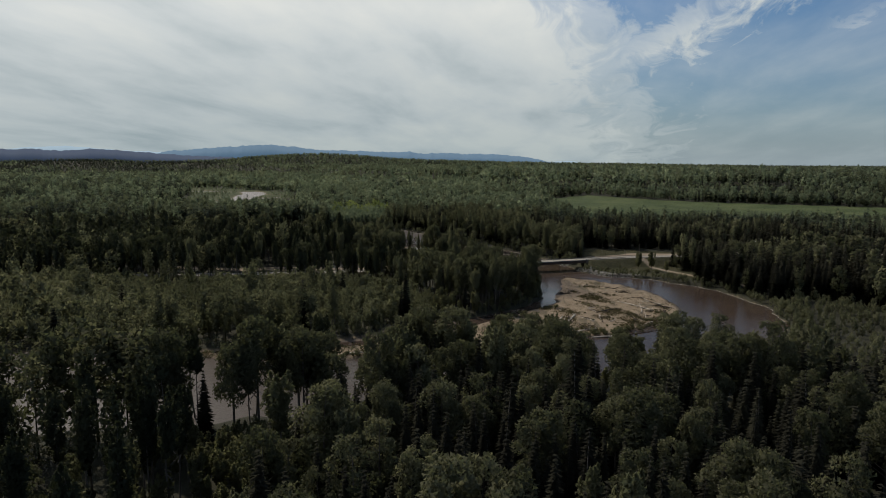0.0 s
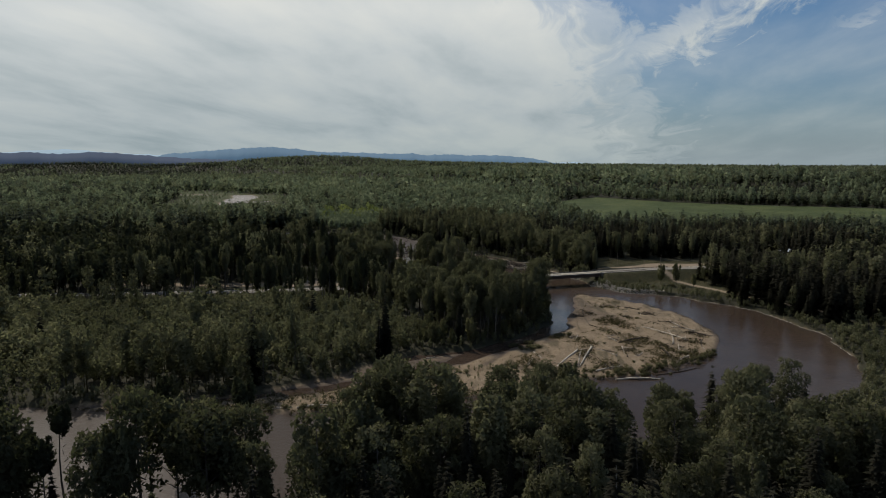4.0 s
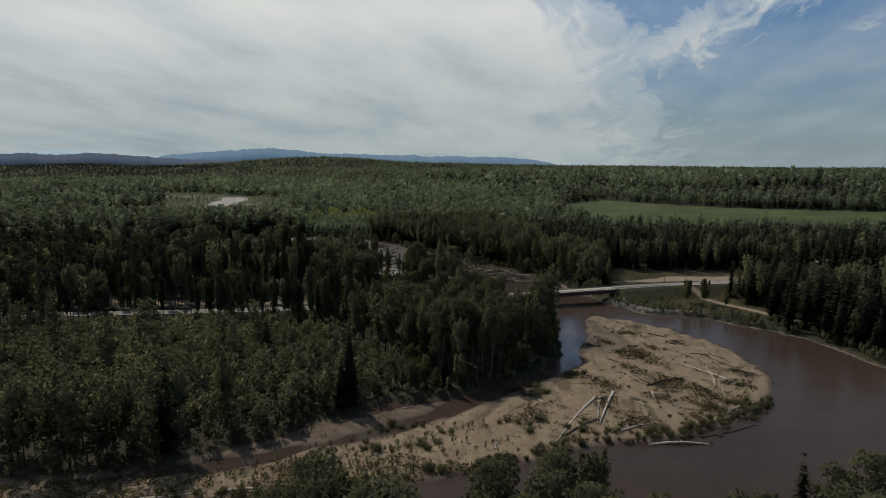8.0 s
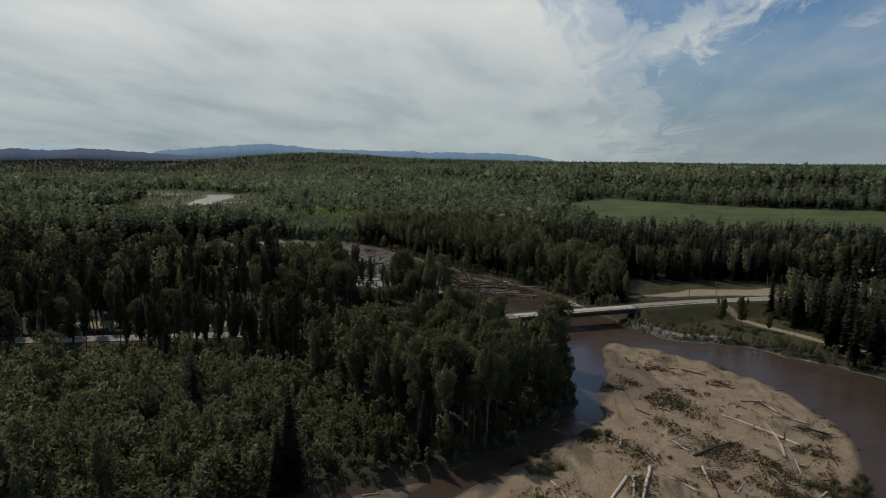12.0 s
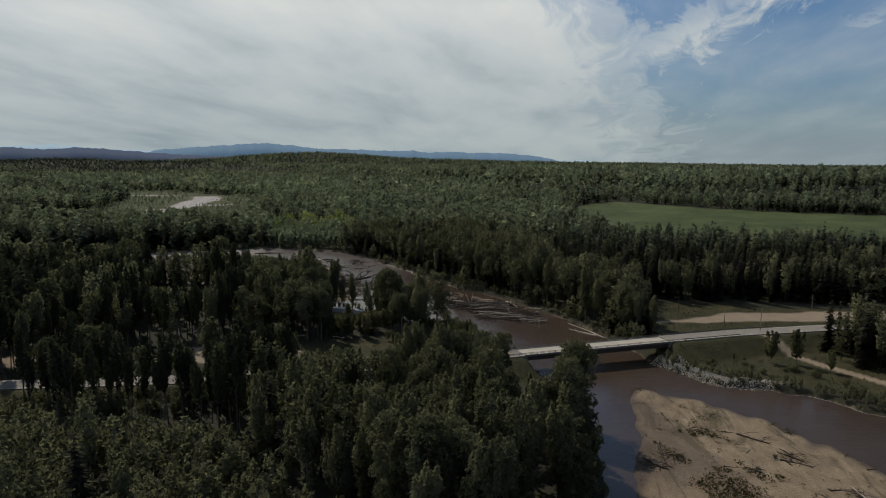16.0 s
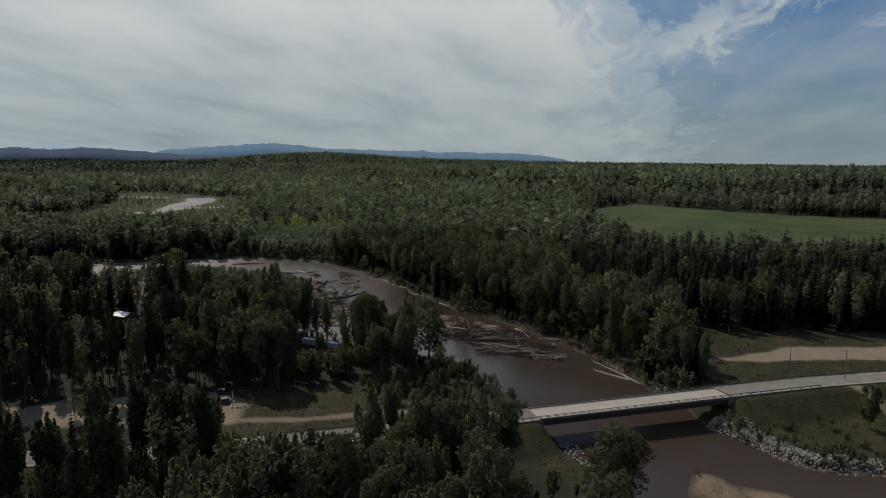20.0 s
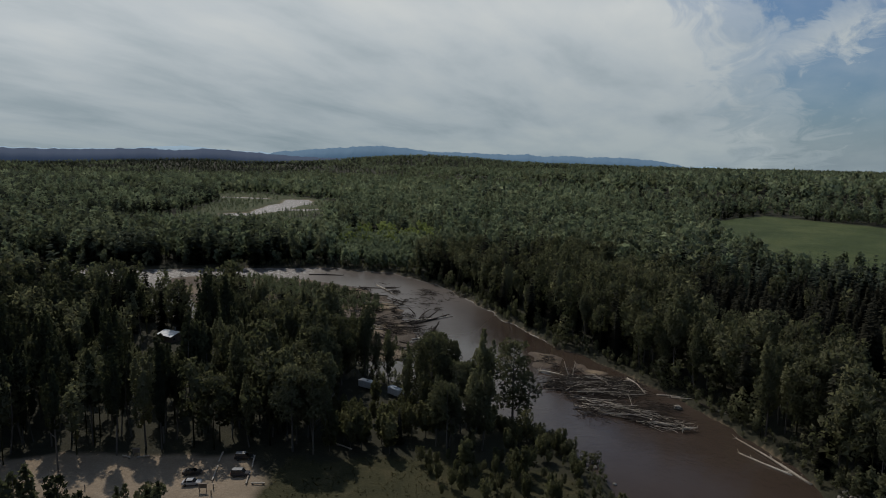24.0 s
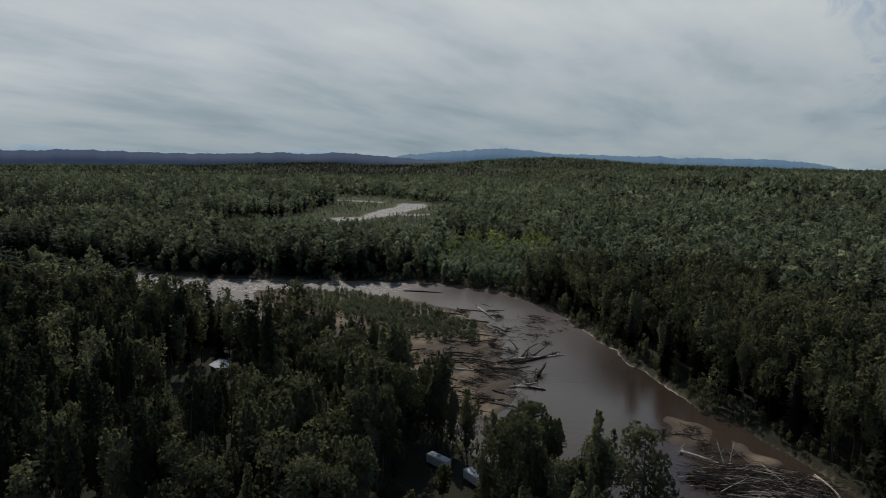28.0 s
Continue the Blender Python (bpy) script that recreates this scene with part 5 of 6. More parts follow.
# ---- driftwood ----
def tube_verts(rs, centre, radius, sides=8):
    """A bent tube through the centres, with closed, splintered ends."""
    centre = np.asarray(centre, float)
    n = len(centre)
    d = np.gradient(centre, axis=0)
    d /= np.linalg.norm(d, axis=1, keepdims=True)
    u = np.cross(d, [0.12, 0.2, 0.97])
    u /= np.linalg.norm(u, axis=1, keepdims=True)
    w = np.cross(d, u)
    k = np.arange(sides) * 2 * np.pi / sides
    r = np.asarray(radius)[:, None] * rs.uniform(0.88, 1.12, (n, sides))
    v = centre[:, None] + r[..., None] * (np.cos(k)[None, :, None] * u[:, None] + np.sin(k)[None, :, None] * w[:, None])
    v[0] += d[0] * rs.uniform(-0.25, 0.1, (sides, 1)) * 1.5
    v[-1] += d[-1] * rs.uniform(-0.1, 0.3, (sides, 1)) * 1.5
    f = [[i * sides + j, i * sides + (j + 1) % sides, (i + 1) * sides + (j + 1) % sides, (i + 1) * sides + j] for i in range(n - 1) for j in range(sides)]
    m = n * sides
    v = np.vstack([v.reshape(-1, 3), centre[0] + d[0] * 0.1, centre[-1] - d[-1] * 0.1])
    f += [[m, (j + 1) % sides, j, j] for j in range(sides)]
    f += [[m + 1, m - sides + j, m - sides + (j + 1) % sides, m - sides + (j + 1) % sides] for j in range(sides)]
    return v, [[a for i, a in enumerate(q) if a not in q[:i]] for q in f]


def py_mesh(name, v, f, mat, smooth=True):
    me = bpy.data.meshes.new(name)
    me.from_pydata([tuple(p) for p in v], [], f)
    me.materials.append(mat)
    me.polygons.foreach_set("use_smooth", np.full(len(me.polygons), smooth))
    return me


def log_mesh(seed, length, r, mat):
    rs = np.random.RandomState(seed)
    t = np.linspace(0, 1, 9)
    bend = rs.uniform(-0.05, 0.05, 2) * length
    c = np.stack([t * length - length / 2, bend[0] * np.sin(t * math.pi) + 0.04 * rs.normal(size=9), 0.5 * abs(bend[1]) * np.sin(t * math.pi)], 1)
    v, f = tube_verts(rs, c, r * (1.0 - 0.6 * t))
    for k in range(3 + int(length / 4)):
        at = c[rs.randint(3, 9)]
        a = rs.uniform(-0.6, math.pi + 0.6)
        out = np.array([rs.uniform(0.2, 0.9), math.cos(a), abs(math.sin(a)) * 0.8])
        w, g = tube_verts(rs, at + out * np.linspace(0, rs.uniform(0.4, 1.5), 3)[:, None], r * np.array([0.25, 0.18, 0.08]), 4)
        f += [[i + len(v) for i in q] for q in g]
        v = np.vstack([v, w])
    return py_mesh("driftwood_log", v, f, mat)


def roots_mesh(seed, r, mat):
    """The torn root plate of a fallen tree: crooked roots from one hub."""
    rs = np.random.RandomState(seed)
    vs, fs, n = [], [], 0
    for i in range(13):
        a = rs.uniform(0, 2 * math.pi)
        out = np.array([rs.uniform(-0.55, 0.1), math.cos(a), math.sin(a)])
        l = r * rs.uniform(1.6, 3.6)
        t = np.linspace(0, 1, 4)[:, None]
        c = out * l * t + rs.normal(size=(4, 3)) * 0.12 * l * t
        v, f = tube_verts(rs, c, r * 0.32 * (1 - 0.8 * t[:, 0]), 5)
        vs.append(v)
        fs += [[k + n for k in q] for q in f]
        n += len(v)
    return py_mesh("root_plate", np.vstack(vs), fs, mat)


rl = np.random.RandomState(77)
LOGS = {m.name: [(L, log_mesh(400 + int(L * 10) + i, L, r, m)) for L, r in ((4, 0.24), (7, 0.3), (11, 0.34), (16, 0.4), (24, 0.48)) for i in range(2)] for m in (DRIFT, DRIFT_DARK)}
ROOTS = {m.name: [roots_mesh(500 + i, 0.5, m) for i in range(3)] for m in (DRIFT, DRIFT_DARK)}


# the ground's height on a grid of one metre, for the many small things along the river
GRID_X, GRID_Y = np.arange(-310, 262.0), np.arange(235, 862.0)
GRID_Z = ground_z(*[a.ravel() for a in np.meshgrid(GRID_X, GRID_Y)]).reshape(len(GRID_Y), len(GRID_X))


def support(px, py):
    i, j = min(max(px + 310, 0), 570.99), min(max(py - 235, 0), 625.99)
    a, b = i % 1, j % 1
    i, j = int(i), int(j)
    z = (GRID_Z[j, i] * (1 - a) + GRID_Z[j, i + 1] * a) * (1 - b) + (GRID_Z[j + 1, i] * (1 - a) + GRID_Z[j + 1, i + 1] * a) * b
    return max(float(z), float(base(py)) - 0.15)


def log(x0, y0, x1, y1, mat=DRIFT, thick=1.0, rise=0.0, root=None, z=None, group="driftwood logs along the river", label=""):
    """A driftwood log from its butt to its tip."""
    flat = math.hypot(x1 - x0, y1 - y0)
    z0 = support(x0, y0) if z is None else z
    z1 = (support(x1, y1) if z is None else z + rl.uniform(-0.2, 0.2)) + rise
    L = math.sqrt(flat ** 2 + (z1 - z0) ** 2)
    L0, me = min(LOGS[mat.name], key=lambda e: abs(e[0] - L) + rl.uniform(0, 0.8))
    ob = new("driftwood_log", me)
    ax = Vector(((x1 - x0) / L, (y1 - y0) / L, (z1 - z0) / L))
    q = ax.to_track_quat("X", "Z")
    r = 0.3 * thick
    ob.matrix_basis = Matrix.LocRotScale(Vector(((x0 + x1) / 2, (y0 + y1) / 2, (z0 + z1) / 2 + r * 0.55)), q, Vector((L / L0, thick, thick)))
    tagged(ob, label or ("bleached bare driftwood log on the river gravel" if mat is DRIFT else "dark wet driftwood log on the river gravel"), "log", group)
    if root or (root is None and rl.uniform() < 0.35):
        o = new("root_plate", ROOTS[mat.name][rl.randint(3)])
        o.parent = ob
        o.matrix_basis = Matrix.LocRotScale(Vector((-L0 / 2, 0, 0)), Euler((rl.uniform(0, 6), 0, 0)), Vector((L0 / L * 0.9, 0.9, 0.9)))
    return ob


BAR_LOGS = [(87.1, 363.8, 72.5, 385.0), (79.8, 356.6, 83.4, 379.3), (90.9, 388.3, 89.4, 401.7), (96.7, 381.5, 87.8, 388.0), (80.0, 347.7, 82.1, 356.1),
            (55.0, 357.4, 52.1, 363.5), (50.8, 335.1, 44.3, 344.2), (42.3, 347.0, 33.6, 319.1), (37.1, 341.8, 32.9, 319.1),
            (35.3, 341.0, 19.1, 304.0), (37.1, 360.0, 33.6, 367.9), (37.1, 360.0, 38.8, 367.9), (55.7, 348.3, 55.0, 337.4)]
BAR_LOGS_B = [(44.9, 320.2, 43.0, 328.7), (72.2, 348.4, 72.8, 330.7), (81.8, 338.1, 75.5, 331.0), (94.0, 363.2, 91.3, 352.5), (47.9, 421.6, 47.1, 409.8),
              (42.0, 413.1, 46.5, 406.1), (62.2, 313.2, 81.1, 323.7), (13.1, 318.8, 15.1, 326.0), (99.3, 374.0, 91.3, 378.7), (72.5, 430.5, 79.3, 424.9),
              (77.1, 414.8, 84.6, 410.0), (39.4, 314.9, 50.2, 320.7), (55.6, 354.6, 69.6, 363.8), (46.0, 306.5, 64.0, 308.0), (22, 309, 33, 322)]
for k, seg in enumerate(BAR_LOGS):
    log(*seg, DRIFT, rl.uniform(0.8, 1.05), root=(k in (0, 6, 7, 9, 11)))
for seg in BAR_LOGS_B:
    log(*seg, DRIFT_DARK if rl.uniform() < 0.55 else DRIFT, rl.uniform(0.8, 1.15))
# smaller stranded pieces lie with the flow, thickest along the bar's outer half
for k in range(46):
    px, py = rl.uniform((20, 310), (104, 440))
    if not inside(BAR, px, py) or px < 0.25 * (py - 300) + 22:
        continue
    a, L = rl.choice((-0.35, 1.1, 2.2)) + rl.normal() * 0.35, rl.uniform(2.5, 7.5)
    log(px, py, px + math.cos(a) * L, py + math.sin(a) * L, DRIFT if rl.uniform() < 0.45 else DRIFT_DARK, rl.uniform(0.4, 0.75))
for seg in ((-16.3, 304.8, -15.2, 309.2), (13.5, 319.6, 15.7, 327.4), (1.7, 298.9, 2.8, 303.5), (-28.7, 328.1, -24.9, 329.6), (16.4, 337.9, 19.3, 329.7), (-90, 262, -68, 268), (-66, 268, -52, 270)):
    log(*seg, DRIFT, 1.0)


def raft(poly, count, singles, heading, lengths, group, pale):
    """A log jam: logs laid on and across one another within an outline. The lower ones are joined."""
    pts = np.array(poly)
    lo, hi = pts.min(0), pts.max(0)
    laid, under = 0, {m.name: ([], [], m) for m in (DRIFT, DRIFT_DARK)}
    for attempt in range(count * 20):
        if laid >= count:
            break
        px, py = rl.uniform(lo, hi)
        L = rl.uniform(*lengths)
        a = heading + rl.normal() * 0.3 + (rl.choice((-1, 1)) * rl.uniform(0.4, 1.4) if rl.uniform() < 0.22 else 0)
        ends = np.array([[px - math.cos(a) * L / 2, py - math.sin(a) * L / 2], [px + math.cos(a) * L / 2, py + math.sin(a) * L / 2]])
        if not inside(poly, np.array([px]), np.array([py]))[0] or not inside(poly, *(0.75 * ends + 0.25 * np.array([px, py])).T).all():
            continue
        mat, top = DRIFT if rl.uniform() < pale else DRIFT_DARK, laid < singles
        ob = log(*ends[0], *ends[1], mat, rl.uniform(0.2, 0.5), rl.uniform(-0.3, 1.0), None if top and rl.uniform() < 0.3 else False,
                 z=float(base(py)) + (0.45 if top else 0.05) + rl.uniform(0, 0.7), group=group, label="grey driftwood log piled in the log jam")
        if not top:
            vs, fs, _ = under[mat.name]
            n = len(vs)
            vs += [ob.matrix_basis @ v.co for v in ob.data.vertices]
            fs += [[k + n for k in p.vertices] for p in ob.data.polygons]
            bpy.data.objects.remove(ob)
        laid += 1
    for vs, fs, mat in under.values():
        if vs:
            tagged(new("jam_logs", py_mesh("jam_logs", vs, fs, mat)), "grey driftwood logs packed in the lower jam", "logs", kind="stuff")


RAFT_A = [(-25, 589), (-17, 603), (0, 609), (8.5, 608), (14, 589), (-3, 586), (-13, 587)]
RAFT_B = [(-13, 586), (4, 581), (15, 577), (24, 571), (27, 565), (19, 561), (5, 569), (-9, 570)]
raft(RAFT_A, 340, 110, radians(0), (3.5, 15), "logs of the log jam", 0.3)
raft(RAFT_B, 210, 65, radians(-14), (3.5, 17), "logs of the log jam", 0.3)
for seg in ((-25.3, 607.5, -13.5, 603.2), (6.9, 607.8, 12.7, 592.8), (13.3, 568.0, 20.6, 565.4), (22.5, 563.9, 26.7, 565.7)):
    log(*seg, DRIFT, 1.1, z=1.0, group="logs of the log jam", label="bleached driftwood log on top of the jam")
for x0, y0, x1, y1, r in ((-14.1, 604.4, -16.3, 608.1, 4.5), (-12.9, 605.5, -12.2, 609, 4.0), (8.3, 578.8, 6.6, 582, 3.0)):
    log(x0, y0, x1, y1, DRIFT, 0.8, rise=r, z=0.8, group="logs of the log jam", label="bleached driftwood log jutting up from the jam")
for seg in ((51.1, 538.0, 37.4, 563.7), (47.6, 542.3, 36.6, 553.1), (51.0, 538.8, 46.7, 544.9), (70.3, 543.0, 70.9, 557.0)):
    log(*seg, DRIFT, 0.85, root=False)
for seg in ((21.1, 593.6, 27.4, 589.4), (29.8, 585.8, 33.7, 580.1), (16.7, 594.7, 24.1, 592.8), (34.7, 580.5, 37.0, 577.9)):
    log(*seg, DRIFT if rl.uniform() < 0.6 else DRIFT_DARK, 0.9)
# the snags and stranded trunks of the upper bar
for x0, y0, x1, y1 in ((-94.8, 667.6, -78.7, 681.9), (-106.0, 669.2, -99.1, 673.9), (-132.8, 692.0, -115.4, 700.9), (-122.2, 649.3, -106.6, 651.7),
                       (-121.0, 644.3, -107.0, 655.2), (-197.4, 762.4, -175.1, 767.2), (-141.6, 742.7, -122.8, 720.9), (-134.8, 739.2, -127.1, 742.1),
                       (-117.3, 638.7, -101.0, 645.1), (-142.1, 700.6, -130.6, 702.5), (-138.3, 715.0, -133.1, 719.7), (-94.9, 647.4, -89.4, 651.3),
                       (-153.7, 720.3, -139.0, 723.0), (-143.6, 751.5, -136.7, 747.7), (-135.2, 674.8, -122.1, 671.2), (-126, 655, -108, 661),
                       (-119, 634, -104, 632), (-130, 690, -112, 694), (-150, 735, -128, 738), (-112, 705, -122, 712)):
    log(x0, y0, x1, y1, DRIFT_DARK if rl.uniform() < 0.7 else DRIFT, rl.uniform(0.9, 1.5), group="stranded trunks of the upper bar", label="dark stranded trunk on the upper gravel bar")
for x0, y0, x1, y1, r in ((-89.5, 676, -85, 680, 3.6), (-98.1, 681, -103, 685, 2.2), (-111.7, 659.1, -117, 662, 1.8), (-137.9, 712.5, -143, 716, 2.0), (-78.4, 645.5, -82, 655, 1.8)):
    log(x0, y0, x1, y1, DRIFT_DARK, 1.2, rise=r, root=True, z=float(base(y0)) - 0.2, group="stranded trunks of the upper bar", label="dead snag with torn roots standing in the shallows")

BRUSH_HEAPS = [(66, 362), (61, 355), (74, 351), (86, 362), (94, 375), (98, 372), (83, 341), (57, 343), (50, 414), (45, 408), (29, 366), (69, 406), (82, 415), (62, 432), (72, 337), (79, 333), (40, 340), (33, 321), (48, 323), (88, 396)]
# small broken branches caught in the jam and round the stranded logs
def debris(name, places, label):
    vs, fs, n = [], [], 0
    for px, py, spread, count, heading, lift in places:
        for i in range(count):
            cx_, cy_ = px + rl.normal() * spread, py + rl.normal() * spread * 0.7
            a, t = heading + rl.normal() * 0.9, rl.normal() * 0.22
            L, r = rl.uniform(0.8, 4.2), rl.uniform(0.04, 0.13)
            z = support(cx_, cy_) + rl.uniform(0.05, lift)
            d = np.array([math.cos(a) * math.cos(t), math.sin(a) * math.cos(t), math.sin(t)]) * L / 2
            v, f = tube_verts(rl, np.array([cx_, cy_, z]) + d * np.array([[-1], [0.1], [1]]) + [[0, 0, 0], [0, 0, rl.normal() * 0.1], [0, 0, 0]], r * np.array([1, 0.8, 0.4]), 4)
            vs.append(v)
            fs += [[q + n for q in g] for g in f]
            n += len(v)
    tagged(new(name, py_mesh(name, np.vstack(vs), fs, DRIFT_DARK)), label, "debris", kind="stuff")


debris("jam_debris", [(px, py, 1.6, 26, -0.3, 0.8) for px, py in ((-22, 621), (-20, 616), (-24, 625), (-18, 612), (-12, 612), (-26, 619))] + [(*rl.uniform((-18, 588), (10, 604)), 3.0, 24, 0.0, 1.7) for k in range(30)] + [(*rl.uniform((-6, 566), (22, 586)), 3.0, 20, -0.25, 1.5) for k in range(24)], "broken branches caught in the log jam")
debris("bar_debris", [((q[0] + q[2]) / 2, (q[1] + q[3]) / 2, 1.8, 9, math.atan2(q[3] - q[1], q[2] - q[0]), 0.6) for q in BAR_LOGS + BAR_LOGS_B] + [(px, py, 1.7, 20, 1.0 + 0.4 * rl.normal(), 0.8) for px, py in BRUSH_HEAPS], "dry brush piled against the logs of the bar")
debris("upper_bar_debris", [(*rl.uniform((-106, 606), (-80, 656)), (1.5, 2.6)[k % 2], 26, 0.3 + 0.4 * rl.normal(), 1.0) for k in range(26)] + [(*rl.uniform((-150, 636), (-82, 735)), (1.2, 2.4, 4.0)[k % 3], 26, 0.3 + 0.3 * rl.normal(), 1.5) for k in range(58)], "brush and sticks stranded on the upper bar")

for k in range(64):
    px, py = rl.uniform((-160, 632), (-76, 740)) if k < 34 else rl.uniform((-118, 604), (-78, 668))
    if inside(UPBAR, px, py):
        a, L = 0.35 + rl.normal() * 0.45, rl.uniform(5, 15)
        log(px, py, px + math.cos(a) * L, py + math.sin(a) * L, DRIFT_DARK if rl.uniform() < 0.75 else DRIFT, rl.uniform(0.7, 1.3), group="stranded trunks of the upper bar", label="dark stranded trunk on the upper gravel bar")

# snags grounded at the head of the upper bar, with their root masses
for x0, y0, x1, y1, thick, rise in ((-94, 661, -81.1, 683, 1.5, 0.4), (-98, 651.5, -86.5, 654.5, 1.3, 0.2), (-80.2, 650, -79.5, 660, 1.8, 2.6), (-93, 672, -91.5, 688, 1.0, 1.6), (-90, 668, -91, 675, 1.3, 3.2)):
    log(x0, y0, x1, y1, DRIFT_DARK, thick, rise=rise, group="snags in the river", label="dark uprooted trunk grounded in the shallow river")
debris("snag_roots", [(-92, 664, 1.9, 46, 0.9, 1.9), (-80.2, 651.5, 1.2, 34, 1.3, 1.8), (-100, 651.5, 2.0, 34, 0.4, 1.5), (-89.5, 670, 1.5, 34, 0.9, 1.8)], "dark tangled roots of the grounded snags")

# ---- riprap ----
def stone_mesh(seed):
    rs = np.random.RandomState(seed)
    bm = bmesh.new()
    bmesh.ops.create_icosphere(bm, subdivisions=1, radius=0.5)
    s = rs.uniform(0.7, 1.2, 3) * [1.15, 1.0, 0.75]
    for v in bm.verts:
        v.co = Vector([c * k * rs.uniform(0.82, 1.15) for c, k in zip(v.co, s)])
    me = bpy.data.meshes.new("stone")
    bm.to_mesh(me)
    bm.free()
    me.materials.append(ROCK)
    return me


STONES = [stone_mesh(600 + i) for i in range(6)]


def riprap(poly, step, size, singles, label):
    ob = new("riprap_bank")
    tagged(ob, label, "riprap")
    px, py = scatter(*(f(p[k] for p in poly) for k in (0, 1) for f in (min, max)), step)
    ok = inside(poly, px, py)
    px, py = px[ok], py[ok]
    pz = np.maximum(ground_z(px, py), base(py) - 0.3)
    vs, fs, n = [], [], 0
    for i in range(len(px)):
        m = Matrix.LocRotScale(Vector((px[i], py[i], pz[i] + rl.uniform(0, 0.18))), Euler(rl.uniform(0, 6.28, 3)), Vector((size * rl.uniform(0.55, 1.35),) * 3))
        me = STONES[rl.randint(6)]
        if i < singles:
            o = new("stone", me)
            o.parent = ob
            o.matrix_basis = m
        else:
            vs += [m @ v.co for v in me.vertices]
            fs += [[k + n for k in p.vertices] for p in me.polygons]
            n += len(me.vertices)
    if vs:
        o = tagged(new("stones", py_mesh("stones", vs, fs, ROCK, False)), kind="stuff")
        o.parent = ob


riprap([(62, 501), (66, 496), (71, 489), (77, 479), (83, 474), (90, 472), (103, 473), (106, 478), (94, 481), (85, 482), (80, 489), (75, 499), (69, 506)], 0.56, 0.72, 290, "sloping bank of grey angular riprap stones below the bridge")
riprap([(17, 486), (22, 486), (26, 477), (29, 469), (30, 457), (28, 450), (25, 451), (25, 462), (21, 473)], 0.9, 1.0, 150, "bank of grey angular riprap stones at the bridge foot")
riprap([(52, 527), (59, 535), (66, 533), (68, 524), (56, 520)], 0.95, 0.95, 120, "small pile of grey riprap stones upstream of the bridge")
for bx, by, bs in ((22.7, 582.8, 3.0), (-2, 532, 1.6), (-6, 538, 1.2), (3, 524, 1.3), (-4, 528, 1.0)):
    o = new("boulder", STONES[rl.randint(6)])
    o.matrix_basis = Matrix.LocRotScale(Vector((bx, by, support(bx, by) + bs * 0.2)), Euler((0.2, 0.4, rl.uniform(0, 6))), Vector((bs, bs, bs)))
    tagged(o, "pale weathered boulder at the water's edge", "boulder", "boulders along the river")

# ---- shrubs and weeds ----
def shrub_proto(seed, mat, h, w):
    rs = np.random.RandomState(seed)
    ob = new("willow_shrub")
    vs, fs, n = [], [], 0
    for i in range(9):
        a, l = rs.uniform(0, 6.28), rs.uniform(0.25, 0.5) * w
        t = np.linspace(0, 1, 4)[:, None]
        c = np.array([[math.cos(a) * l, math.sin(a) * l, h * rs.uniform(0.7, 0.95)]]) * t + [[0, 0, -0.1]]
        v, f = tube_verts(rs, c, 0.035 * (1 - 0.7 * t[:, 0]), 4)
        vs.append(v)
        fs += [[k + n for k in q] for q in f]
        n += len(v)
    s = new("branching", py_mesh("branching", np.vstack(vs), fs, BARK))
    v, f = broad_crown(rs, 520, h, w, 0.0, 0.15, 18)
    c = new("foliage", np_mesh("foliage", v, f, mat))
    vectors(c.data, "outward", outward(v, h))
    s.parent = c.parent = ob
    return ob


shrubs = [shrub_proto(700 + i, WILLOW, 2.2, w) for i, w in enumerate((3.0, 4.2, 3.6, 3.8))]
spots = [(28.7, 366.1), (13.4, 345.4), (11.1, 352.0), (64.3, 389.8), (54.1, 371.3), (41.6, 355.0), (62.3, 429.6), (73.5, 353.5), (87.8, 362.0), (58.9, 341.4),
         (45.3, 318.4), (29.9, 313.8), (51.7, 312.9), (59.4, 315.1), (73.3, 327.8), (84.1, 339.9), (84.1, 334.2), (36.4, 314.4), (26.1, 307.5), (60.8, 326.6),
         (14.6, 345.8), (-12.5, 309.4), (8.8, 314.8), (-24.5, 315.1), (-31.9, 310.9), (-17.6, 299.5), (-33.8, 297.9)]
for n, (sx, sy) in enumerate(spots):
    bushy = n in (0, 1, 2, 13, 14, 15, 20) or sy < 316
    for k in range(6 if bushy else 4):
        ax, ay = sx + rl.normal() * (3.4 if bushy else 2.6), sy + rl.normal() * 2.2
        s = rl.uniform(0.45, 1.0) if bushy else rl.uniform(0.25, 0.55)
        o = copy_thing(shrubs[rl.randint(4)], pose(0, 0, 0))
        o.matrix_basis = Matrix.LocRotScale(Vector((ax, ay, support(ax, ay))), Euler((0, 0, rl.uniform(0, 6))), Vector((s * 1.2, s * 1.2, s * rl.uniform(0.7, 1.1))))
        tagged(o, "low grey-green willow shrub on the gravel bar", "shrub", "shrubs of the gravel bar")
edge_line = [(95, 344), (86, 332), (71, 320), (55, 311), (38, 306), (21, 300), (5, 289), (-15, 280), (-45, 268), (-87, 261)]
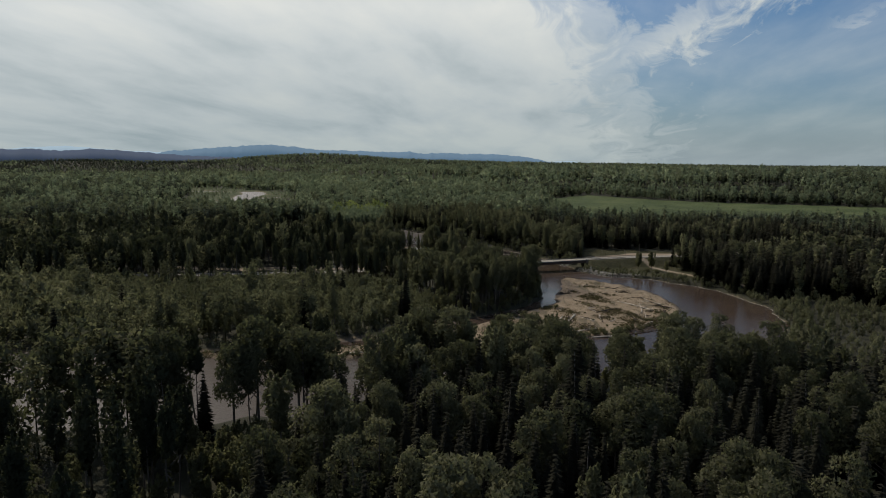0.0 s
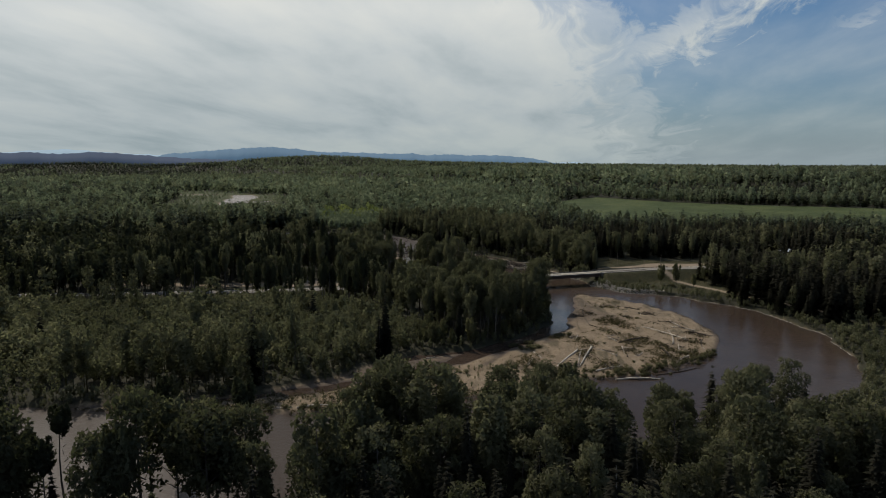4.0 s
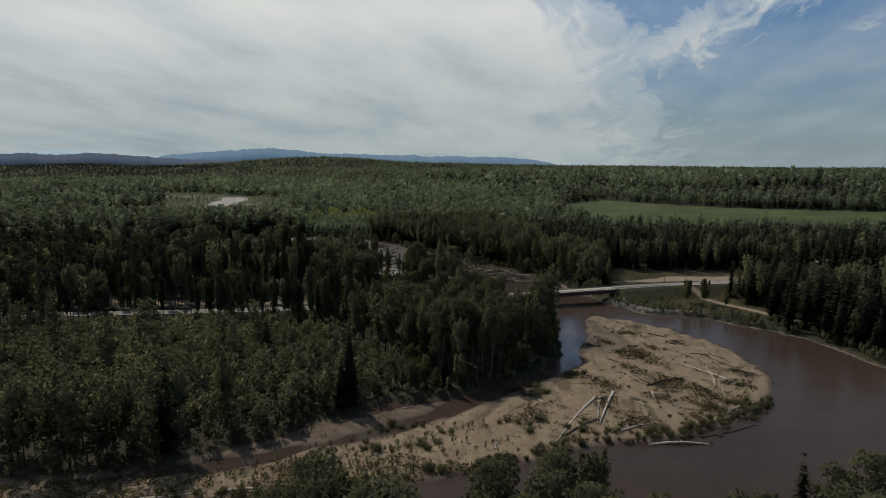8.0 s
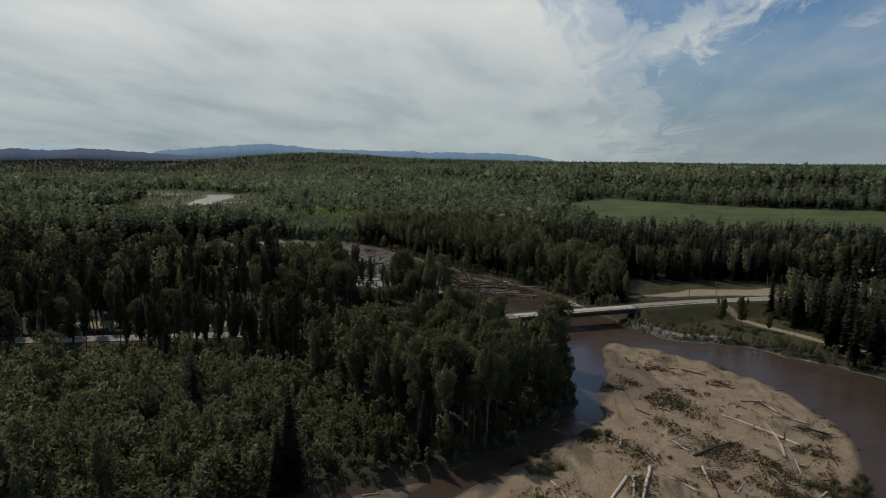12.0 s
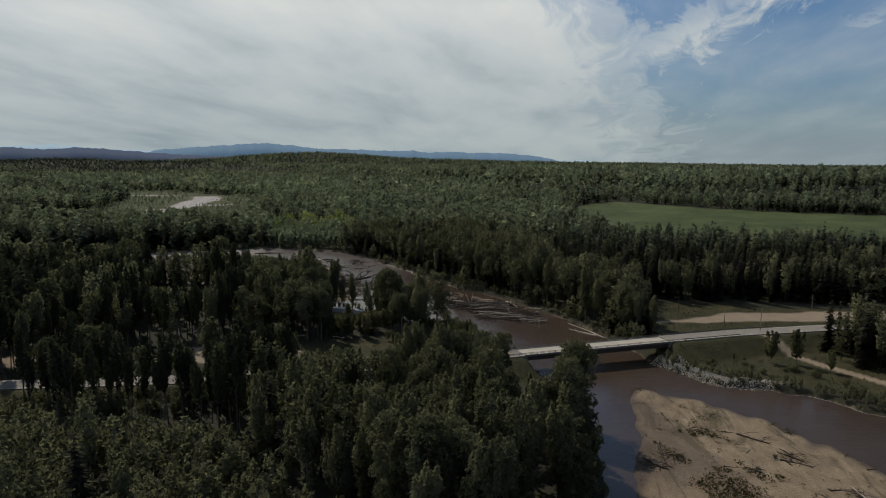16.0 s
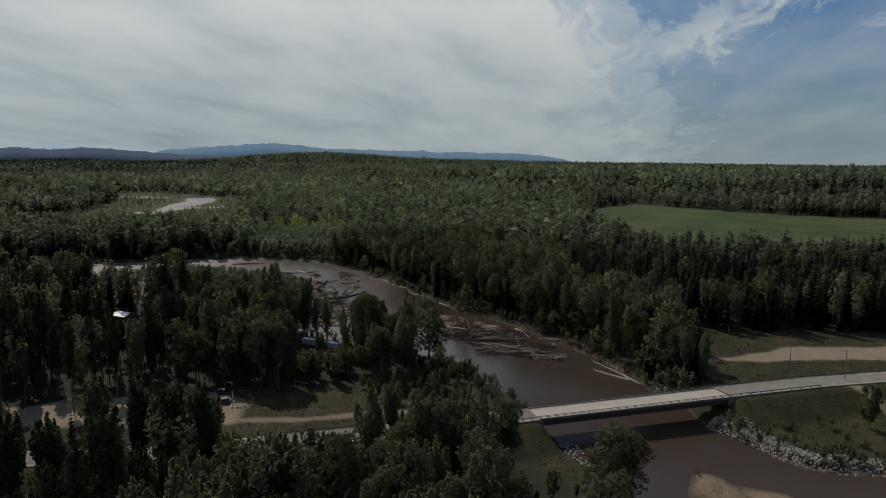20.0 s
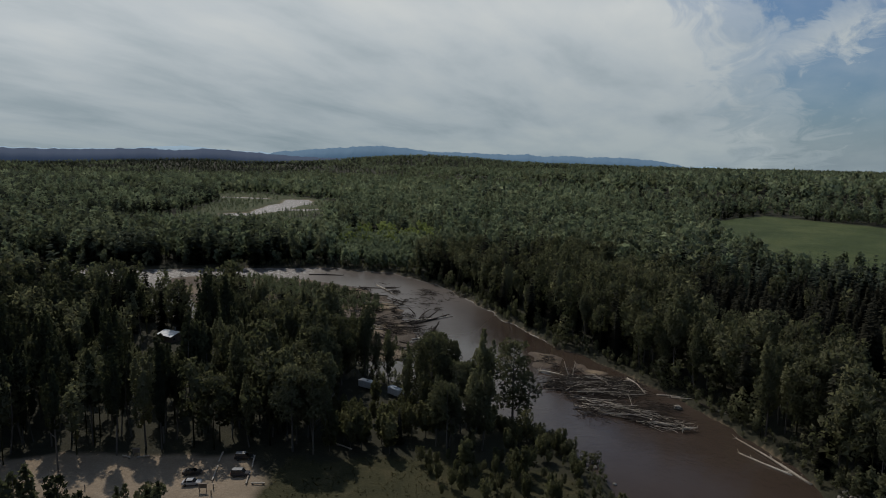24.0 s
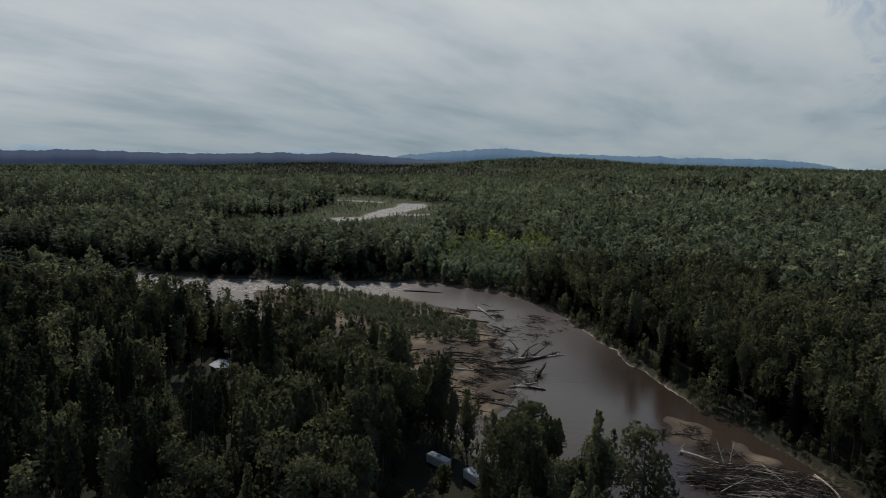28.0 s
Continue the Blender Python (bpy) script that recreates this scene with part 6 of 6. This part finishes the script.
for k in range(170):
    f = rl.uniform(0, len(edge_line) - 1.001)
    a, b = edge_line[int(f)], edge_line[int(f) + 1]
    t = f - int(f)
    ax, ay = a[0] + (b[0] - a[0]) * t + rl.normal() * 1.2, a[1] + (b[1] - a[1]) * t + rl.uniform(0.5, 5)
    s = rl.uniform(0.35, 0.95)
    o = copy_thing(shrubs[rl.randint(4)], pose(0, 0, 0))
    o.matrix_basis = Matrix.LocRotScale(Vector((ax, ay, support(ax, ay))), Euler((0, 0, rl.uniform(0, 6))), Vector((s, s, s)))
    tagged(o, "low grey-green willow shrub on the gravel bar", "shrub", "shrubs of the gravel bar")
for k in range(60):
    a = rl.uniform(0, 1)
    ax, ay = ((80 + 70 * a + rl.normal() * 3, 498 - 22 * a + rl.normal() * 6) if k < 12 else (-6 - 26 * a + rl.normal() * 3, 536 + 14 * a + rl.normal() * 3))
    s = rl.uniform(0.5, 1.5)
    o = copy_thing(shrubs[rl.randint(4)], pose(0, 0, 0))
    o.matrix_basis = Matrix.LocRotScale(Vector((ax, ay, support(ax, ay))), Euler((0, 0, rl.uniform(0, 6))), Vector((s, s, s)))
    tagged(o, "low green shrub on the grassy river bank", "shrub", "shrubs of the river bank")
for src in shrubs:
    for o in (*src.children_recursive, src):
        bpy.data.objects.remove(o)

# weed patches of the bar: middle and half-width
WEED_PATCHES = [(-24, 622, 4), (-22, 617, 4), (-26, 627, 3), (57, 395, 5), (63, 394, 5), (65, 383, 4), (55, 373, 6), (62, 430, 4), (42, 354, 4), (61, 355, 4), (66, 362, 4), (74, 350, 5), (86, 362, 5), (94, 374, 3),
                (83, 340, 5), (57, 343, 4), (50, 414, 3), (29, 368, 5), (23, 332, 4), (15, 322, 5), (72, 336, 5), (65, 329, 5), (48, 322, 5), (69, 405, 3), (82, 415, 3), (37, 336, 4)]
rt = np.random.RandomState(9)
TUFT = [broad_crown(rt, 24, 0.8, w, 0.0, 0.17, 6) for w in (1.6, 2.4, 3.2)]
wx_, wy_ = scatter(-150, 110, 250, 476, 1.0)
patch = 0.45 * wobble(0.9 * wx_ - 0.4 * wy_, 0.3 * (0.4 * wx_ + 0.9 * wy_), 20, 41) + 0.45 * wobble(wx_, wy_, 8, 42) + 0.25 * rs.normal(size=len(wx_)) - 0.28
for px, py, wide in WEED_PATCHES:
    # each patch is drawn out along the flow
    du, dv = 0.85 * (wx_ - px) + 0.53 * (wy_ - py), 0.85 * (wy_ - py) - 0.53 * (wx_ - px)
    patch = patch + 1.0 * np.exp(-(du / wide) ** 2 - (dv / (wide * 1.7)) ** 2)
patch = patch + 0.8 * smoothstep(300, 285, wy_)
_, _, rv, br, _ = land_fields(wx_, wy_)
ok = (br < -2.5) & (rv < 0) & (patch > 0.16)
wx_, wy_ = wx_[ok], wy_[ok]
tagged(wood_mesh("bar_weeds", TUFT, wx_, wy_, ground_z(wx_, wy_), rs.uniform(0.3, 1.15, len(wx_)) * smoothstep(0.1, 0.7, patch[ok]).clip(0.4, 1), 0.8, DRY), "sparse dry weeds on the gravel bar", "weeds", kind="stuff")
qx, qy = scatter(-130, 30, 258, 318, 2.6)
_, _, rv, br, _ = land_fields(qx, qy)
ok = (br < -1.5) & (rv < 0) & (wobble(qx, qy, 16, 43) + 0.5 * rs.normal(size=len(qx)) > 0.15 + 0.02 * (qx + 20).clip(0, 60))
qx, qy = qx[ok], qy[ok]
tagged(wood_mesh("tail_brush", MID[2], qx, qy, ground_z(qx, qy), rs.uniform(0.7, 2.3, len(qx)), 8.0, POPLAR_N), "low willow brush on the tail of the gravel bar", "brush", kind="stuff")
ux, uy = scatter(-290, -100, 640, 745, 3.2)
ok = inside(WILLOWS, ux, uy)
ux, uy = ux[ok], uy[ok]
tagged(wood_mesh("willow_thicket", MID[2], ux, uy, ground_z(ux, uy), rs.uniform(3.0, 6.0, len(ux)), 8.0, POPLAR_HAZED), "low green willow thicket on the upper bar", "thicket", kind="stuff")
# rough grass of the verges, the embankment and the clearings
BLADES = [broad_crown(rt, 12, 0.8, w, 0.0, 0.2, 4) for w in (1.2, 1.8, 2.4)]
vx, vy = scatter(-150, 230, 440, 620, 1.25)
_, mk3, rv, _, rd = land_fields(vx, vy)
ok = (mk3["grass"] > 0.4) & (mk3["lot"] < 0.2) & (rv > 0.8) & (rd > 5.4) & (wobble(vx, vy, 12, 61) + 0.7 * rs.normal(size=len(vx)) > 0.1)
vx, vy = vx[ok], vy[ok]
tagged(wood_mesh("verge_grass", BLADES, vx, vy, ground_z(vx, vy), rs.uniform(0.2, 0.8, len(vx)), 0.8, DRY), "rough olive grass of the road verges", "grass", kind="stuff")
# brush along the banks, under the trees' edge
ex, ey = scatter(-260, 220, 262, 830, 2.6)
_, mk2, rv, _, rd = land_fields(ex, ey)
ok = (rv > -0.4) & (rv < 8.5) & (mk2["grass"] < 0.3) & (rd > 8) & is_seen(ex, ey, 0) & (rs.uniform(size=len(ex)) < 0.8)
ex, ey = ex[ok], ey[ok]
tagged(wood_mesh("bank_brush", MID[2], ex, ey, ground_z(ex, ey), rs.uniform(1.2, 5.0, len(ex)), 8.0, POPLAR_N), "tangled green brush along the river banks", "brush", kind="stuff")

rx_, ry_ = scatter(-150, -40, 398, 458, 2.4)
_, mk4, rv, _, rd = land_fields(rx_, ry_)
ok = inside(ROADSIDE_L, rx_, ry_) & (rd > 8) & (mk4["lot"] < 0.1) & (rs.uniform(size=len(rx_)) < 0.8)
rx_, ry_ = rx_[ok], ry_[ok]
tagged(wood_mesh("roadside_brush", MID[2], rx_, ry_, ground_z(rx_, ry_), rs.uniform(2.0, 6.5, len(rx_)), 8.0, COTTON_SHADED_N), "brush under the roadside trees in shade-darkened green", "brush", kind="stuff")

# foam and pale flotsam that the current leaves along its outer bank
def foam_line(line, seed, gaps):
    rs = np.random.RandomState(seed)
    c, a = along([(*p, 0.0) for p in line], 0, 9999, 0.9)
    nrm = np.stack([-np.sin(a), np.cos(a)], 1)
    reach = np.arange(-7, 7, 0.3)
    gx_, gy_ = c[:, 0, None] + nrm[:, 0, None] * reach, c[:, 1, None] + nrm[:, 1, None] * reach
    rv = land_fields(gx_.ravel(), gy_.ravel())[2].reshape(gx_.shape)
    at = reach[np.abs(rv + 0.85).argmin(1)] + 0.15 * rs.normal(size=len(c))
    wide = np.clip(0.16 + 0.16 * np.sin(np.arange(len(c)) * 0.23 + seed) + 0.14 * rs.normal(size=len(c)), 0.03, 0.5)
    wide = np.where(rs.uniform(size=len(c)) < gaps, 0.02, wide)
    mid = c[:, :2] + nrm * at[:, None]
    z = base(mid[:, 1]) + 0.03
    v = np.concatenate([np.column_stack([mid - nrm * wide[:, None], z]), np.column_stack([mid, z + 0.08]), np.column_stack([mid + nrm * wide[:, None], z])])
    n = len(c)
    f = [[j * n + i, j * n + i + 1, (j + 1) * n + i + 1, (j + 1) * n + i] for j in range(2) for i in range(n - 1)]
    tagged(new("foam", np_mesh("foam", v, f, FOAM, True)), "thin white foam line along the water's edge", "foam", kind="stuff")


FOAM = plain("river_foam", (0.22, 0.205, 0.18), (0.50, 0.475, 0.435), 0.8, 0.7, local=False, gloss=0.2)
foam_line(RIVER[6:13], 3, 0.2)
foam_line([(-420, 735), (-330, 742), (-287, 757), (-241, 775), (-190, 792)], 4, 0.2)
foam_line(RIVER[21:30], 5, 0.82)
# ---- vehicles, trailers, buildings ----
def car_paint(name, colour, rough=0.3):
    m, t, b = material(name)
    n = noise_tex(t, t.nodes.new("ShaderNodeTexCoord").outputs["Object"], 3.0)
    t.links.new(ramp(t, n, [(0.3, tuple(c * 0.8 for c in colour)), (0.7, colour)]), b.inputs["Base Color"])
    b.inputs["Roughness"].default_value = rough
    b.inputs["Coat Weight"].default_value = 0.5
    return m


RUBBER = plain("tyre_rubber", (0.012, 0.012, 0.012), (0.03, 0.03, 0.03), 3.0, 0.85)
GLASS = car_paint("dark_vehicle_glass", (0.02, 0.024, 0.028), 0.05)
LAMP = car_paint("lamp_lens", (0.6, 0.58, 0.55), 0.15)
TAIL = car_paint("tail_lens", (0.25, 0.02, 0.02), 0.2)


def extruded(profile, y0, y1, inset=0.0):
    """A side profile (x, z) drawn out across the width, its upper points drawn in."""
    bm = bmesh.new()
    top = max(z for _, z in profile)
    rings = []
    for y in (y0, y1):
        s = 1 if y > 0 else -1
        rings.append([bm.verts.new((px, y - s * inset * (pz / top) ** 3, pz)) for px, pz in profile])
    bm.faces.new(rings[0][::-1])
    bm.faces.new(rings[1])
    n = len(profile)
    for i in range(n):
        bm.faces.new((rings[0][i], rings[0][(i + 1) % n], rings[1][(i + 1) % n], rings[1][i]))
    bmesh.ops.recalc_face_normals(bm, faces=bm.faces)
    bmesh.ops.bevel(bm, geom=list(bm.edges), offset=0.04, segments=2, affect="EDGES")
    return bm


def vehicle(px, py, deg, paint, boxy, label, roof_mat=None):
    ob = new("car")
    ob.matrix_world = pose(px, py, float(ground_z(np.array([px]), np.array([py]))[0]), 0, 0, deg)
    tagged(ob, label, "car", "vehicles in the gravel lot")
    w = 0.92
    part("body", extruded([(-2.25, 0.35), (2.25, 0.35), (2.3, 0.7), (2.1, 0.92), (1.1, 1.02), (-2.2, 1.02), (-2.3, 0.8)], -w, w), paint, ob)
    if boxy:
        cab = [(-2.2, 1.02), (1.15, 1.02), (0.6, 1.72), (0.4, 1.8), (-2.05, 1.8), (-2.18, 1.7)]
    else:
        cab = [(-1.9, 1.0), (1.1, 1.0), (0.35, 1.42), (-0.9, 1.45), (-1.5, 1.36)]
    top = max(z for _, z in cab)
    cabin = part("cabin", extruded(cab, -w + 0.05, w - 0.05, 0.14), GLASS, ob)
    x0, x1 = (-2.0, 0.45) if boxy else (-1.2, 0.3)
    part("roof", box(bmesh.new(), x0, x1, -w + 0.2, w - 0.2, top - 0.03, top + 0.035, bevel=0.02), roof_mat or paint, cabin)
    for xk in (-1.0, 0.5):
        for s in (-1, 1):
            part("pillar", box(bmesh.new(), xk - 0.05, xk + 0.05, s * (w - 0.11) - 0.03, s * (w - 0.11) + 0.03, 1.0, top - 0.05), paint, cabin)
    for xk in (-1.4, 1.4):
        for s in (-1, 1):
            bm = bmesh.new()
            bmesh.ops.create_cone(bm, segments=16, radius1=0.34, radius2=0.34, depth=0.22, cap_ends=True, matrix=pose(xk, s * (w - 0.08), 0.34, 90))
            tyre = part("wheel", bm, RUBBER, ob)
            bm = bmesh.new()
            bmesh.ops.create_cone(bm, segments=12, radius1=0.2, radius2=0.17, depth=0.25, cap_ends=True, matrix=pose(xk, s * (w - 0.08), 0.34, 90))
            part("rim", bm, GALV, tyre)
    for s in (-1, 1):
        part("headlight", box(bmesh.new(), 2.2, 2.31, s * 0.65 - 0.16, s * 0.65 + 0.16, 0.68, 0.84, bevel=0.02), LAMP, ob)
        part("tail_light", box(bmesh.new(), -2.32, -2.22, s * 0.72 - 0.1, s * 0.72 + 0.1, 0.75, 0.98, bevel=0.02), TAIL, ob)
    return ob


SILVER, BLACK, NAVY = car_paint("silver_car_paint", (0.42, 0.43, 0.44)), car_paint("black_car_paint", (0.015, 0.015, 0.017)), car_paint("dark_blue_car_paint", (0.02, 0.025, 0.04))
PALE = car_paint("pale_roof_paint", (0.34, 0.34, 0.335))
vehicle(-95.7, 491.9, 20, SILVER, False, "silver sedan parked on the gravel lot")
vehicle(-99.0, 496.8, 20, BLACK, False, "black sedan parked on the gravel lot")
vehicle(-90.8, 507.0, 18, BLACK, True, "dark van with a pale roof parked by the barrier", PALE)
vehicle(-86.6, 498.6, 18, NAVY, True, "dark blue van with a pale roof parked by the barrier", PALE)


def barrier(x0, y0, x1, y1):
    ob = new("timber_barrier")
    L = math.hypot(x1 - x0, y1 - y0)
    ob.matrix_world = pose((x0 + x1) / 2, (y0 + y1) / 2, float(ground_z(np.array([(x0 + x1) / 2]), np.array([(y0 + y1) / 2]))[0]), 0, 0, math.degrees(math.atan2(y1 - y0, x1 - x0)))
    bm = bmesh.new()
    bmesh.ops.create_cone(bm, segments=10, radius1=0.2, radius2=0.17, depth=L, cap_ends=True, matrix=pose(0, 0, 0.42, 0, 90))
    part("beam", bm, DRIFT, ob)
    for s in (-1, 1):
        part("block", box(bmesh.new(), s * L * 0.38 - 0.15, s * L * 0.38 + 0.15, -0.22, 0.22, -0.1, 0.28, bevel=0.02), WOODPOLE, ob)
    tagged(ob, "pale peeled log barrier at the edge of the lot", "barrier", "barriers of the gravel lot")


for seg in ((-98.3, 508.9, -96.2, 503.8), (-94.9, 501.5, -91.7, 494.2), (-88.7, 508.8, -85.8, 502.5), (-84.5, 498.7, -82.8, 494.8), (-81.8, 495.4, -78.6, 496.3),
            (-122.3, 499.9, -119.7, 499.6), (-118.4, 500.4, -115.9, 502.3), (-72.0, 523.2, -66.4, 521.1), (-112, 478.5, -104, 480), (-103, 480.2, -93.5, 482)):
    barrier(*seg)


def sign_board(px, py, deg, h=2.1):
    ob = new("information_board")
    ob.matrix_world = pose(px, py, float(ground_z(np.array([px]), np.array([py]))[0]), 0, 0, deg)
    for s in (-1, 1):
        part("post", box(bmesh.new(), s * 0.8 - 0.07, s * 0.8 + 0.07, -0.07, 0.07, -0.4, h, bevel=0.01), WOODPOLE, ob)
    part("panel", box(bmesh.new(), -0.95, 0.95, -0.14, -0.08, 1.0, h - 0.1, bevel=0.01), WOODPOLE, ob)
    part("roof_board", box(bmesh.new(), -1.1, 1.1, -0.35, 0.3, h, h + 0.07, bevel=0.01), WOODPOLE, ob)
    tagged(ob, "dark wooden information board on two posts", "sign", "boards of the gravel lot")


sign_board(-91.0, 489.5, 20)
sign_board(-119.3, 501.5, 10)
for k, (px, py) in enumerate(((-89.3, 491.2), (-92.8, 490.6), (-110, 484), (-118, 482.5), (-88.2, 488.6))):
    ob = new("bollard")
    ob.matrix_world = pose(px, py, float(ground_z(np.array([px]), np.array([py]))[0]))
    bm = bmesh.new()
    bmesh.ops.create_cone(bm, segments=10, radius1=0.14, radius2=0.13, depth=1.5, cap_ends=True, matrix=pose(0, 0, 0.55))
    part("post", bm, WOODPOLE, ob)
    part("cap", box(bmesh.new(), -0.16, 0.16, -0.16, 0.16, 1.3, 1.36, bevel=0.02), DRIFT, ob)
    tagged(ob, "short dark wooden post at the lot's edge", "post", "posts of the gravel lot")

TRAILER = plain("white_trailer_skin", (0.55, 0.55, 0.54), (0.8, 0.8, 0.79), 1.0, 0.4)
ROOFING = plain("pale_metal_roofing", (0.42, 0.44, 0.46), (0.62, 0.64, 0.66), 0.8, 0.4, 0.3)
WALLBOARD = plain("brown_wall_boards", (0.10, 0.075, 0.055), (0.20, 0.155, 0.115), 1.0)


def trailer(px, py, deg, L=7.0):
    ob = new("camping_trailer")
    ob.matrix_world = pose(px, py, float(ground_z(np.array([px]), np.array([py]))[0]), 0, 0, deg)
    body = part("body", box(bmesh.new(), -L / 2, L / 2, -1.2, 1.2, 0.6, 3.0, bevel=0.18), TRAILER, ob)
    for xk in (-L * 0.28, L * 0.25):
        part("window", box(bmesh.new(), xk - 0.5, xk + 0.5, -1.23, -1.19, 1.6, 2.3, bevel=0.01), GLASS, body)
    part("door", box(bmesh.new(), -0.35, 0.35, -1.225, -1.19, 0.75, 2.6, bevel=0.01), PALE, body)
    part("roof_vent", box(bmesh.new(), -0.4, 0.4, -0.4, 0.4, 3.0, 3.2, bevel=0.04), PALE, body)
    for s in (-1, 1):
        bm = bmesh.new()
        bmesh.ops.create_cone(bm, segments=14, radius1=0.35, radius2=0.35, depth=0.24, cap_ends=True, matrix=pose(-0.3, s * 1.02, 0.35, 90))
        part("wheel", bm, RUBBER, ob)
    part("drawbar", box(bmesh.new(), L / 2 - 0.1, L / 2 + 1.2, -0.08, 0.08, 0.5, 0.62), STEEL, ob)
    tagged(ob, "white camping trailer parked among the trees", "trailer", "trailers in the woods")


trailer(-80, 568, 160)
trailer(-68.5, 564, 150, 6.0)
trailer(223, 601, 20, 6.5)


def cabin(px, py, deg, w, d, h, label):
    ob = new("cabin")
    ob.matrix_world = pose(px, py, float(ground_z(np.array([px]), np.array([py]))[0]) - 0.2, 0, 0, deg)
    wall = part("wall", extruded([(-w / 2, 0), (w / 2, 0), (w / 2, h), (0, h + 0.25 * w * 0.7), (-w / 2, h)], -d / 2, d / 2), WALLBOARD, ob)
    for s in (-1, 1):
        bm = bmesh.new()
        box(bm, 0, w / 2 / math.cos(0.337) + 0.55, -d / 2 - 0.5, d / 2 + 0.5, 0, 0.12)
        bmesh.ops.transform(bm, matrix=Matrix.Translation((0, 0, h + 0.175 * w + 0.05)) @ Matrix.Diagonal((s, 1, 1, 1)) @ Matrix.Rotation(0.337, 4, "Y"), verts=bm.verts)
        bmesh.ops.recalc_face_normals(bm, faces=bm.faces)
        part("roof", bm, ROOFING, ob)
    for k in (-0.28, 0.28):
        win = part("window", box(bmesh.new(), w * k - 0.6, w * k + 0.6, -d / 2 - 0.06, -d / 2 + 0.02, 1.0, 2.1), PALE, ob)
        part("pane", box(bmesh.new(), w * k - 0.52, w * k + 0.52, -d / 2 - 0.075, -d / 2 - 0.05, 1.08, 2.02), GLASS, win)
    part("door", box(bmesh.new(), -0.45, 0.45, -d / 2 - 0.06, -d / 2 + 0.02, 0.2, 2.25), WOODPOLE, ob)
    part("chimney", box(bmesh.new(), w * 0.2, w * 0.2 + 0.5, -0.3, 0.3, h + 0.3, h + 0.25 * w + 0.7, bevel=0.02), CONCRETE_DK, ob)
    tagged(ob, label, "house", "houses in the woods")


cabin(-183, 601, 70, 7, 9, 2.8, "small brown cabin with a pale metal roof among trees")
cabin(250, 640, 15, 13, 9, 3.0, "low brown house with a pale metal roof behind trees")
cabin(-151, 845, 70, 7, 10, 2.8, "small house with a pale metal roof at the wood's edge")
